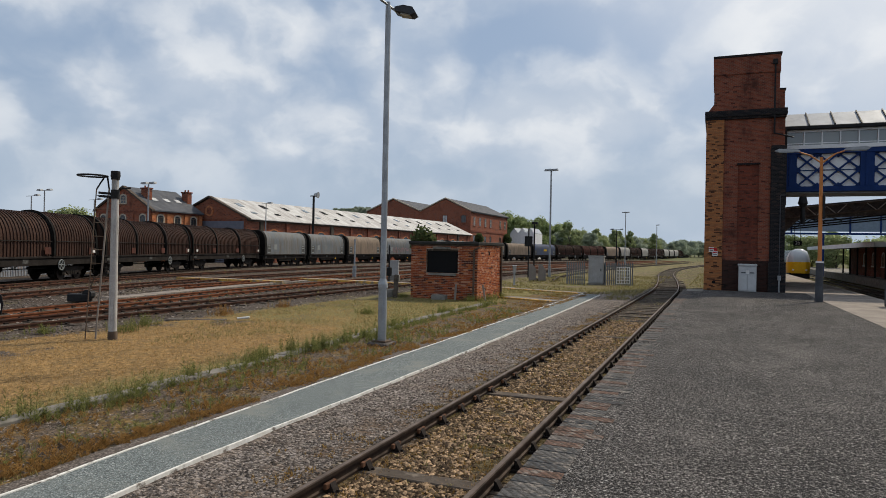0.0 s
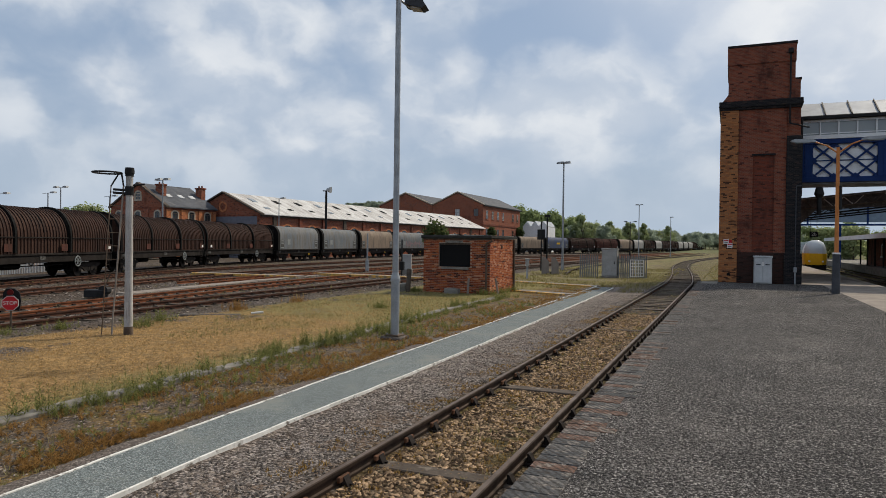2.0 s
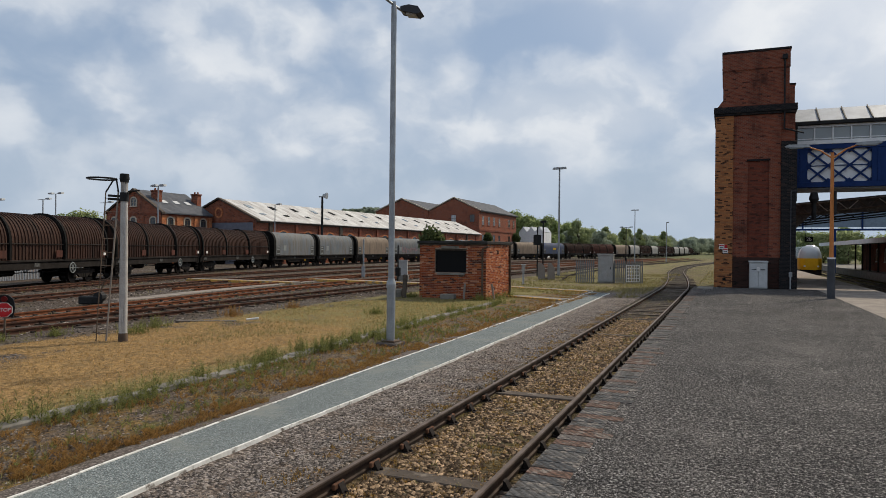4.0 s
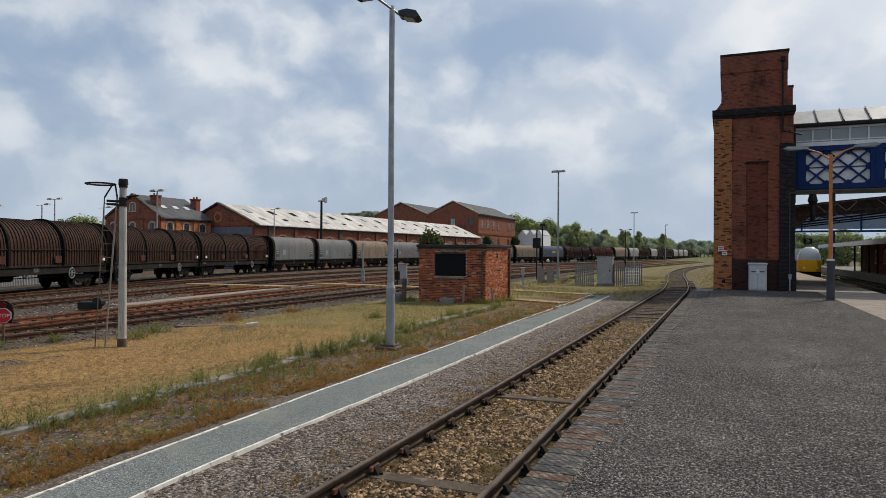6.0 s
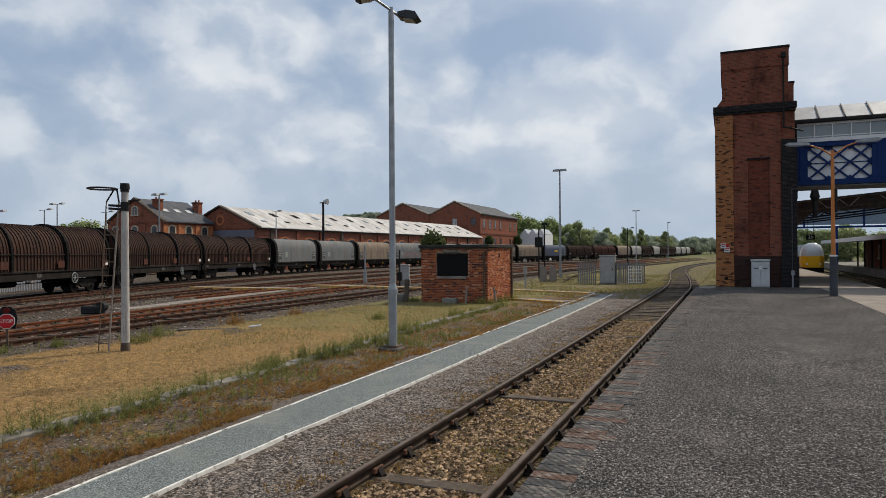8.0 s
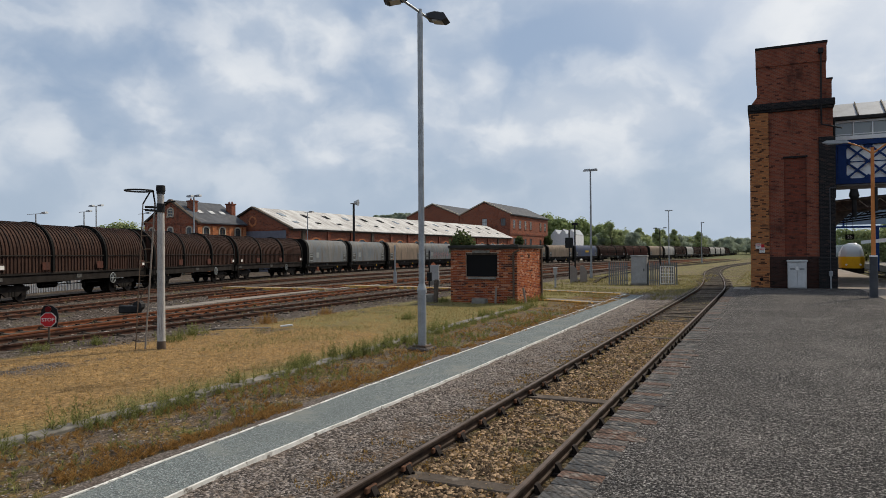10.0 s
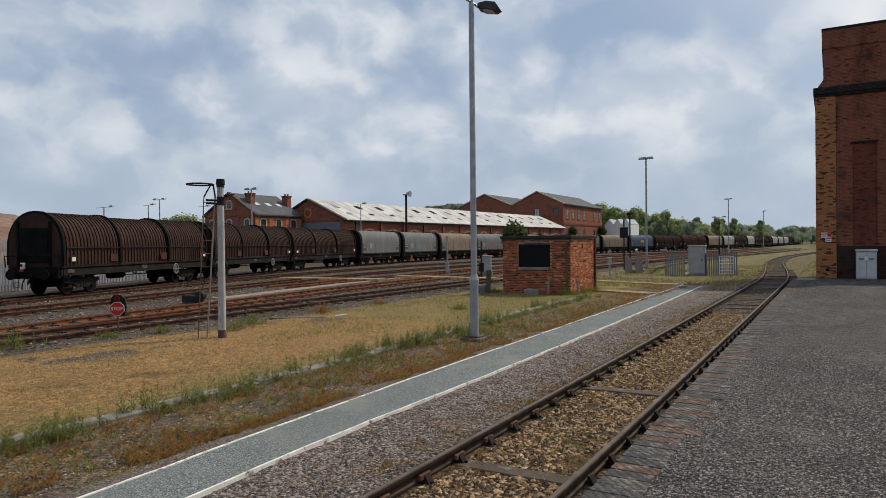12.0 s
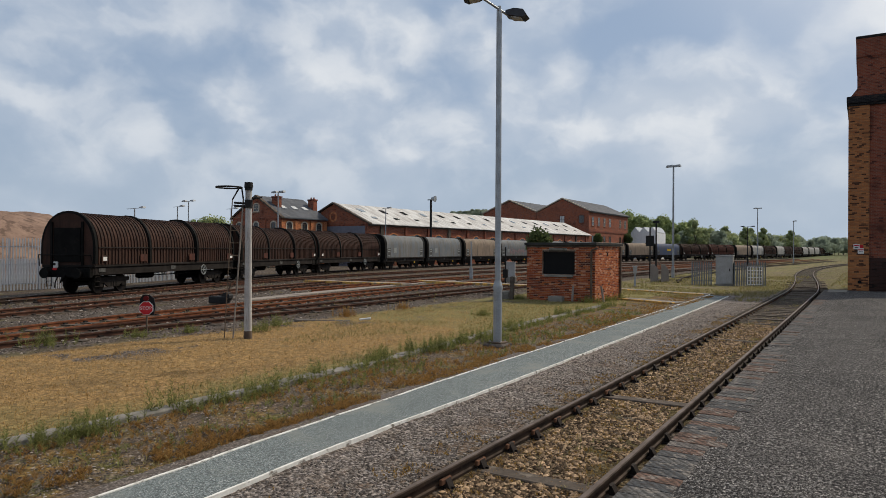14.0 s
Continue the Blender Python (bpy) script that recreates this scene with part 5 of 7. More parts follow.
for x in (17.2, 30.0):
    part("pier", boxed(x, x + 0.5, 117.9, 118.4, -0.8, 5.8), BLUE_PAINT, bridge2)

# brick hut
hut = thing("brick_hut", None, "derelict red brick lineside hut with a blacked-out window and felt roof", "hut")
HX0, HX1, HY0, HY1 = -11.43, -8.06, 29.1, 32.8
for x0, x1, z0, z1 in ((HX0 + 0.02, -10.64, -0.3, 2.52), (-9.03, HX1 - 0.003, -0.3, 2.52), (-10.64, -9.03, -0.3, 1.18), (-10.64, -9.03, 2.3, 2.52)):
    part("wall_section", boxed(x0, x1, HY0 + 0.003, HY0 + 0.24, z0, z1), MORTAR, hut)
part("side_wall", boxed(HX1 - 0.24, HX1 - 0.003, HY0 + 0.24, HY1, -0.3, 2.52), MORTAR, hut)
part("side_wall", boxed(HX0 + 0.02, HX0 + 0.24, HY0 + 0.24, HY1, -0.3, 2.52), BRICK_ORANGE_SUNLIT, hut)
part("back_wall", boxed(HX0 + 0.24, HX1 - 0.24, HY1 - 0.22, HY1, -0.3, 2.52), BRICK_ORANGE_SUNLIT, hut)
part("roof", boxed(HX0 - 0.1, HX1 + 0.1, HY0 - 0.12, HY1 + 0.1, 2.53, 2.67, bevel=0.02), surface("roof_felt", (0.05, 0.048, 0.045), (0.03, 0.03, 0.03), 0.9, 0, 20, 2, 0.4), hut, "dark felt roof slab")
part("fascia", boxed(HX0 - 0.04, HX1 + 0.04, HY0 - 0.03, HY0 + 0.05, 2.46, 2.53), TIMBER, hut)
part("lintel", boxed(-10.3, -9.4, HY0 - 0.03, HY0 + 0.1, 2.3, 2.42, bevel=0.01), CONCRETE, hut)
w = part("window", boxed(-10.62, -9.05, HY0 + 0.1, HY0 + 0.14, 1.2, 2.28), DARK_VOID, hut, "blacked-out window opening")
part("sill", boxed(-10.5, -9.1, HY0 - 0.09, HY0 + 0.1, 1.06, 1.17, bevel=0.012), CONCRETE, w, "broken pale sill")
part("frame", boxed(-10.64, -9.03, HY0 + 0.06, HY0 + 0.1, 2.22, 2.3), TIMBER, w)
part("drain_pipe", tubes(((HX1 - 0.16, HY0 - 0.06, -0.1), (HX1 - 0.16, HY0 - 0.06, 2.3), 0.045), ((HX1 - 0.16, HY0 - 0.06, 2.3), (HX1 + 0.12, HY0 - 0.02, 2.42), 0.045)), RUSTY_PIPE, hut)
part("corner_pipe", tubes(((HX1 + 0.06, HY1 - 0.15, -0.1), (HX1 + 0.06, HY1 - 0.15, 2.5), 0.05)), RUSTY_PIPE, hut)
part("airbrick", boxed(HX1 - 0.02, HX1 + 0.012, 30.7, 30.9, 2.05, 2.2), DARK_VOID, hut)
part("rain_streak", boxed(HX1 - 0.018, HX1 + 0.006, 30.74, 30.76, 1.6, 2.05), RUSTY_PIPE, hut)
step = tagged(part("concrete_block", boxed(-10.15, -9.45, 28.6, 28.95, -0.15, 0.18, bevel=0.03), CONCRETE), "pale concrete block under the hut window", "block")

# Victorian goods office with a gable
office = thing("gabled_office", None, "red brick gabled railway office with arched windows, chimneys and slate roof", "building")
OX0, OX1, OY0, OY1 = -75.65, -65.9, 66.0, 75.3
part("front_wall", prism(bmesh.new(), [(OX0, -0.3), (OX1, -0.3), (OX1, 6.75), ((OX0 + OX1) / 2, 9.6), (OX0, 6.75)], OY0, OY0 + 0.4), BRICK_RED, office)
# sunlight on this side is painted in by a brighter brick than the front's
part("side_wall", boxed(OX1 - 0.4, OX1, OY0 + 0.4, OY1, -0.3, 6.75), BRICK_ORANGE_SUNLIT, office, "red brick side wall with sunlight put into its colour")
part("side_wall", boxed(OX0, OX0 + 0.4, OY0 + 0.4, OY1, -0.3, 6.75), BRICK_RED, office)
part("roof", pitched(bmesh.new(), OX0, OX1, OY0 + 0.3, OY1, 6.75, 9.7), SLATE, office)
part("barge_board", pitched(bmesh.new(), OX0, OX1, OY0 - 0.25, OY0 + 0.3, 6.75, 9.72, 0.4, 0.24), TIMBER, office)
part("string_course", boxed(OX0 - 0.06, OX1 + 0.06, OY0 - 0.07, OY0, 6.35, 6.6), BRICK_DARK, office)
part("eaves_course", boxed(OX1, OX1 + 0.1, OY0, OY1, 6.3, 6.7), BRICK_DARK, office)
for x in (OX0 + 0.35, -72.4, -69.2, OX1 - 0.35):
    part("pilaster", boxed(x - 0.35, x + 0.35, OY0 - 0.13, OY0 + 0.02, -0.3, 6.35), BRICK_RED, office)
for y in (OY0 + 0.4, 69.0, 72.2, OY1 - 0.4):
    part("pilaster", boxed(OX1 - 0.02, OX1 + 0.13, y - 0.35, y + 0.35, -0.3, 6.3), BRICK_ORANGE_SUNLIT, office)
for x in (-74.3, -70.8, -67.3):
    arch_window(office, x, 4.55, 0.85, 1.25, OY0, sash=TIMBER)
for y in (67.6, 70.6, 73.6):
    arch_window(office, y, 4.55, 0.95, 1.25, -OX1, out=-1.0, along="y", sash=TIMBER)
arch_window(office, (OX0 + OX1) / 2, 7.6, 0.9, 0.8, OY0)
for x, y in ((-68.6, 67.8), (-68.4, 74.9)):
    ch = part("chimney", boxed(x - 0.55, x + 0.55, y - 0.4, y + 0.4, 7.0, 9.6), BRICK_RED, office)
    part("chimney_cap", boxed(x - 0.65, x + 0.65, y - 0.5, y + 0.5, 9.6, 9.8, bevel=0.03), BRICK_DARK, ch)
    for s in (-0.35, 0.35):
        part("chimney_pot", tubes(((x + s * 0.8, y, 9.8), (x + s * 0.8, y, 10.1), 0.13, 0.1), seg=8), BRICK_RED, ch)
slope = math.atan2(2.95, 4.875)
for y in (68.6, 70.8, 72.9):
    sk = part("skylight", boxed(-0.4, 0.4, -0.45, 0.45, 0.14, 0.22), LIGHT_GREY_PAINT, office)
    sk.matrix_basis = Matrix.Translation((-68.2, y, 9.7 - 2.575 * math.tan(slope))) @ Matrix.Rotation(slope, 4, "Y")

# long goods shed
SH = Matrix.Translation((-58.14, 75.4, 0)) @ Matrix.Rotation(radians(-2.45), 4, "Z")
shed = thing("goods_shed", SH, "long red brick goods shed with a streaked white sheet roof", "building")
SL = 82.0
part("front_wall", prism(bmesh.new(), [(-13.6, -0.3), (0, -0.3), (0, 6.1), (-6.8, 9.0), (-13.6, 6.1)], 0, 0.4), BRICK_RED, shed)
part("side_wall", boxed(-0.4, 0, 0.4, SL, -0.3, 6.1), BRICK_RED, shed)
part("far_side_wall", boxed(-13.6, -13.2, 0.4, SL, -0.3, 6.1), BRICK_RED, shed)
part("end_wall", prism(bmesh.new(), [(-13.2, -0.3), (-0.4, -0.3), (-0.4, 6.1), (-6.8, 9.0), (-13.2, 6.1)], SL - 0.4, SL), BRICK_RED, shed)
part("roof", pitched(bmesh.new(), -13.6, 0, 0.35, SL + 0.4, 6.15, 9.1, 0.5, 0.1), SHEETS, shed, "streaked white corrugated sheet roof")
part("barge_board", pitched(bmesh.new(), -13.6, 0, -0.3, 0.35, 6.12, 9.1, 0.5, 0.22), TIMBER, shed)
part("eaves_beam", boxed(0, 0.22, 0, SL, 5.7, 6.1), TIMBER, shed)
part("shutter", boxed(-11.5, -0.5, -0.06, 0.0, -0.3, 5.7), surface("grey_blue_sheet", (0.16, 0.175, 0.22), (0.13, 0.14, 0.175), 0.6), shed, "grey-blue boarded front")
part("gable_band", boxed(-13.6, 0.05, -0.08, 0.0, 5.72, 5.95), BRICK_DARK, shed)
ring = bmesh.new()
for a in range(0, 360, 30):
    c0, c1 = radians(a), radians(a + 30)
    prism(ring, [(-6.8 + r * math.cos(c), 7.15 + r * math.sin(c)) for r, c in ((0.5, c0), (0.5, c1), (0.78, c1), (0.78, c0))], -0.08, 0.02)
part("round_surround", ring, BRICK_ORANGE_SUNLIT, shed, "round brick ring in the gable")
part("round_panel", prism(bmesh.new(), [(-6.8 + 0.52 * math.cos(radians(a)), 7.15 + 0.52 * math.sin(radians(a))) for a in range(0, 360, 30)], -0.03, 0.01), BRICK_DARK, shed)
for i in range(14):
    y = 3.0 + i * 5.9
    part("buttress", boxed(-0.02, 0.24, y - 0.35, y + 0.35, -0.3, 5.7), BRICK_DARK if i % 3 else TIMBER, shed)
    if i < 13:
        arch_window(shed, y + 2.95, 2.8, 2.2, 1.2, 0.0, BRICK_ORANGE_SUNLIT, WINDOW_DARK, -1.0, True, "y", 3)
fall = math.atan2(2.95, 6.8)
for i in range(15):
    y = 3.5 + i * 5.3
    for x, ln in ((-2.9, 1.3), (-0.2, 0.6)):
        sk = part("roof_light", boxed(-ln / 2, ln / 2, -0.5, 0.5, 0.12, 0.17), DARK_VOID if i % 3 else PANE_GREY, shed, "dark roof light strip")
        sk.matrix_basis = Matrix.Translation((x - 1.6, y, 9.1 - (6.8 + x - 1.6) * math.tan(fall))) @ Matrix.Rotation(fall, 4, "Y")

# tall warehouse with two gables
ware = thing("brick_warehouse", None, "tall red brick warehouse with twin gables and slate roofs", "building")
for x0, x1, wide in ((-90.0, -73.5, 0), (-73.4, -58.6, 1)):
    c = (x0 + x1) / 2
    part("gable_wall", prism(bmesh.new(), [(x0, -0.3), (x1, -0.3), (x1, 12.6), (c, 15.9), (x0, 12.6)], 168, 168.5), BRICK_RED, ware)
    part("roof", pitched(bmesh.new(), x0, x1, 168.3, 203, 12.7, 16.1, 0.3, 0.2), SLATE, ware)
    part("barge_board", pitched(bmesh.new(), x0, x1, 167.8, 168.3, 12.7, 16.12, 0.3, 0.3), STONE_TRIM, ware)
    for x in (c, c + 5.4):
        arch_window(ware, x, 8.8 if not wide else 9.6, 1.3, 1.9, 168, BRICK_DARK, PANE_SKY_TINT if x == c and wide else WINDOW_DARK, -1.0, False, "x", 3, TIMBER)
part("side_wall", boxed(-59.0, -58.6, 168.5, 202, -0.3, 12.6), BRICK_RED, ware)
part("side_band", boxed(-58.6, -58.45, 168.2, 202, 7.2, 7.6), BRICK_DARK, ware)
part("eaves_gutter", boxed(-58.5, -58.2, 168.2, 202.5, 12.35, 12.65), BLACK_IRON, ware)
for i in range(7):
    if i != 4:
        arch_window(ware, 171.0 + i * 4.7, 8.9, 1.5, 2.3, 58.6, BRICK_DARK, WINDOW_DARK, -1.0, False, "y", 2, STONE_TRIM, 0.06)
        arch_window(ware, 171.0 + i * 4.7, 4.2, 1.5, 2.0, 58.6, BRICK_DARK, WINDOW_DARK, -1.0, False, "y", 2, TIMBER)

# white sheds with three gables
white = thing("white_shed", None, "white sheeted industrial shed with three pointed gables", "building")
for i in range(3):
    x0, x1 = -58.8 + i * 2.6, -56.2 + i * 2.6
    part("gable_wall", prism(bmesh.new(), [(x0, -0.3), (x1, -0.3), (x1, 7.8), ((x0 + x1) / 2, 9.4), (x0, 7.8)], 206, 206.3), WHITE_PAINT, white)
    part("roof", pitched(bmesh.new(), x0, x1, 206.2, 217, 7.85, 9.5, 0.0, 0.12), ROOF_SHEET, white)
part("side_wall", boxed(-51.3, -51.0, 206.3, 217, -0.3, 7.8), WHITE_PAINT, white)

# ---- freight train ----


def arch(half, base, spring, crown, n=18, side=0.72, top=0.8):
    """Outline of a hood, from one foot over the top to the other, in y and z."""
    pts = [(-half, base)]
    for i in range(n + 1):
        a = math.pi * (1 - i / n)
        c, s = math.cos(a), math.sin(a)
        pts.append((half * math.copysign(abs(c) ** side, c), spring + (crown - spring) * abs(s) ** top))
    return pts + [(half, base)]


def shell(outline, x0, x1):
    bm = bmesh.new()
    rows = [[bm.verts.new((x, y, z)) for y, z in outline] for x in (x0, x1)]
    for k in range(len(outline) - 1):
        bm.faces.new((rows[0][k], rows[0][k + 1], rows[1][k + 1], rows[1][k]))
    bm.faces.new(rows[0])
    bm.faces.new(rows[1][::-1])
    bmesh.ops.recalc_face_normals(bm, faces=bm.faces[:])
    return bm


def bogie(parent, x, side_bars=True):
    b = part("bogie", boxed(x - 1.05, x + 1.05, -0.5, 0.5, 0.62, 0.82, bevel=0.03), WAGON_BLACK, parent)
    for s in (-1, 1):
        y = s * 0.98
        part("bogie_side", prism(bmesh.new(), [(x - 1.3, 0.62), (x - 1.25, 0.78), (x - 0.45, 0.82), (x + 0.45, 0.82), (x + 1.25, 0.78), (x + 1.3, 0.62), (x + 1.05, 0.55), (x + 0.7, 0.5), (x + 0.4, 0.3), (x - 0.4, 0.3), (x - 0.7, 0.5), (x - 1.05, 0.55)], y - 0.06, y + 0.06), WAGON_BROWN, b)
        for w in (-0.9, 0.9):
            part("wheel", tubes(((x + w, s * 0.76 - 0.065, 0.46), (x + w, s * 0.76 + 0.065, 0.46), 0.46), ((x + w, s * 0.7 - 0.02, 0.46), (x + w, s * 0.7 + 0.01, 0.46), 0.49), seg=24), WHEEL_STEEL, b)
            part("axle_box", boxed(x + w - 0.16, x + w + 0.16, y - 0.02, y + 0.14, 0.3, 0.62, bevel=0.03), WAGON_BROWN, b)
        part("spring", tubes(*[((x + o, y, 0.32), (x + o, y, 0.56), 0.08) for o in (-0.2, 0.0, 0.2)], seg=8), WAGON_BLACK, b)
    for o in (-0.9, 0.9):
        part("axle", tubes(((x + o, -0.8, 0.46), (x + o, 0.8, 0.46), 0.08), seg=8), WHEEL_STEEL, b)
    return b


def running_gear(w, half, floor):
    part("underframe", boxed(-half, half, -0.55, 0.55, floor - 0.36, floor, bevel=0.02), WAGON_BLACK, w)
    for s in (-1, 1):
        part("sole_bar", boxed(-half, half, s * 1.26 - 0.09, s * 1.26 + 0.09, floor - 0.4, floor, bevel=0.02), WAGON_BROWN, w)
        part("side_plate", boxed(-half * 0.93, -half * 0.86, s * 1.36, s * 1.375, floor - 0.24, floor - 0.06), LABEL_PANEL, w)
        part("data_plate", boxed(-0.4, 0.1, s * 1.352, s * 1.368, floor - 0.26, floor - 0.04), LABEL_PANEL, w, "small pale data plate")
    for e in (-1, 1):
        part("headstock", boxed(e * half - 0.12, e * half + 0.12, -1.35, 1.35, floor - 0.5, floor - 0.02, bevel=0.02), WAGON_BLACK, w)
        for s in (-1, 1):
            part("buffer", tubes(((e * half, s * 0.88, 1.05), (e * (half + 0.42), s * 0.88, 1.05), 0.11), ((e * (half + 0.42), s * 0.88, 1.05), (e * (half + 0.5), s * 0.88, 1.05), 0.25), seg=14), WAGON_BLACK, w)
            part("step_ladder", tubes(((e * (half - 0.25), s * 1.36, 0.35), (e * (half - 0.25), s * 1.36, floor), 0.02), ((e * (half - 0.62), s * 1.36, 0.35), (e * (half - 0.62), s * 1.36, floor), 0.02), *[((e * (half - 0.25), s * 1.36, z), (e * (half - 0.62), s * 1.36, z), 0.018) for z in (0.38, 0.62, 0.86)], seg=5), WAGON_BROWN, w)
        part("coupling", tubes(((e * half, 0, 1.0), (e * (half + 0.3), 0, 0.85), 0.05), ((e * (half + 0.3), 0, 0.85), (e * (half + 0.45), 0, 0.6), 0.045), seg=6), WAGON_BLACK, w)
        part("brake_hose", tubes(((e * (half + 0.1), 0.4, 0.95), (e * (half + 0.28), 0.42, 0.6), 0.03), ((e * (half + 0.28), 0.42, 0.6), (e * (half + 0.34), 0.4, 0.35), 0.03), seg=6), WAGON_BLACK, w)


def ribbed_wagon(colour, label):
    """Coil wagon: three telescopic steel hoods with close ribs, on two bogies."""
    half, floor = 7.2, 1.34
    w = thing("coil_wagon", None, label, "freight wagon", "train wagons")
    running_gear(w, half, floor)
    for x in (-5.1, 5.1):
        bogie(w, x)
    part("floor", boxed(-half, half, -1.42, 1.42, floor, floor + 0.12, bevel=0.02), WAGON_BROWN, w)
    for k, (x0, x1, grow) in enumerate(((-7.15, -2.5, 0.0), (-2.65, 2.4, -0.07), (2.25, 7.15, 0.0))):
        o = arch(1.42 + grow, floor + 0.12, 2.3, 4.04 + grow, 20, 0.92, 0.95)
        h = part("hood", shell(o, x0, x1), colour, w, "", True)
        n = 17
        for i in range(n + 1):
            x = x0 + 0.1 + (x1 - x0 - 0.2) * i / n
            bm = bmesh.new()
            big = arch(1.42 + grow + 0.05, floor + 0.16, 2.3, 4.04 + grow + 0.05, 16, 0.92, 0.95)
            small = arch(1.42 + grow - 0.01, floor + 0.16, 2.3, 4.04 + grow - 0.01, 16, 0.92, 0.95)
            rim = i in (0, n)
            if rim:
                big = arch(1.42 + grow + 0.1, floor + 0.16, 2.3, 4.04 + grow + 0.1, 16, 0.92, 0.95)
            wd = 0.12 if rim else 0.05
            rings = [[bm.verts.new((x + dx, y, z)) for y, z in pts] for dx, pts in ((-wd, small), (-wd * 0.7, big), (wd * 0.7, big), (wd, small))]
            for a, b in zip(rings, rings[1:]):
                for q in range(len(big) - 1):
                    bm.faces.new((a[q], a[q + 1], b[q + 1], b[q]))
            bmesh.ops.recalc_face_normals(bm, faces=bm.faces[:])
            part("end_hoop" if rim else "rib", bm, WAGON_BLACK if rim else colour, h, "", True)
        for s in (-1, 1):
            part("hood_rail", tubes(((x0 + 0.25, s * (1.5 + grow), 2.32), (x1 - 0.25, s * (1.5 + grow), 2.32), 0.03), seg=6), WAGON_BROWN, h)
            if k != 1:
                xx = x0 + 0.75 if k == 0 else x1 - 0.45
                part("label_panel", boxed(xx - 0.24, xx + 0.24, s * 1.49, s * 1.505, 1.62, 1.95), HOOD_BROWN, h)
                part("paper_label", boxed(xx - 0.14, xx + 0.14, s * 1.506, s * 1.512, 1.66, 1.86), SIGN_WHITE, h, "white consignment label")
            xx = x1 - 0.7
            part("side_panel", boxed(xx - 0.3, xx + 0.3, s * 1.485, s * 1.5, 1.58, 1.98), HOOD_RED, h)
    for e in (-1, 1):
        part("end_panel", boxed(e * 7.17, e * 7.22, -0.75, 0.75, 1.6, 3.3, bevel=0.02), WAGON_BLACK, w)
        part("end_rail", tubes(((e * 7.37, -1.45, 1.95), (e * 7.37, 1.45, 1.95), 0.025), ((e * 7.37, -1.45, 1.95), (e * 7.25, -1.5, 1.4), 0.025), ((e * 7.37, 1.45, 1.95), (e * 7.25, 1.5, 1.4), 0.025), seg=6), WAGON_BLACK, w)
        for s in (-1, 1):
            part("end_post", boxed(e * 7.17, e * 7.25, s * 0.85 - 0.05, s * 0.85 + 0.05, 1.4, 3.6), WAGON_BLACK, w)
    for s in (-1, 1):
        bm = bmesh.new()
        for a in range(0, 360, 20):
            c0, c1 = radians(a), radians(a + 20)
            tube(bm, (3.2 + 0.3 * math.cos(c0), s * 1.42, 0.95 + 0.3 * math.sin(c0)), (3.2 + 0.3 * math.cos(c1), s * 1.42, 0.95 + 0.3 * math.sin(c1)), 0.035, seg=5)
        for a in range(0, 360, 60):
            tube(bm, (3.2, s * 1.42, 0.95), (3.2 + 0.3 * math.cos(radians(a)), s * 1.42, 0.95 + 0.3 * math.sin(radians(a))), 0.025, seg=5)
        part("brake_wheel", bm, PATCH_PALE, w, "white handbrake wheel")
    part("brake_tank", tubes(((-0.8, 0.5, 0.72), (0.5, 0.5, 0.72), 0.2), seg=12), WAGON_BLACK, w)
    part("brake_rod", tubes(((-3.0, 1.1, 0.78), (2.2, 1.1, 0.78), 0.03), ((-3.0, -1.1, 0.78), (2.2, -1.1, 0.78), 0.03), seg=5), WAGON_BLACK, w)
    return w


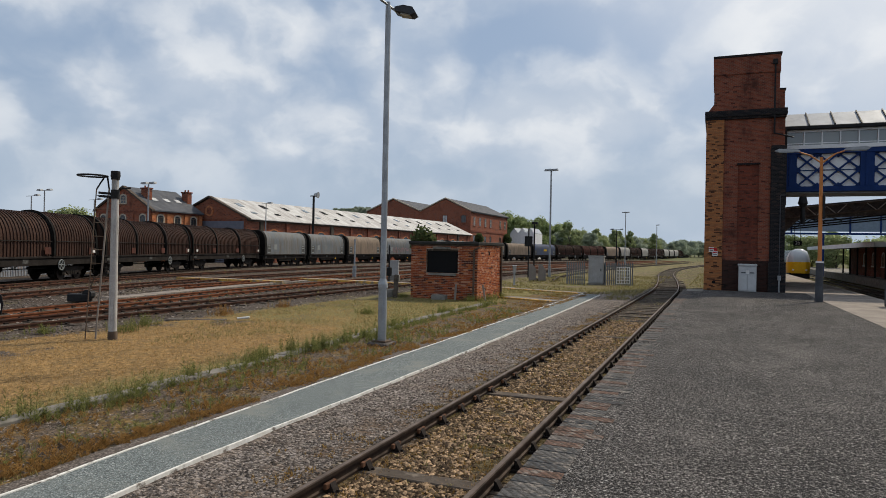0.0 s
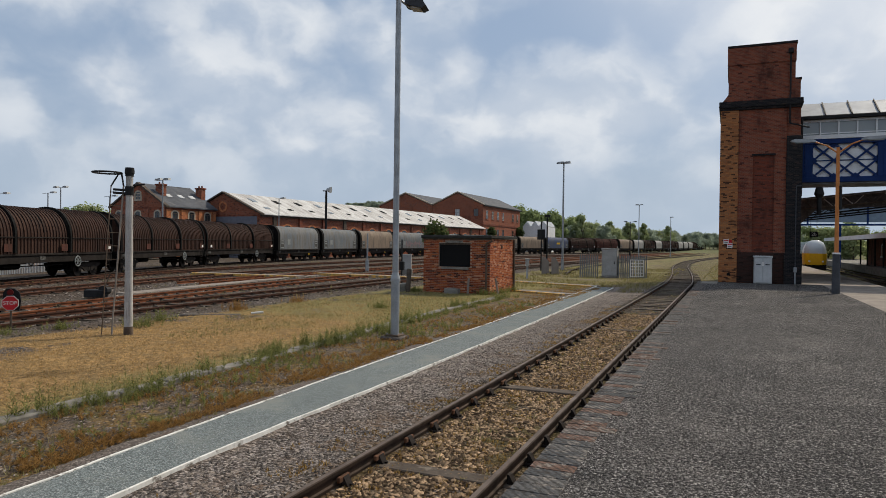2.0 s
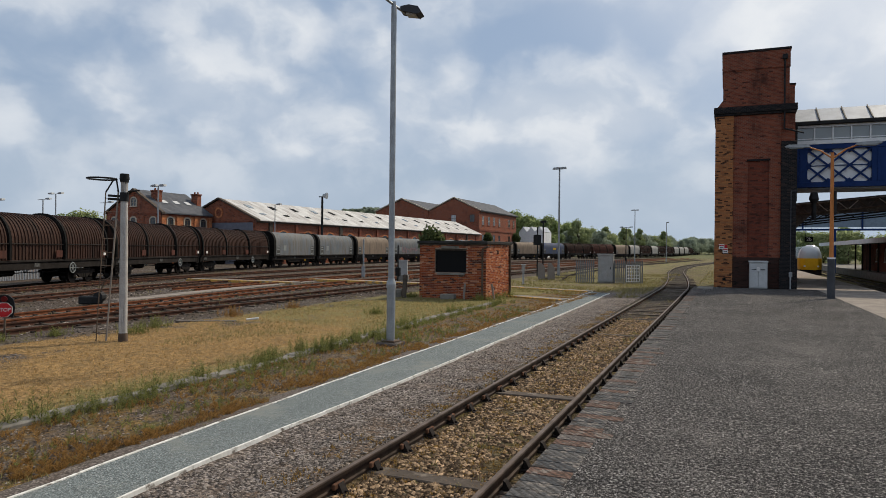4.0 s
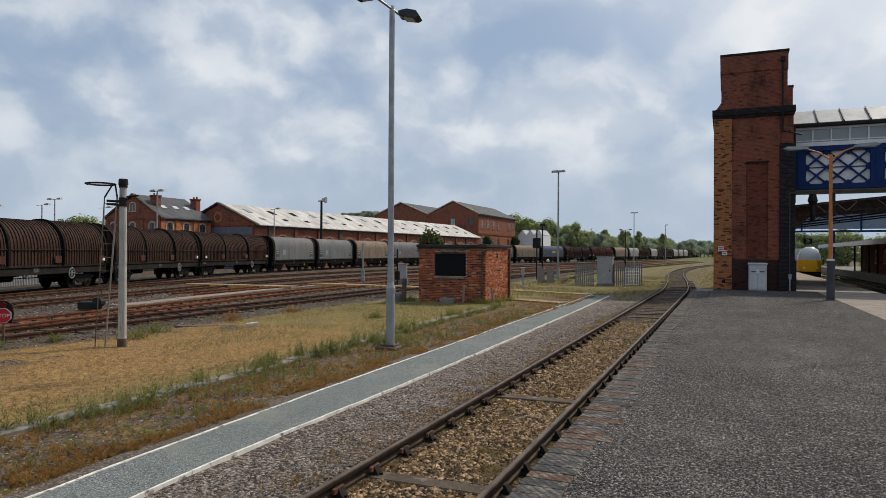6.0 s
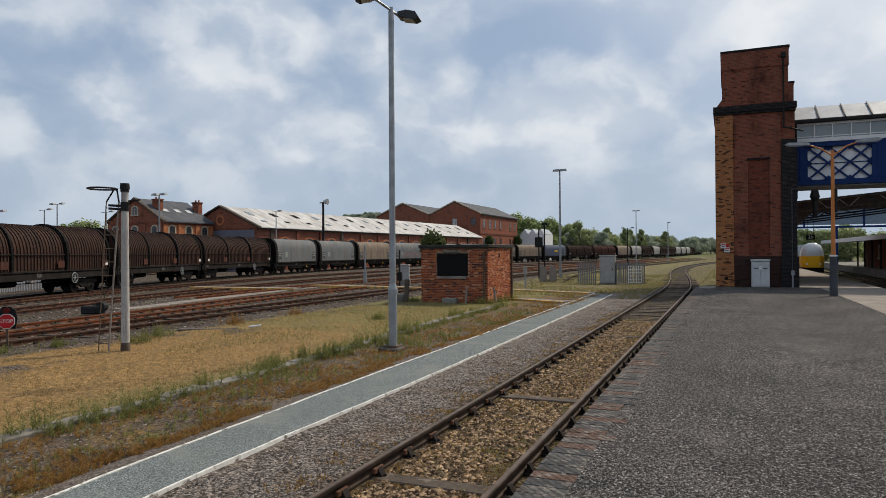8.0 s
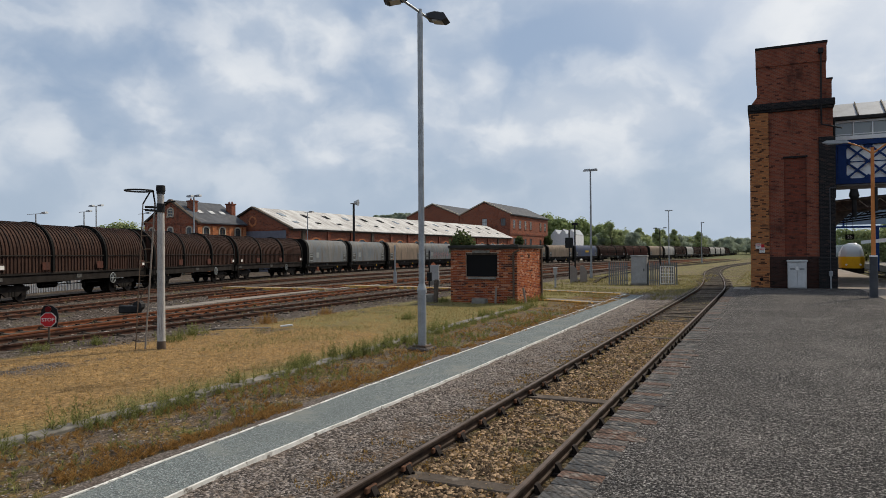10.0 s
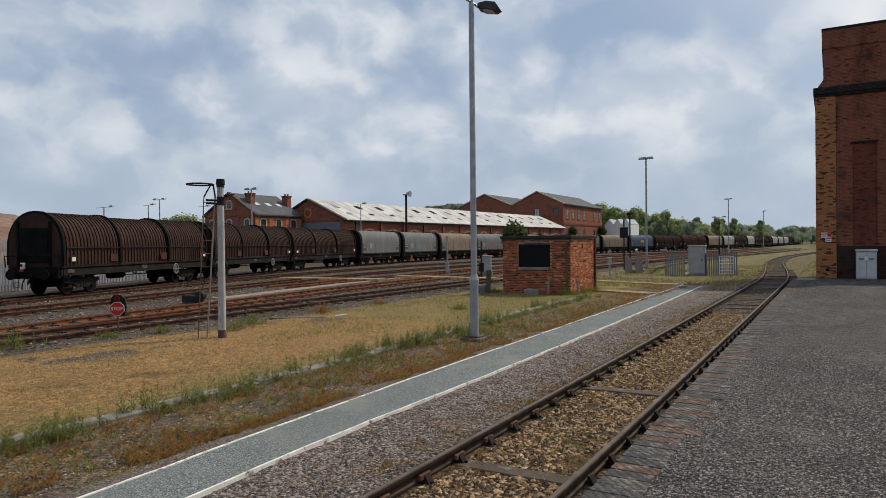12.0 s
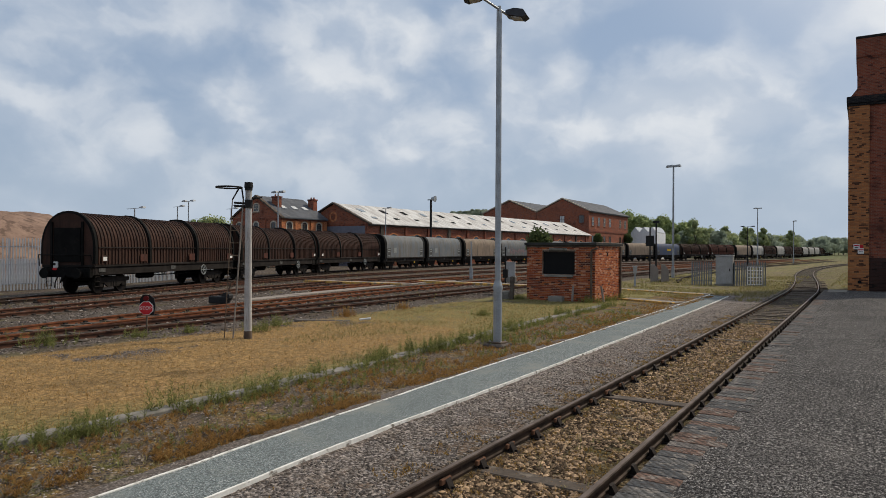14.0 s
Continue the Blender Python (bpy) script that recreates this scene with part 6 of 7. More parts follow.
def hooded_wagon(colour, label, extras=()):
    """Steel-carrying wagon with a smooth tarpaulin hood over end frames."""
    half, floor = 5.6, 1.22
    w = thing("hooded_wagon", None, label, "freight wagon", "train wagons")
    running_gear(w, half, floor)
    for x in (-3.6, 3.6):
        bogie(w, x)
    o = arch(1.47, floor + 0.02, 2.55, 4.02, 18, 0.62, 0.78)
    part("tarpaulin", shell(o, -5.15, 5.2), colour, w, "", True)
    for e in (-1, 1):
        part("end_frame", shell(arch(1.5, floor, 2.55, 4.1, 18, 0.62, 0.78), e * 5.2, e * 5.62) if e > 0 else shell(arch(1.5, floor, 2.55, 4.1, 18, 0.62, 0.78), -5.62, -5.15), WAGON_BLACK, w, "black end bulkhead")
        part("end_door", boxed(e * 5.62, e * 5.68, -0.9, 0.9, 1.5, 3.5, bevel=0.02), WAGON_BROWN, w)
    for i in range(9):
        x = -4.4 + i * 1.1
        v, f = [], []
        big = arch(1.478, floor + 0.05, 2.55, 4.028, 18, 0.62, 0.78)
        for dx in (-0.05, 0.05):
            v += [(x + dx, y, z) for y, z in big]
        f = [(q, q + 1, len(big) + q + 1, len(big) + q) for q in range(len(big) - 1)]
        raw("hoop_line", v, f, colour, w, "", True)
    for s in (-1, 1):
        part("lower_rail", boxed(-5.2, 5.2, s * 1.49 - 0.03, s * 1.49 + 0.03, floor + 0.02, floor + 0.14), WAGON_BROWN, w)
        for e in (-1, 1):
            part("stencil_panel", boxed(e * 4.55 - 0.42, e * 4.55 + 0.42, s * 1.479, s * 1.487, 1.45, 2.45), LABEL_PANEL, w, "dark panel of unreadable stencilled data")
            for z in (1.5, 1.75, 2.0, 2.25):
                part("data_bar", boxed(e * 4.55 - 0.32, e * 4.55 + 0.3, s * 1.488, s * 1.492, z, z + 0.12), PATCH_PALE if z != 1.75 else LABEL_PANEL, w)
        part("frame_web", prism(bmesh.new(), [(-2.2, floor - 0.3), (2.2, floor - 0.3), (1.5, 0.55), (-1.5, 0.55)], s * 1.2 - 0.03, s * 1.2 + 0.03), WAGON_BROWN, w)
        part("yellow_valve", tubes(((2.75, s * 1.3, 0.72), (2.75, s * 1.36, 0.72), 0.11), seg=10), YELLOW_SPOT, w, "yellow brake valve disc")
    if "patch" in extras:
        part("pale_patch", boxed(-3.3, -2.6, -1.49, -1.482, 1.9, 2.5), PATCH_PALE, w)
    for key, spray in (("pink", GRAFFITI_PINK), ("lime", GRAFFITI_LIME)):
        if key in extras:
            r2 = random.Random(8)
            bm = bmesh.new()
            for i in range(7):
                x = -2.4 + i * 0.75
                pts = [(x + r2.uniform(-0.2, 0.2), 1.5 + r2.uniform(0, 0.15)), (x + r2.uniform(0.0, 0.5), 2.5 + r2.uniform(-0.15, 0.2)), (x + r2.uniform(0.2, 0.7), 1.75 + r2.uniform(-0.2, 0.3)), (x + 0.8, 2.4 + r2.uniform(-0.3, 0.2))]
                for a, b in zip(pts, pts[1:]):
                    d = (Vector(b) - Vector(a)).normalized()
                    nrm = Vector((-d.y, d.x)) * 0.055
                    prism(bm, [tuple(Vector(a) - nrm), tuple(Vector(b) - nrm), tuple(Vector(b) + nrm), tuple(Vector(a) + nrm)], -1.492, -1.484)
            part("spray_marks", bm, spray, w, "faded spray-painted scrawl")
    if "logo" in extras:
        part("painted_mark", boxed(-0.6, 1.0, -1.492, -1.484, 2.3, 2.75), YELLOW_SPOT, w, "plain orange painted mark")
    return w


masters = {
    "B": ribbed_wagon(HOOD_BROWN, "dark brown ribbed steel coil wagon with telescopic hoods"),
    "R": ribbed_wagon(HOOD_RED, "red-brown ribbed steel coil wagon with telescopic hoods"),
    "G": hooded_wagon(HOOD_GREY, "grimy blue-grey tarpaulin wagon with black ends", ("patch",)),
    "E": hooded_wagon(HOOD_BEIGE, "dusty brown-grey tarpaulin wagon with black ends"),
    "P": hooded_wagon(HOOD_GREY, "blue-grey tarpaulin wagon with faded pink spray paint", ("pink", "patch")),
    "L": hooded_wagon(HOOD_GREY, "grey tarpaulin wagon with faded lime spray paint", ("lime",)),
    "U": hooded_wagon(HOOD_BLUE, "blue tarpaulin wagon with a plain orange mark", ("logo",)),
    "W": hooded_wagon(HOOD_PALE, "pale grey tarpaulin wagon with black ends"),
}
train_points = glide(TRAIN_LINE, 0.25)
first = min(range(len(train_points)), key=lambda i: (train_points[i][0] - Vector((-31.75, 19.3, 0))).length)


def on_train(metres):
    i = min(len(train_points) - 1, first + int(metres / 0.25))
    return train_points[i]


used, run = set(), -2.0
for kind in "BBBGGEPGLEEUBREWBWBBWWWBBW":
    half = 7.2 if kind in "BR" else 5.6
    run += half + 0.52
    a, b = on_train(run - half * 0.68)[0], on_train(run + half * 0.68)[0]
    d = (b - a).normalized()
    m = Matrix.Translation((a + b) / 2) @ Matrix.Rotation(math.atan2(d.y, d.x), 4, "Z")
    if kind in used:
        copy_thing(masters[kind], m)
    else:
        masters[kind].matrix_basis = m
        used.add(kind)
    run += half + 0.52

# tail lamp on the last wagon
q, d = on_train(-1.85)
m = Matrix.Translation(q) @ Matrix.Rotation(math.atan2(d.y, d.x), 4, "Z")
lamp = thing("tail_lamp", m, "small tail lamp with white body hung on the last wagon", "lamp")
part("body", boxed(0.0, 0.16, 0.38, 0.58, 1.3, 1.62, bevel=0.03), SIGN_WHITE, lamp)
part("lens", tubes(((-0.03, 0.48, 1.5), (0.0, 0.48, 1.5), 0.07), seg=12), BLACK_PLASTIC, lamp)
part("red_base", boxed(-0.01, 0.17, 0.37, 0.59, 1.2, 1.3), RED_SIGN, lamp)

# ---- posts, lamps and lineside things ----


def lamp_head(parent, name, at, ahead, size=0.42):
    """A shallow floodlight on a knuckle."""
    d = Vector((*ahead, 0)).normalized()
    m = Matrix.Translation(at) @ Matrix.Rotation(math.atan2(d.y, d.x), 4, "Z") @ Matrix.Rotation(radians(8), 4, "Y")
    h = part(name, prism(bmesh.new(), [(-0.1, -0.04), (size, -0.09), (size + 0.1, -0.02), (size, 0.1), (0.1, 0.12), (-0.1, 0.06)], -0.2, 0.2), DARK_GREY_PAINT, parent)
    h.matrix_basis = m
    g = part("lens", boxed(0.05, size - 0.04, -0.15, 0.15, -0.1, -0.065), LIGHT_GREY_PAINT, h)
    return h


near_lamp = thing("lamp_post", pose(-5.39, 14.47, 0), "tall galvanised steel lamp post with two floodlights", "lamp post")
part("base_block", boxed(-0.28, 0.28, -0.28, 0.28, -0.2, 0.02, bevel=0.03), MARGIN_GRIT, near_lamp)
part("base_plate", boxed(-0.19, 0.19, -0.19, 0.19, 0.02, 0.06, bevel=0.008), RUSTY_PIPE, near_lamp, "rusty base plate")
for x in (-0.14, 0.14):
    for y in (-0.14, 0.14):
        part("bolt", tubes(((x, y, 0.05), (x, y, 0.1), 0.018), seg=6), GALV, near_lamp)
part("lower_pole", tubes(((0, 0, 0.05), (0, 0, 1.35), 0.105), seg=16), GALV, near_lamp, "", True)
part("collar", tubes(((0, 0, 1.33), (0, 0, 1.42), 0.12), ((0, 0, 1.42), (0, 0, 1.56), 0.12, 0.078), seg=16), GALV, near_lamp, "", True)
part("pole", tubes(((0, 0, 1.5), (0, 0, 8.2), 0.076, 0.066), seg=16), GALV, near_lamp, "", True)
part("hatch", boxed(-0.05, 0.05, -0.115, -0.1, 0.5, 1.05, bevel=0.005), GALV, near_lamp)
part("cross_arm", tubes(((-0.12, -0.75, 8.32), (0.08, 0.5, 8.16), 0.03), ((0, 0, 8.1), (0, 0, 8.3), 0.05), seg=8), GALV, near_lamp)
lamp_head(near_lamp, "floodlight", (-0.1, -0.72, 8.36), (-0.92, -0.39), 0.34)
lamp_head(near_lamp, "floodlight", (0.1, 0.45, 8.2), (0.92, 0.2), 0.34)

old_post = thing("water_post", pose(-11.54, 12.05, 0), "weathered grey iron post with a black cap and dark foot", "post")
part("shaft", tubes(((0, 0, 0.1), (0, 0, 3.85), 0.098, 0.083), seg=16), POST_GREY, old_post, "", True)
part("foot", tubes(((0, 0, -0.1), (0, 0, 0.14), 0.115, 0.108), seg=16), RUSTY_PIPE, old_post, "dark weathered foot", True)
part("cap", tubes(((0, 0, 3.85), (0, 0, 3.92), 0.1), ((0, 0, 3.92), (0, 0, 4.06), 0.115, 0.105), seg=16), BLACK_IRON, old_post, "black iron cap", True)
part("bracket", tubes(((0, 0, 3.5), (-0.32, -0.2, 3.52), 0.03), ((0, 0, 3.42), (-0.32, -0.2, 3.44), 0.03), ((0.0, 0.0, 3.62), (0.3, 0.19, 3.66), 0.02), seg=6), BLACK_IRON, old_post)
part("band", tubes(((0, 0, 3.38), (0, 0, 3.6), 0.1), seg=16), BLACK_IRON, old_post)

ladder = thing("access_ladder", None, "thin rusty iron ladder with a safety hoop beside the post", "ladder")
feet, heads = ((-12.07, 11.72), (-11.87, 11.84)), ((-11.9, 11.82), (-11.66, 11.98))
for (a, b) in zip(feet, heads):
    pale_one = a[0] > -12
    part("stile", tubes(((*a, -0.1), (*b, 3.62), 0.022 if pale_one else 0.014), seg=6), CONCRETE_PALE if pale_one else RUSTY_PIPE, ladder, "pale weathered stile" if pale_one else "")
for i in range(11):
    f = (i + 0.7) / 11.2
    pts = [Vector((*a, -0.1)).lerp(Vector((*b, 3.62)), f) for a, b in zip(feet, heads)]
    part("rung", tubes((pts[0], pts[1], 0.009), seg=6), RUSTY_PIPE, ladder)
bm = bmesh.new()
for i in range(20):
    a0, a1 = 2 * math.pi * i / 20, 2 * math.pi * (i + 1) / 20
    tube(bm, (-11.92 + 0.33 * math.cos(a0), 11.72 + 0.33 * math.sin(a0), 3.92), (-11.92 + 0.33 * math.cos(a1), 11.72 + 0.33 * math.sin(a1), 3.92), 0.022, seg=6)
tube(bm, (-11.66, 11.98, 3.6), (-11.64, 11.9, 3.92), 0.02, seg=6)
tube(bm, (-11.9, 11.82, 3.6), (-11.85, 12.0, 3.92), 0.02, seg=6)
part("hoop", bm, BLACK_IRON, ladder, "black iron safety hoop")

stop = thing("stop_board", pose(-15.05, 11.45, 0.16, 0, 0, 40), "red octagonal stop board with a lamp on top, between the rails", "sign")
part("post", boxed(-0.022, 0.022, 0.03, 0.07, -0.35, 0.5), RUSTY_PIPE, stop)
part("backing", prism(bmesh.new(), [(-0.12, 0.24), (0.2, 0.24), (0.24, 0.5), (0.2, 0.72), (0.08, 0.82), (-0.1, 0.82), (-0.17, 0.7), (-0.19, 0.5)], 0.0, 0.05), BLACK_PLASTIC, stop)
part("octagon", prism(bmesh.new(), [(0.205 * math.cos(radians(22.5 + 45 * i)), 0.44 + 0.205 * math.sin(radians(22.5 + 45 * i))) for i in range(8)], -0.03, 0.0), SIGN_WHITE, stop, "white edge of the board")
part("red_face", prism(bmesh.new(), [(0.19 * math.cos(radians(22.5 + 45 * i)), 0.44 + 0.19 * math.sin(radians(22.5 + 45 * i))) for i in range(8)], -0.036, -0.03), RED_SIGN, stop, "red enamel face")
part("lamp", tubes(((0, -0.04, 0.72), (0, 0.06, 0.72), 0.075), seg=14), ORANGE_LENS, stop, "dark red lamp")


def words(text, parent, at, size, material):
    cu = bpy.data.curves.new("word", "FONT")
    cu.body, cu.size, cu.align_x, cu.align_y, cu.extrude = text, size, "CENTER", "CENTER", 0.002
    cu.materials.append(material)
    ob = new("word", cu)
    ob.parent = parent
    ob.matrix_basis = Matrix.Translation(at) @ Matrix.Rotation(radians(90), 4, "X")
    return ob


words("STOP", stop, (0, -0.039, 0.44), 0.13, SIGN_WHITE)

orange_lamp = thing("platform_lamp", pose(6.99, 38.4, 0), "orange painted lamp post with grey foot and two long lanterns", "lamp post")
part("sleeve", tubes(((0, 0, 0), (0, 0, 2.0), 0.19, 0.17), seg=14), DARK_GREY_PAINT, orange_lamp, "dark grey lower sleeve", True)
part("sleeve_band", tubes(((0, 0, 1.98), (0, 0, 2.06), 0.18), seg=14), WHITE_PAINT, orange_lamp, "white band")
part("pole", tubes(((0, 0, 2.0), (0, 0, 7.32), 0.10, 0.075), seg=14), ORANGE_PAINT, orange_lamp, "", True)
part("bracket", tubes(((0, 0, 7.02), (0.6, 0, 7.47), 0.04), ((0.6, 0, 7.47), (1.15, 0, 7.67), 0.035), ((0, 0, 7.02), (-0.5, 0, 7.42), 0.04), ((-0.5, 0, 7.42), (-1.0, 0, 7.62), 0.035), seg=8), ORANGE_PAINT, orange_lamp)
for s in (-1, 1):
    lan = part("lantern", prism(bmesh.new(), [(s * 1.0, 7.62), (s * 2.05, 7.66), (s * 2.14, 7.72), (s * 1.95, 7.80), (s * 1.15, 7.77), (s * 1.0, 7.70)], -0.13, 0.13), GALV, orange_lamp, "grey street lantern")
    part("lens", boxed(min(s * 1.25, s * 1.95), max(s * 1.25, s * 1.95), -0.10, 0.10, 7.585, 7.665, bevel=0.02), PANE_GREY, lan)
part("cable_box", boxed(0.08, 0.2, -0.08, 0.08, 4.2, 5.4, bevel=0.02), BLACK_IRON, orange_lamp)


def yard_lamp(x, y, h, label, heads=2, thick=0.09, material=GALV, arm=0.55):
    p = thing("yard_lamp", pose(x, y, -0.1), label, "lamp post", "yard lamps")
    part("pole", tubes(((0, 0, 0), (0, 0, h), thick, thick * 0.7), seg=10), material, p, "", True)
    part("foot", tubes(((0, 0, -0.1), (0, 0, 1.0), thick * 1.4), seg=10), material, p)
    part("cross_bar", tubes(((-arm, 0, h), (arm, 0, h + 0.05), 0.03), seg=6), material, p)
    for s in ((-1, 1) if heads == 2 else (1,)):
        part("lamp_head", prism(bmesh.new(), [(s * arm - 0.35, h), (s * arm + 0.35, h + 0.02), (s * arm + 0.3, h + 0.2), (s * arm - 0.25, h + 0.16)], -0.18, 0.18), BLACK_IRON if material is BLACK_IRON else GALV, p)
    return p


yard_lamp(-12.2, 61.4, 9.9, "slim grey yard lamp post with paired heads", 2, 0.10, GALV, 0.3)
yard_lamp(-13.6, 129, 9.9, "distant grey yard lamp post", 2, 0.10, GALV, 0.35)
yard_lamp(-9.6, 150, 8.4, "distant grey yard lamp post with one head", 1, 0.10, GALV, 0.2)
yard_lamp(-15.85, 134, 6.9, "short black yard lamp post with twin floodlights", 2, 0.12, BLACK_IRON, 0.9)
yard_lamp(-46.87, 47.15, 7.95, "grey street lamp beside the brick office", 2, 0.09, GALV, 0.5)
yard_lamp(-69.8, 54.0, 8.3, "grey car park lamp with two heads", 2, 0.09, GALV, 0.8)
yard_lamp(-70.6, 53.0, 7.6, "grey car park lamp with one arm", 1, 0.09, GALV, 0.9)
yard_lamp(-66.6, 58.0, 7.5, "grey car park lamp beside the office", 1, 0.09, GALV, 0.9)
yard_lamp(-64.92, 43.48, 6.7, "grey car park lamp near the earth heap", 1, 0.09, GALV, 1.4)
yard_lamp(-52.2, 71.8, 7.9, "grey lamp column beside the goods shed", 1, 0.08, GALV, 0.6)
flood = thing("floodlight_mast", pose(-54.9, 87.0, -0.1), "dark iron mast with a round floodlight beside the shed", "lamp post")
part("mast", tubes(((0, 0, 0), (0, 0, 10.2), 0.22, 0.16), seg=12), BLACK_IRON, flood)
part("floodlight", tubes(((0.1, 0, 10.35), (0.75, 0.1, 10.3), 0.2, 0.5), seg=14), GALV, flood)
part("yoke", boxed(-0.6, 0.3, -0.06, 0.06, 10.1, 10.25), BLACK_IRON, flood)

# signs and boxes about the yard
for x, y, h, lab in ((-13.2, 57.5, 4.4, "speed board"), (-12.3, 56.0, 4.9, "slim marker post")):
    p = thing("marker_post", pose(x, y, -0.1), "thin dark post with a small black board in the yard", "post", "marker posts")
    part("pole", tubes(((0, 0, 0), (0, 0, h), 0.06), seg=8), BLACK_IRON, p)
    part("board", boxed(-0.35, 0.35, -0.06, -0.02, h - 1.6, h - 0.7) if lab == "speed board" else boxed(-0.25, 0.25, -0.06, 0.06, h - 0.2, h), BLACK_IRON, p)
grey_post = thing("grey_post", pose(-25.2, 47.8, -0.1), "pale grey steel post with a thick foot in the yard", "post")
part("foot", tubes(((0, 0, 0), (0, 0, 0.9), 0.16), seg=10), GALV, grey_post)
part("pole", tubes(((0, 0, 0.8), (0, 0, 3.1), 0.07), seg=8), GALV, grey_post)
for x, y, w, h, lab in ((-20.6, 45.8, 0.7, 1.45, "grey steel relay box on a plinth beside the tracks"), (-10.45, 43.6, 0.22, 1.35, "grey meter box on a post")):
    p = thing("relay_box", pose(x, y, -0.1, 0, 0, 20), lab, "box", "lineside boxes")
    part("plinth", boxed(-w * 0.6, w * 0.6, -0.3, 0.3, -0.1, 0.35 if w > 0.4 else 0.1, bevel=0.02), CONCRETE, p)
    part("body", boxed(-w / 2, w / 2, -0.22, 0.22, 0.35 if w > 0.4 else 0.9, h, bevel=0.02), CABINET_GREY, p)
    if w < 0.4:
        part("post", boxed(-0.06, 0.06, -0.06, 0.06, 0.0, 0.95), GALV, p)
    part("lid", boxed(-w / 2 - 0.04, w / 2 + 0.04, -0.26, 0.26, h, h + 0.06, bevel=0.015), CABINET_GREY, p)
sig = thing("shunt_signal", pose(-18.6, 41.0, -0.1), "small black ground signal beside the hut", "signal")
part("post", tubes(((0, 0, 0), (0, 0, 2.6), 0.05), seg=8), BLACK_IRON, sig)
part("head", boxed(-0.16, 0.16, -0.12, 0.12, 0.5, 1.1, bevel=0.03), BLACK_PLASTIC, sig)
post = tagged(part("timber_post", boxed(-0.09, 0.09, -0.09, 0.09, -0.3, 1.05, bevel=0.015), TIMBER), "grey weathered timber post beside the hut", "post")
post.matrix_basis = pose(-12.0, 28.6, 0, 2, 3, 12)
cab2 = tagged(part("cable_pit", boxed(-0.35, 0.35, -0.3, 0.3, -0.1, 0.42, bevel=0.03), CONCRETE), "small grey concrete box by the timber post", "box")
cab2.matrix_basis = pose(-12.6, 28.9, -0.1, 0, 0, 15)
for k in range(2):
    w = thing("warning_board", pose(-11.55 + k * 0.75, 52.6 + 0.2 * k, -0.1, 0, 0, 20), "pale slanted concrete marker board in the yard grass", "marker", "marker boards")
    part("slab", prism(bmesh.new(), [(-0.28, 0), (0.28, 0), (0.28, 1.0), (0.0, 1.35), (-0.28, 1.35)] if k == 0 else [(-0.28, 0), (0.28, 0), (0.28, 0.9), (0.0, 1.35), (-0.28, 1.35)], -0.12, 0.12), CONCRETE_PALE, w)
pipe = thing("point_lever", pose(-21.6, 19.5, -0.1, 0, 0, 20), "black hand point lever box with a rusty lever", "lever")
part("box", boxed(-0.55, 0.3, -0.2, 0.2, 0.0, 0.32, bevel=0.04), BLACK_IRON, pipe)
part("weight", tubes(((0.25, -0.15, 0.3), (0.25, 0.15, 0.3), 0.2), seg=10), BLACK_IRON, pipe)
part("lever", tubes(((0.2, 0, 0.25), (0.45, 0, 0.95), 0.025), ((0.45, 0, 0.95), (0.75, 0, 1.15), 0.02), seg=6), RUSTY_PIPE, pipe)
litter = tagged(part("scrap_board", boxed(-0.9, 0.9, -0.14, 0.14, -0.05, 0.02, bevel=0.01), BOARD_TIMBER), "loose weathered board lying in the grass", "board")
litter.matrix_basis = pose(-12.9, 16.4, -0.05, 0, 0, 28)
scrap = tagged(part("scrap_pipe", tubes(((0, 0, 0.03), (0.32, 0.2, 0.07), 0.035), seg=8), SIGN_WHITE), "short white plastic pipe lying in the grass", "pipe")
scrap.matrix_basis = pose(-11.9, 17.1, -0.05)
for x, y, lean in ((-9.05, 28.85, 4), (-7.75, 29.4, -10)):
    st = tagged(part("marker_stake", boxed(-0.045, 0.045, -0.03, 0.03, -0.1, 0.75, bevel=0.01), CONCRETE_PALE), "pale leaning stake against the hut", "stake", "hut stakes")
    st.matrix_basis = pose(x, y, -0.05, 0, lean, 0)

# relay cabinet with palisade fences
relay = thing("relay_cabinet", pose(-6.05, 50.0, -0.1), "tall grey steel relay cabinet in a palisade fence", "cabinet")
part("plinth", boxed(-0.62, 0.62, -0.1, 0.75, -0.1, 0.1, bevel=0.02), CONCRETE, relay)
part("body", boxed(-0.55, 0.55, -0.05, 0.65, 0.1, 2.05, bevel=0.02), CABINET_GREY, relay)
part("lid", boxed(-0.6, 0.6, -0.1, 0.7, 2.05, 2.14, bevel=0.02), CABINET_GREY, relay)
dr = part("door", boxed(-0.5, 0.5, -0.085, -0.05, 0.16, 2.0, bevel=0.01), CABINET_GREY, relay)
part("handle", boxed(0.34, 0.4, -0.12, -0.085, 1.0, 1.2, bevel=0.01), BLACK_IRON, dr)


def pale(h, w=0.09):
    bm = bmesh.new()
    prism(bm, [(-w / 2, 0), (w / 2, 0), (w / 2, h - 0.12), (0, h), (-w / 2, h - 0.12)], -0.02, 0.0)
    prism(bm, [(-0.012, 0), (0.012, 0), (0.012, h - 0.1), (-0.012, h - 0.1)], 0.0, 0.03)
    return bm


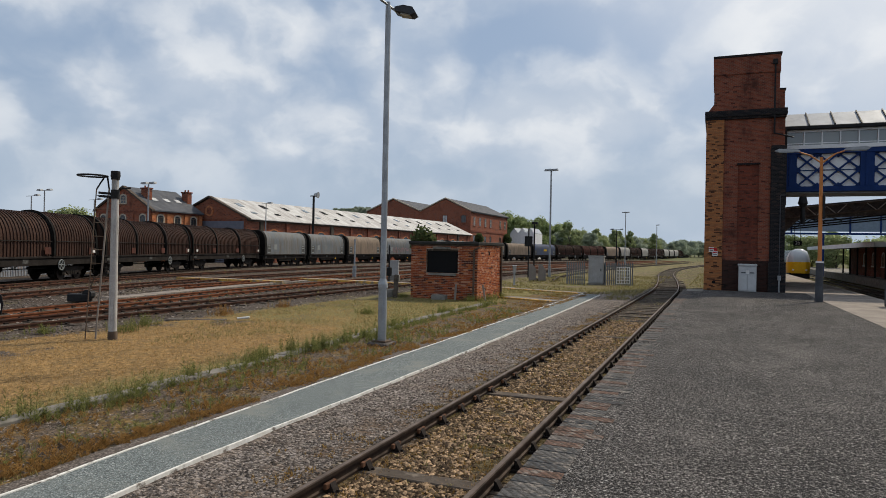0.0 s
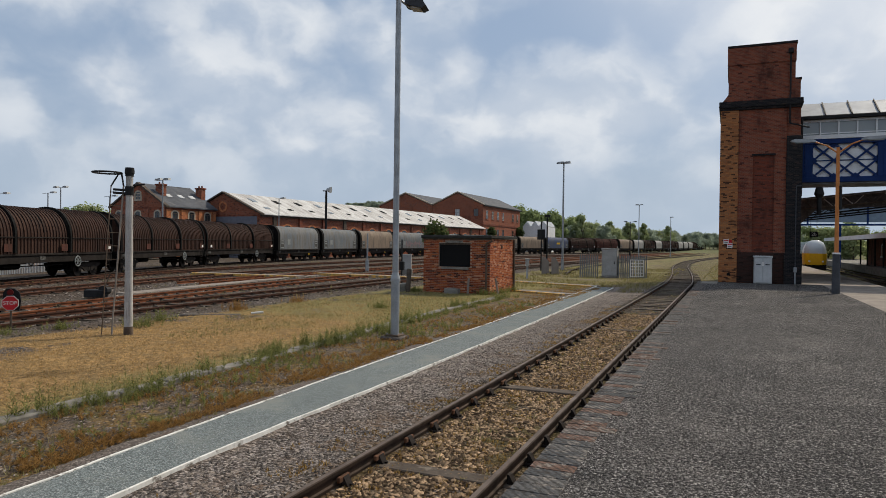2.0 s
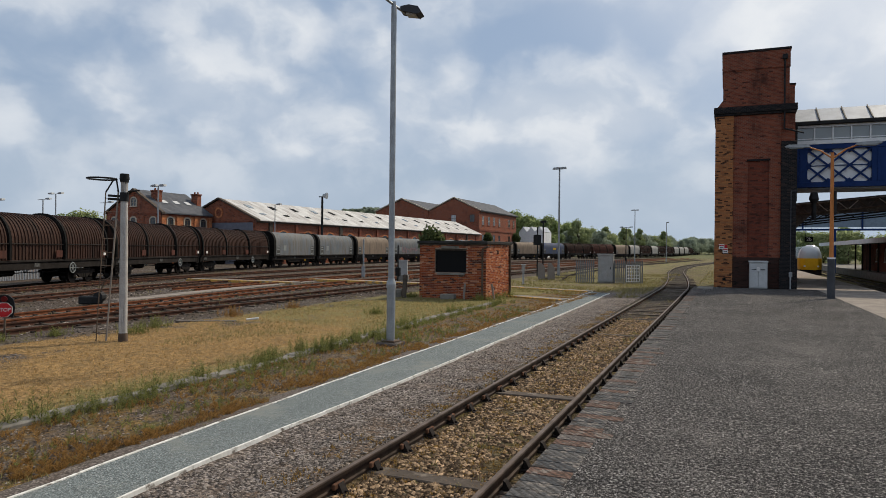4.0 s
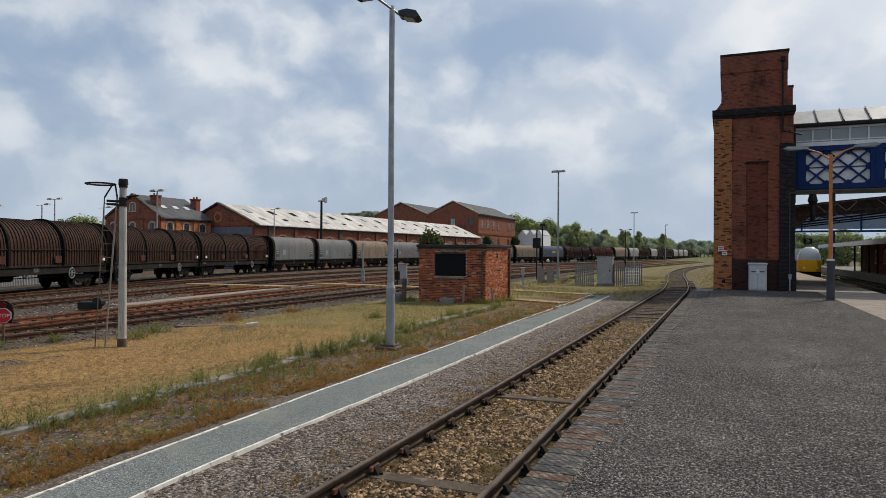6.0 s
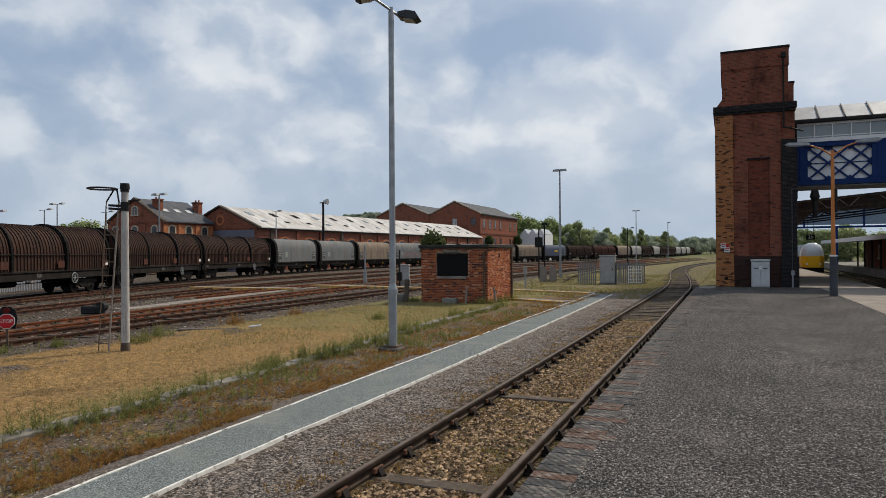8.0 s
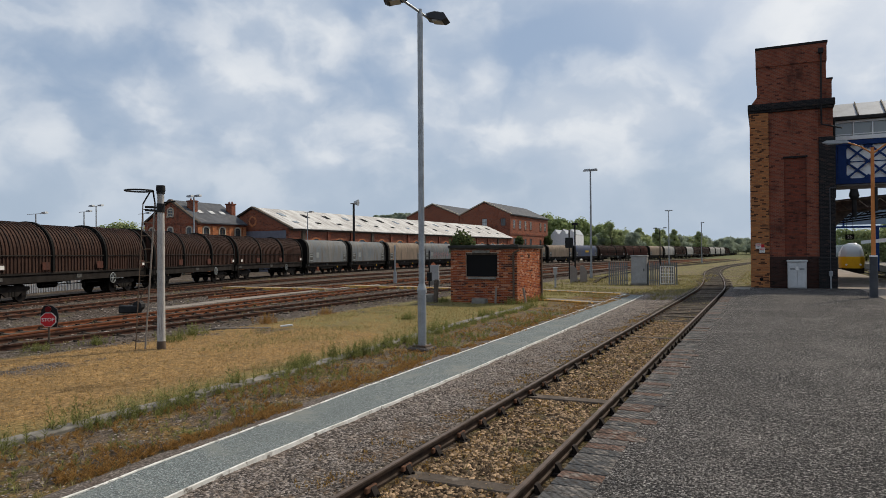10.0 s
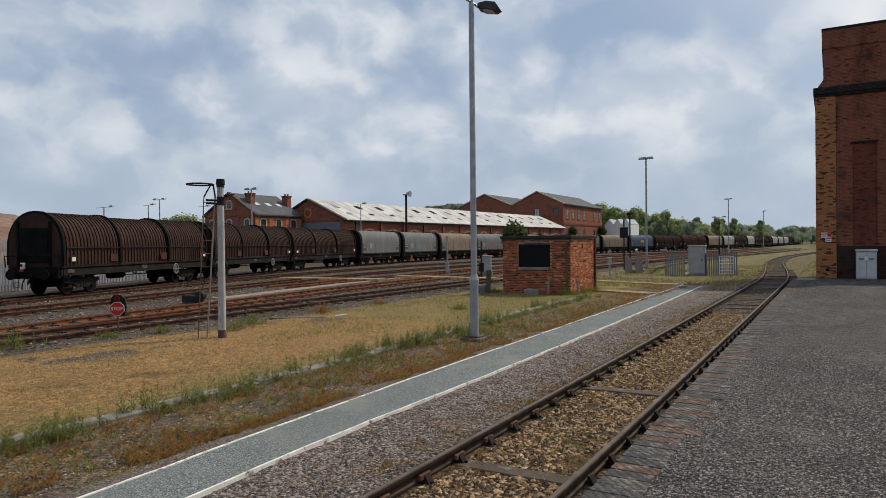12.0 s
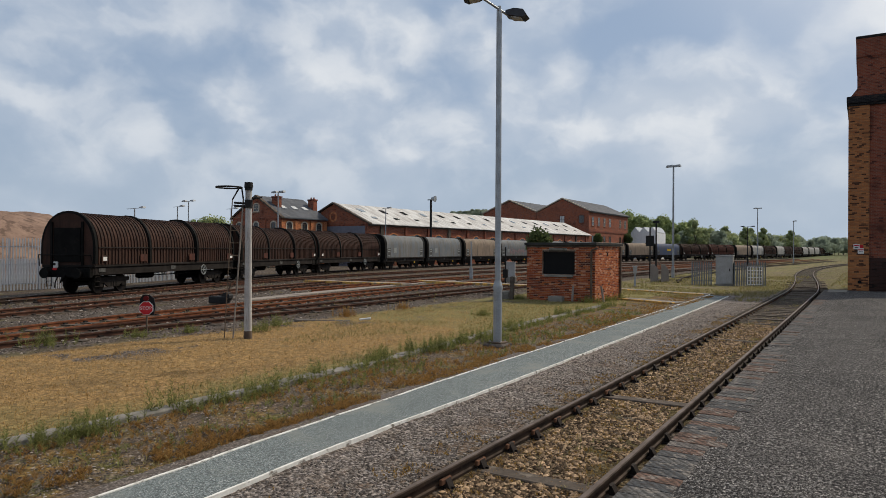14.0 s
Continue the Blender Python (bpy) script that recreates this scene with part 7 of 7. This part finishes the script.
def palisade(name_label, a, b, h, material, step=0.155, wide=0.09, group="palisade fences"):
    d = Vector((b[0] - a[0], b[1] - a[1], 0))
    f = thing("palisade_fence", Matrix.Translation((a[0], a[1], -0.12)) @ Matrix.Rotation(math.atan2(d.y, d.x), 4, "Z"), name_label, "fence", group)
    mesh = mesh_of(pale(h, wide), "pale", material)
    n = int(d.length / step)
    for i in range(n + 1):
        p = part("pale", mesh, None, f)
        p.matrix_basis = pose(i * step, rng.uniform(-0.006, 0.006), 0, 0, rng.uniform(-0.8, 0.8), 0)
    for z in (h * 0.2, h * 0.8):
        part("rail", boxed(0, d.length, 0.03, 0.07, z - 0.03, z + 0.03), material, f)
    for i in range(int(d.length / 2.75) + 1):
        part("post", boxed(i * 2.75 - 0.05, i * 2.75 + 0.05, 0.07, 0.17, 0, h - 0.1), material, f)
    return f


palisade("grey steel palisade fence beside the relay cabinet", (-8.05, 49.4), (-6.75, 49.8), 1.72, FENCE_GREY)
palisade("grey steel palisade fence beside the relay cabinet", (-5.4, 50.2), (-3.5, 51.0), 1.72, FENCE_GREY)
grid_panel = thing("mesh_gate", pose(-4.6, 50.35, -0.1, 0, 0, 22), "pale steel grid panel leaning on the palisade fence", "panel")
for i in range(6):
    part("bar", boxed(i * 0.19 - 0.02, i * 0.19 + 0.02, -0.05, -0.02, 0.1, 1.35), WHITE_PAINT, grid_panel)
    part("cross_bar", boxed(-0.02, 0.97, -0.045, -0.025, 0.1 + i * 0.24, 0.14 + i * 0.24), WHITE_PAINT, grid_panel)
palisade("pale grey steel palisade fence behind the freight line", (-38.9, 1.0), (-38.2, 21.0), 1.85, FENCE_PALE, 0.17, 0.075)
palisade("pale grey steel palisade fence behind the freight line", (-38.2, 21.0), (-47.5, 44.0), 1.85, FENCE_PALE, 0.17, 0.075)
palisade("tall pale palisade fence in front of the earth heap", (-46.5, 3.0), (-46.0, 26.0), 3.1, FENCE_PALE, 0.2, 0.075)
palisade("tall pale palisade fence in front of the earth heap", (-46.0, 26.0), (-52.0, 40.0), 3.1, FENCE_PALE, 0.2, 0.075)


# earth heap
def heap():
    verts, faces, nx, ny = [], [], 60, 70
    for j in range(ny + 1):
        for i in range(nx + 1):
            u, v = i / nx * 2 - 1, j / ny * 2 - 1
            x, y = -78 + 24 * u, 14 + 30 * v
            k = max(0.0, 1 - u * u) * max(0.0, 1 - v ** 4)
            f = noise.fractal(Vector((x * 0.16, y * 0.16, 1)), 1.0, 2.0, 5)
            z = -0.3 + min(6.3, 9.5 * k ** 0.8) * (0.94 + 0.07 * f) + 0.35 * f * k
            verts.append((x, y, z))
    for j in range(ny):
        for i in range(nx):
            a = j * (nx + 1) + i
            faces.append((a, a + 1, a + nx + 2, a + nx + 1))
    h = raw("earth_heap", verts, faces, SAND, None, "", True)
    tagged(h, "large heap of sandy brown earth behind the fence", "earth heap")


heap()

# yellow-nosed passenger train at the platform
unit = thing("passenger_train", pose(12.1, 96.0, -0.8), "passenger train with a rounded yellow nose and sky-tinted windscreen", "train")
low = [(-1.35, 0.9), (-1.4, 1.6), (-1.38, 2.35), (1.38, 2.35), (1.4, 1.6), (1.35, 0.9)]
high = [(-1.38, 2.35), (-1.3, 2.9), (-1.0, 3.6), (-0.4, 3.9), (0.4, 3.9), (1.0, 3.6), (1.3, 2.9), (1.38, 2.35)]
stations = [(0.0, 0.5, 1.0), (0.35, 0.78, 1.0), (1.0, 0.93, 1.0), (2.4, 1.0, 1.0), (24.0, 1.0, 1.0)]
top_stations = [(0.15, 0.55, 0.55), (0.6, 0.80, 0.95), (1.2, 0.94, 1.1), (2.6, 1.0, 1.0), (24.0, 1.0, 1.0)]
# windscreen glass is tinted pale in place of a sky reflection
for nm, mat_, prof, rows_, lab in (("nose", YELLOW_NOSE, low, stations[:4], "glossy yellow nose"), ("windscreen", PANE_SKY_TINT, high, top_stations[:3], "raked windscreen with the sky's reflection in its colour"), ("cab_roof", SIGN_WHITE, high, top_stations[2:4], "pale cab roof"), ("lower_body", GREEN_TRAIN, low, stations[3:], "dark green body side"), ("upper_body", GREEN_TRAIN, high, top_stations[3:], "dark green body side")):
    bm = bmesh.new()
    rows = [[bm.verts.new((x * sx, y, 2.35 + (z - 2.35) * sz)) for x, z in prof] for y, sx, sz in rows_]
    for a, b in zip(rows, rows[1:]):
        for q in range(len(prof) - 1):
            bm.faces.new((a[q], a[q + 1], b[q + 1], b[q]))
    bm.faces.new(rows[0])
    bmesh.ops.recalc_face_normals(bm, faces=bm.faces[:])
    part(nm, bm, mat_, unit, lab, True)
part("skirt", boxed(-1.2, 1.2, 0.4, 24, 0.25, 0.95, bevel=0.05), BLACK_IRON, unit)
for s in (-0.75, 0.75):
    part("headlight", tubes(((s, -0.05, 1.35), (s, 0.3, 1.35), 0.12), seg=10), SIGN_WHITE, unit)
sign = thing("platform_sign", pose(7.75, 56.0, 0), "black hanging platform sign with white characters", "sign")
part("board", boxed(-0.27, 0.29, -0.04, 0.04, 3.08, 3.46, bevel=0.01), BLACK_PLASTIC, sign)
part("hanger", tubes(((-0.2, 0, 3.46), (-0.2, 0, 5.3), 0.015), ((0.2, 0, 3.46), (0.2, 0, 5.3), 0.015), seg=5), BLACK_IRON, sign)
words("2b", sign, (0.01, -0.045, 3.27), 0.34, SIGN_WHITE)
bin_ = tagged(part("platform_bin", boxed(9.5, 10.1, 36.2, 36.9, 0.0, 1.1, bevel=0.04), DARK_GREY_PAINT), "dark grey bin on the platform", "bin")

# ---- trees and growth ----


def tree_master(seed, h, wide, leafmat, dense=420, tall=False, leaf_size=0.27):
    r2 = random.Random(seed)
    t = thing("tree", None, "leafy deciduous tree in the distance", "tree", "trees")
    bm = bmesh.new()
    tube(bm, (0, 0, -0.5), (0, 0, h * 0.55), h * 0.025, h * 0.012, seg=7)
    blobs = []
    for i in range(11):
        z = h * r2.uniform(0.32, 0.92)
        k = (1 - abs(z / h - (0.5 if not tall else 0.4)) * (1.5 if not tall else 1.25))
        rad = wide * max(0.15, k) * r2.uniform(0.35, 1.0)
        a = r2.uniform(0, 6.28)
        c = Vector((rad * math.cos(a), rad * math.sin(a), z))
        blobs.append((c, wide * r2.uniform(0.28, 0.5)))
        tube(bm, (0, 0, z * 0.6), c, h * 0.009, h * 0.003, seg=5)
    blobs.append((Vector((0, 0, h * 0.9)), wide * 0.28))
    part("trunk", bm, BARK, t)
    verts, faces = [], []
    for _ in range(dense):
        c, rad = r2.choice(blobs)
        d = Vector((r2.gauss(0, 1), r2.gauss(0, 1), r2.gauss(0, 0.85))).normalized() * rad * r2.uniform(0.45, 1.1)
        q = c + d
        n = (d.normalized() + Vector((r2.uniform(-0.7, 0.7), r2.uniform(-0.7, 0.7), r2.uniform(-0.3, 0.9)))).normalized()
        s1 = n.orthogonal().normalized()
        s2 = n.cross(s1)
        s = leaf_size * r2.uniform(0.6, 1.3)
        k = len(verts)
        for i in range(5):
            a = 6.283 * i / 5 + r2.uniform(-0.3, 0.3)
            verts.append(tuple(q + (s1 * math.cos(a) + s2 * math.sin(a)) * s * r2.uniform(0.6, 1.15) + n * s * 0.2 * r2.uniform(-1, 1)))
        faces.append(tuple(range(k, k + 5)))
    raw("crown", verts, faces, leafmat, t)
    return t


tree_kinds = [tree_master(1, 11, 4.2, LEAF_GREEN, 2600), tree_master(2, 9, 4.6, LEAF_SPRING, 2600), tree_master(3, 12, 2.6, LEAF_SPRING, 1800, True), tree_master(4, 8, 3.6, LEAF_GREEN, 2200), tree_master(5, 10, 4.5, LEAF_HAZED, 2200, False, 0.34)]
seen_kind = set()
r3 = random.Random(11)


def plant(kind, x, y, scale):
    m = Matrix.Translation((x, y, ground_height(x, y) - 0.1)) @ Matrix.Rotation(r3.uniform(0, 6.28), 4, "Z")
    s = scale * r3.uniform(0.88, 1.12)
    if kind in seen_kind:
        t = copy_thing(tree_kinds[kind], m)
    else:
        t = tree_kinds[kind]
        t.matrix_basis = m
        seen_kind.add(kind)
    t.scale = (s, s, s)


def row(a, b, n, kinds, scale0, scale1, jitter=7):
    for i in range(n):
        f = (i + r3.uniform(0.1, 0.9)) / n
        plant(r3.choice(kinds), a[0] + (b[0] - a[0]) * f + r3.uniform(-jitter, jitter), a[1] + (b[1] - a[1]) * f + r3.uniform(-jitter, jitter), scale0 + (scale1 - scale0) * f)


row((-78, 232), (-44, 262), 22, (0, 1, 0), 1.38, 1.1, 6)
row((-52, 240), (-24, 330), 32, (1, 2, 4, 1, 2), 1.0, 0.86)
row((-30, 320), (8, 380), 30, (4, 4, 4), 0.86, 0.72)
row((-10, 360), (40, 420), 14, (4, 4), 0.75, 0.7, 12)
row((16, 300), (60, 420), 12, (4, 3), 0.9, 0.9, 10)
for x, y, k, s in ((-46, 236, 2, 1.0), (-44, 240, 2, 0.85), (-31, 290, 2, 0.9), (-63, 228, 0, 1.35), (-56, 231, 0, 1.2)):
    plant(k, x, y, s)
for x, y, k, s in ((-169, 103, 3, 1.25), (-175, 98, 4, 1.0), (-162, 108, 4, 1.0), (-121, 86, 3, 1.05), (-140, 110, 3, 1.15), (-146, 106, 4, 0.9), (-115, 94, 1, 0.95), (-134, 118, 4, 0.95)):
    plant(k, x, y, s)
row((-175, 90), (-100, 130), 10, (3, 4, 1), 0.95, 0.85, 8)
row((-190, 105), (-130, 70), 8, (3, 4), 1.0, 0.9, 6)
row((13, 150), (60, 175), 26, (3, 1, 0), 0.75, 0.75, 5)
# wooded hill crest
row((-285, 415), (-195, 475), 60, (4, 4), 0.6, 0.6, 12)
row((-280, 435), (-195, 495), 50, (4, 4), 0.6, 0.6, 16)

# bush and ivy by the hut roof and the warehouse
for x, y, z, s, lab in ((-13.3, 34.6, 0.2, 1.0, "dark evergreen bush rising behind the hut"), (-52.9, 158.6, 4.4, 1.5, "dark ivy clump beside the shed end"), (-57.9, 199.0, 4.6, 2.0, "dark ivy on the warehouse wall")):
    b = thing("bush", pose(x, y, z - 0.2), lab, "bush", "bushes")
    r2 = random.Random(int(y))
    verts, faces = [], []
    for _ in range(1700):
        d = Vector((r2.gauss(0, 1), r2.gauss(0, 1), r2.gauss(0, 1))).normalized() * r2.uniform(0.55, 1.05)
        bump = 1 + 0.25 * noise.noise(d * 2.5)
        d = Vector((d.x * 0.72, d.y * 0.6, d.z * 0.85)) * bump * s + Vector((0, 0, 2.7 if z < 1 else 0.6 * s))
        n = Vector((r2.gauss(0, 1), r2.gauss(0, 1), r2.gauss(0.4, 1))).normalized()
        s1 = n.orthogonal().normalized()
        s2 = n.cross(s1)
        k = len(verts)
        e = 0.07 * r2.uniform(0.7, 1.5) * (1 if z < 1 else s * 1.5)
        verts += [tuple(d + s1 * e), tuple(d + s2 * e * 0.7), tuple(d - s1 * e), tuple(d - s2 * e * 0.7)]
        faces.append((k, k + 1, k + 2, k + 3))
    raw("foliage", verts, faces, LEAF_DARK, b)
    part("stem", tubes(((0, 0, -0.2), (0.05, 0.0, 2.4 if z < 1 else 1.2 * s), 0.06, 0.03), seg=6), BARK, b)

# loose stones, weeds and grass near the path
r4 = random.Random(21)
places = []
for _ in range(30000):
    y = 2.5 + 28 * r4.random() ** 1.6
    x = r4.uniform(-1.42, -0.08)
    if noise.noise(Vector((x * 1.6, y * 1.6, 4.0))) + 0.5 * noise.noise(Vector((x * 5, y * 5, 1.0))) < -0.45:
        continue
    places.append((x, y, ground_height(x, y) + 0.002, r4.uniform(0.010, 0.030) * r4.uniform(0.8, 1.7)))
tagged(raw("ballast_stones", *lumps(places, r4), STONE_BITS), "loose brown ballast stones between the rails", "ballast", "", "stuff")
places = []
for _ in range(26000):
    y = 2.5 + 30 * r4.random() ** 1.6
    x = r4.choice((r4.uniform(-2.95, -1.62), r4.uniform(-2.95, -1.62), r4.uniform(-6.2, -4.3), r4.uniform(-6.2, -4.3), r4.uniform(-2.3, -1.62)))
    places.append((x, y, ground_height(x, y) + 0.001, r4.uniform(0.006, 0.022)))
tagged(raw("gravel_stones", *lumps(places, r4), STONE_GREY), "loose grey gravel beside the path", "gravel", "", "stuff")
places = []
for _ in range(6500):
    x, y = r4.uniform(-34, -13.6), 6 + 40 * r4.random()
    places.append((x, y, ground_height(x, y) + 0.01, r4.uniform(0.025, 0.06)))
tagged(raw("yard_stones", *lumps(places, r4), STONE_GREY), "stone ballast about the yard tracks", "ballast", "", "stuff")


places = []
for _ in range(48000):
    y = 2.6 + 23 * r4.random() ** 1.7
    x = 0.5 + 9.3 * r4.random() ** 1.3
    if noise.noise(Vector((x * 0.8, y * 0.8, 9.0))) > -0.28:
        places.append((x, y, 0.0005, r4.uniform(0.006, 0.017)))
tagged(raw("road_chips", *lumps(places, r4, 0.45), CHIP), "coarse stone chips set in the worn tarmac", "stone chips", "", "stuff")


def clumpy(x, y, s=0.6):
    return noise.noise(Vector((x * s, y * s, 7.0)))


places = []
while len(places) < 16000:
    x, y = r4.uniform(-13.5, -6.6), 2.5 + 24 * r4.random() ** 1.3
    places.append((x, y, ground_height(x, y) - 0.005, r4.uniform(0.02, 0.06), 3, 0.004))
tagged(raw("dry_grass", *tufts(places, r4, 0.9), STRAW), "short dry straw-coloured grass", "grass", "", "stuff")
places = []
while len(places) < 7000:
    x, y = r4.uniform(-13.0, -6.6), r4.uniform(3, 34)
    if clumpy(x, y, 0.35) + (y - 16) * 0.05 + (0.5 if x > -7.6 else 0) > 0.15:
        places.append((x, y, ground_height(x, y) - 0.005, r4.uniform(0.04, 0.10), 3, 0.004))
tagged(raw("green_grass", *tufts(places, r4, 0.8), STRAW_GREEN), "short green and yellow grass", "grass", "", "stuff")
places = []
for _ in range(190):
    y = 3.0 + 25 * r4.random() ** 1.15
    cx = -5.98 - 0.03 * y + r4.gauss(0, 0.2)
    if y < 6.5 and r4.random() < 0.6:
        continue
    wide_, tall = r4.uniform(0.05, 0.22), r4.uniform(0.08, 0.44) * r4.uniform(0.5, 1.0)
    for _ in range(r4.randint(3, 15)):
        x, yy = cx + r4.gauss(0, wide_ * 0.7), y + r4.gauss(0, wide_ * 1.4)
        places.append((x, yy, ground_height(x, yy), tall * r4.uniform(0.35, 1.1)))
for _ in range(900):
    y = 3.0 + 22 * r4.random()
    x = r4.uniform(-6.0, -4.5)
    if clumpy(x, y, 0.8) > 0.0:
        places.append((x, y, ground_height(x, y), r4.uniform(0.05, 0.22)))
tagged(raw("green_weeds", *herbs(places, r4), WEED_GREEN), "tall green feathery weeds along the kerb", "weeds", "", "stuff")
places = []
for _ in range(6000):
    y = 3.0 + 33 * r4.random() ** 1.2
    x = r4.choice((r4.uniform(-6.1, -4.15), -4.2 - abs(r4.gauss(0, 0.3))))
    if clumpy(x, y, 1.1) > -0.12:
        places.append((x, y, ground_height(x, y), r4.uniform(0.02, 0.085)))
tagged(raw("rusty_weeds", *herbs(places, r4), WEED_RUST), "low rust-coloured weeds between kerb and path", "weeds", "", "stuff")
places = []
for _ in range(2600):
    y = 3.0 + 36 * r4.random() ** 1.2
    x = r4.choice((r4.uniform(-6.2, -4.1), r4.gauss(-4.35, 0.18), r4.uniform(-1.4, -0.1)))
    if clumpy(x, y, 1.3) > (0.0 if x < -3 else 0.12):
        places.append((x, y, ground_height(x, y), r4.uniform(0.03, 0.10), 5, 0.004))
for _ in range(6500):
    x, y = r4.uniform(-13.2, -1.9), 34 + 40 * r4.random() ** 1.3
    if not (-5.2 < x < -3.2 and y < 38) and clumpy(x, y, 0.25) > -0.15:
        places.append((x, y, ground_height(x, y), r4.uniform(0.05, 0.2), 5, 0.008))
for _ in range(1500):
    x, y = r4.uniform(0.3, 8.0), r4.uniform(53, 90)
    places.append((x, y, ground_height(x, y), r4.uniform(0.05, 0.2), 5, 0.008))
for _ in range(2600):
    x, y = r4.uniform(-44, -14), r4.uniform(4, 70)
    if clumpy(x, y, 0.2) > 0.05:
        places.append((x, y, ground_height(x, y), r4.uniform(0.05, 0.18), 5, 0.007))
tagged(raw("rough_grass", *tufts(places, r4, 0.8), STRAW_GREEN), "rough tufts of grass among stones", "grass", "", "stuff")
places = []
for _ in range(11000):
    y = 2.6 + 24 * r4.random() ** 1.4
    x = r4.choice((r4.uniform(-1.45, -0.05), r4.uniform(-1.45, -0.05), -1.62 - abs(r4.gauss(0, 0.3))))
    if clumpy(x, y, 1.9) > (-0.1 if x > -1.5 else 0.1):
        places.append((x, y, ground_height(x, y), r4.uniform(0.015, 0.05), 5, 0.0035))
tagged(raw("dry_moss", *tufts(places, r4, 1.2), MOSS_DRY), "low golden and brown moss among the ballast", "moss", "", "stuff")
for x, y, s, kind in ((-14.9, 8.6, 0.5, 1), (-14.6, 10.9, 0.28, 1), (-14.3, 12.3, 0.3, 1), (-12.4, 13.2, 0.35, 1), (-12.9, 14.4, 0.4, 1), (-13.2, 17.8, 0.4, 0), (-13.4, 21.6, 0.35, 0), (-6.75, 17.8, 0.4, 1), (-7.2, 23.0, 0.35, 1), (-8.3, 28.7, 0.4, 1), (-8.0, 28.9, 0.35, 1), (-7.7, 30.2, 0.35, 1), (-7.8, 31.5, 0.4, 1), (-6.0, 4.6, 0.3, 1), (-6.1, 4.1, 0.3, 1), (-9.4, 21.0, 0.3, 1), (-5.55, 14.9, 0.4, 1), (-11.7, 28.8, 0.3, 1)):
    pl = [(x + r4.gauss(0, s * 0.55), y + r4.gauss(0, s * 0.55), ground_height(x, y), s * r4.uniform(0.4, 1.0)) for _ in range(38)]
    tagged(raw("weed_clump", *herbs(pl, r4), WEED_GREEN if kind else WEED_RUST), "bushy weed clump growing from the ballast" if kind else "dry brown weed clump beside the rails", "weeds", "weed clumps", "stuff")

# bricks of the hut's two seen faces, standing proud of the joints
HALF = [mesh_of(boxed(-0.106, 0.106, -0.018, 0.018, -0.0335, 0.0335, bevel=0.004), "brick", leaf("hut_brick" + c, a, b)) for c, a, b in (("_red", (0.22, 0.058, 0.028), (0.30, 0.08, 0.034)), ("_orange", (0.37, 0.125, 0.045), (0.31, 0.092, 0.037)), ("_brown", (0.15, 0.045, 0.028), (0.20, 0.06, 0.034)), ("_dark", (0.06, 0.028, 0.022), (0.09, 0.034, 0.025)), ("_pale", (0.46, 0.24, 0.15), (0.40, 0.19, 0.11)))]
rest, count = {}, 0
for face in ("front", "side"):
    length = HX1 - HX0 if face == "front" else HY1 - HY0
    for j in range(34):
        z = -0.2 + 0.0795 * j + 0.04
        u = 0.112 if j % 2 else 0.0
        while u < length + 0.05:
            a, b = max(u - 0.108, 0.0), min(u + 0.108, length)
            u += 0.2245
            if b - a < 0.05:
                continue
            c = (a + b) / 2
            if face == "front":
                if 1.17 < z < 2.32:
                    if -10.64 < HX0 + c < -9.03:
                        continue
                    b = min(b, -10.64 - HX0) if HX0 + c < -10.64 else b
                    a = max(a, -9.03 - HX0) if HX0 + c > -9.03 else a
                    c = (a + b) / 2
                m = pose(HX0 + c, HY0 + 0.012 - rng.uniform(0, 0.006), z, rng.uniform(-1, 1), 0, rng.uniform(-1, 1))
            else:
                m = pose(HX1 - 0.012 + rng.uniform(0, 0.006), HY0 + c, z, 0, 0, 90 + rng.uniform(-1, 1))
            # side face draws more orange and pale bricks: its sunlit tone put into colour
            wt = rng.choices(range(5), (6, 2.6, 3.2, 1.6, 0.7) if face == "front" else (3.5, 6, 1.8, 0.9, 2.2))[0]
            m = m @ Matrix.Diagonal(((b - a) / 0.212, 1, 1, 1))
            if face == "front" and z > 0.55 and count < 300:
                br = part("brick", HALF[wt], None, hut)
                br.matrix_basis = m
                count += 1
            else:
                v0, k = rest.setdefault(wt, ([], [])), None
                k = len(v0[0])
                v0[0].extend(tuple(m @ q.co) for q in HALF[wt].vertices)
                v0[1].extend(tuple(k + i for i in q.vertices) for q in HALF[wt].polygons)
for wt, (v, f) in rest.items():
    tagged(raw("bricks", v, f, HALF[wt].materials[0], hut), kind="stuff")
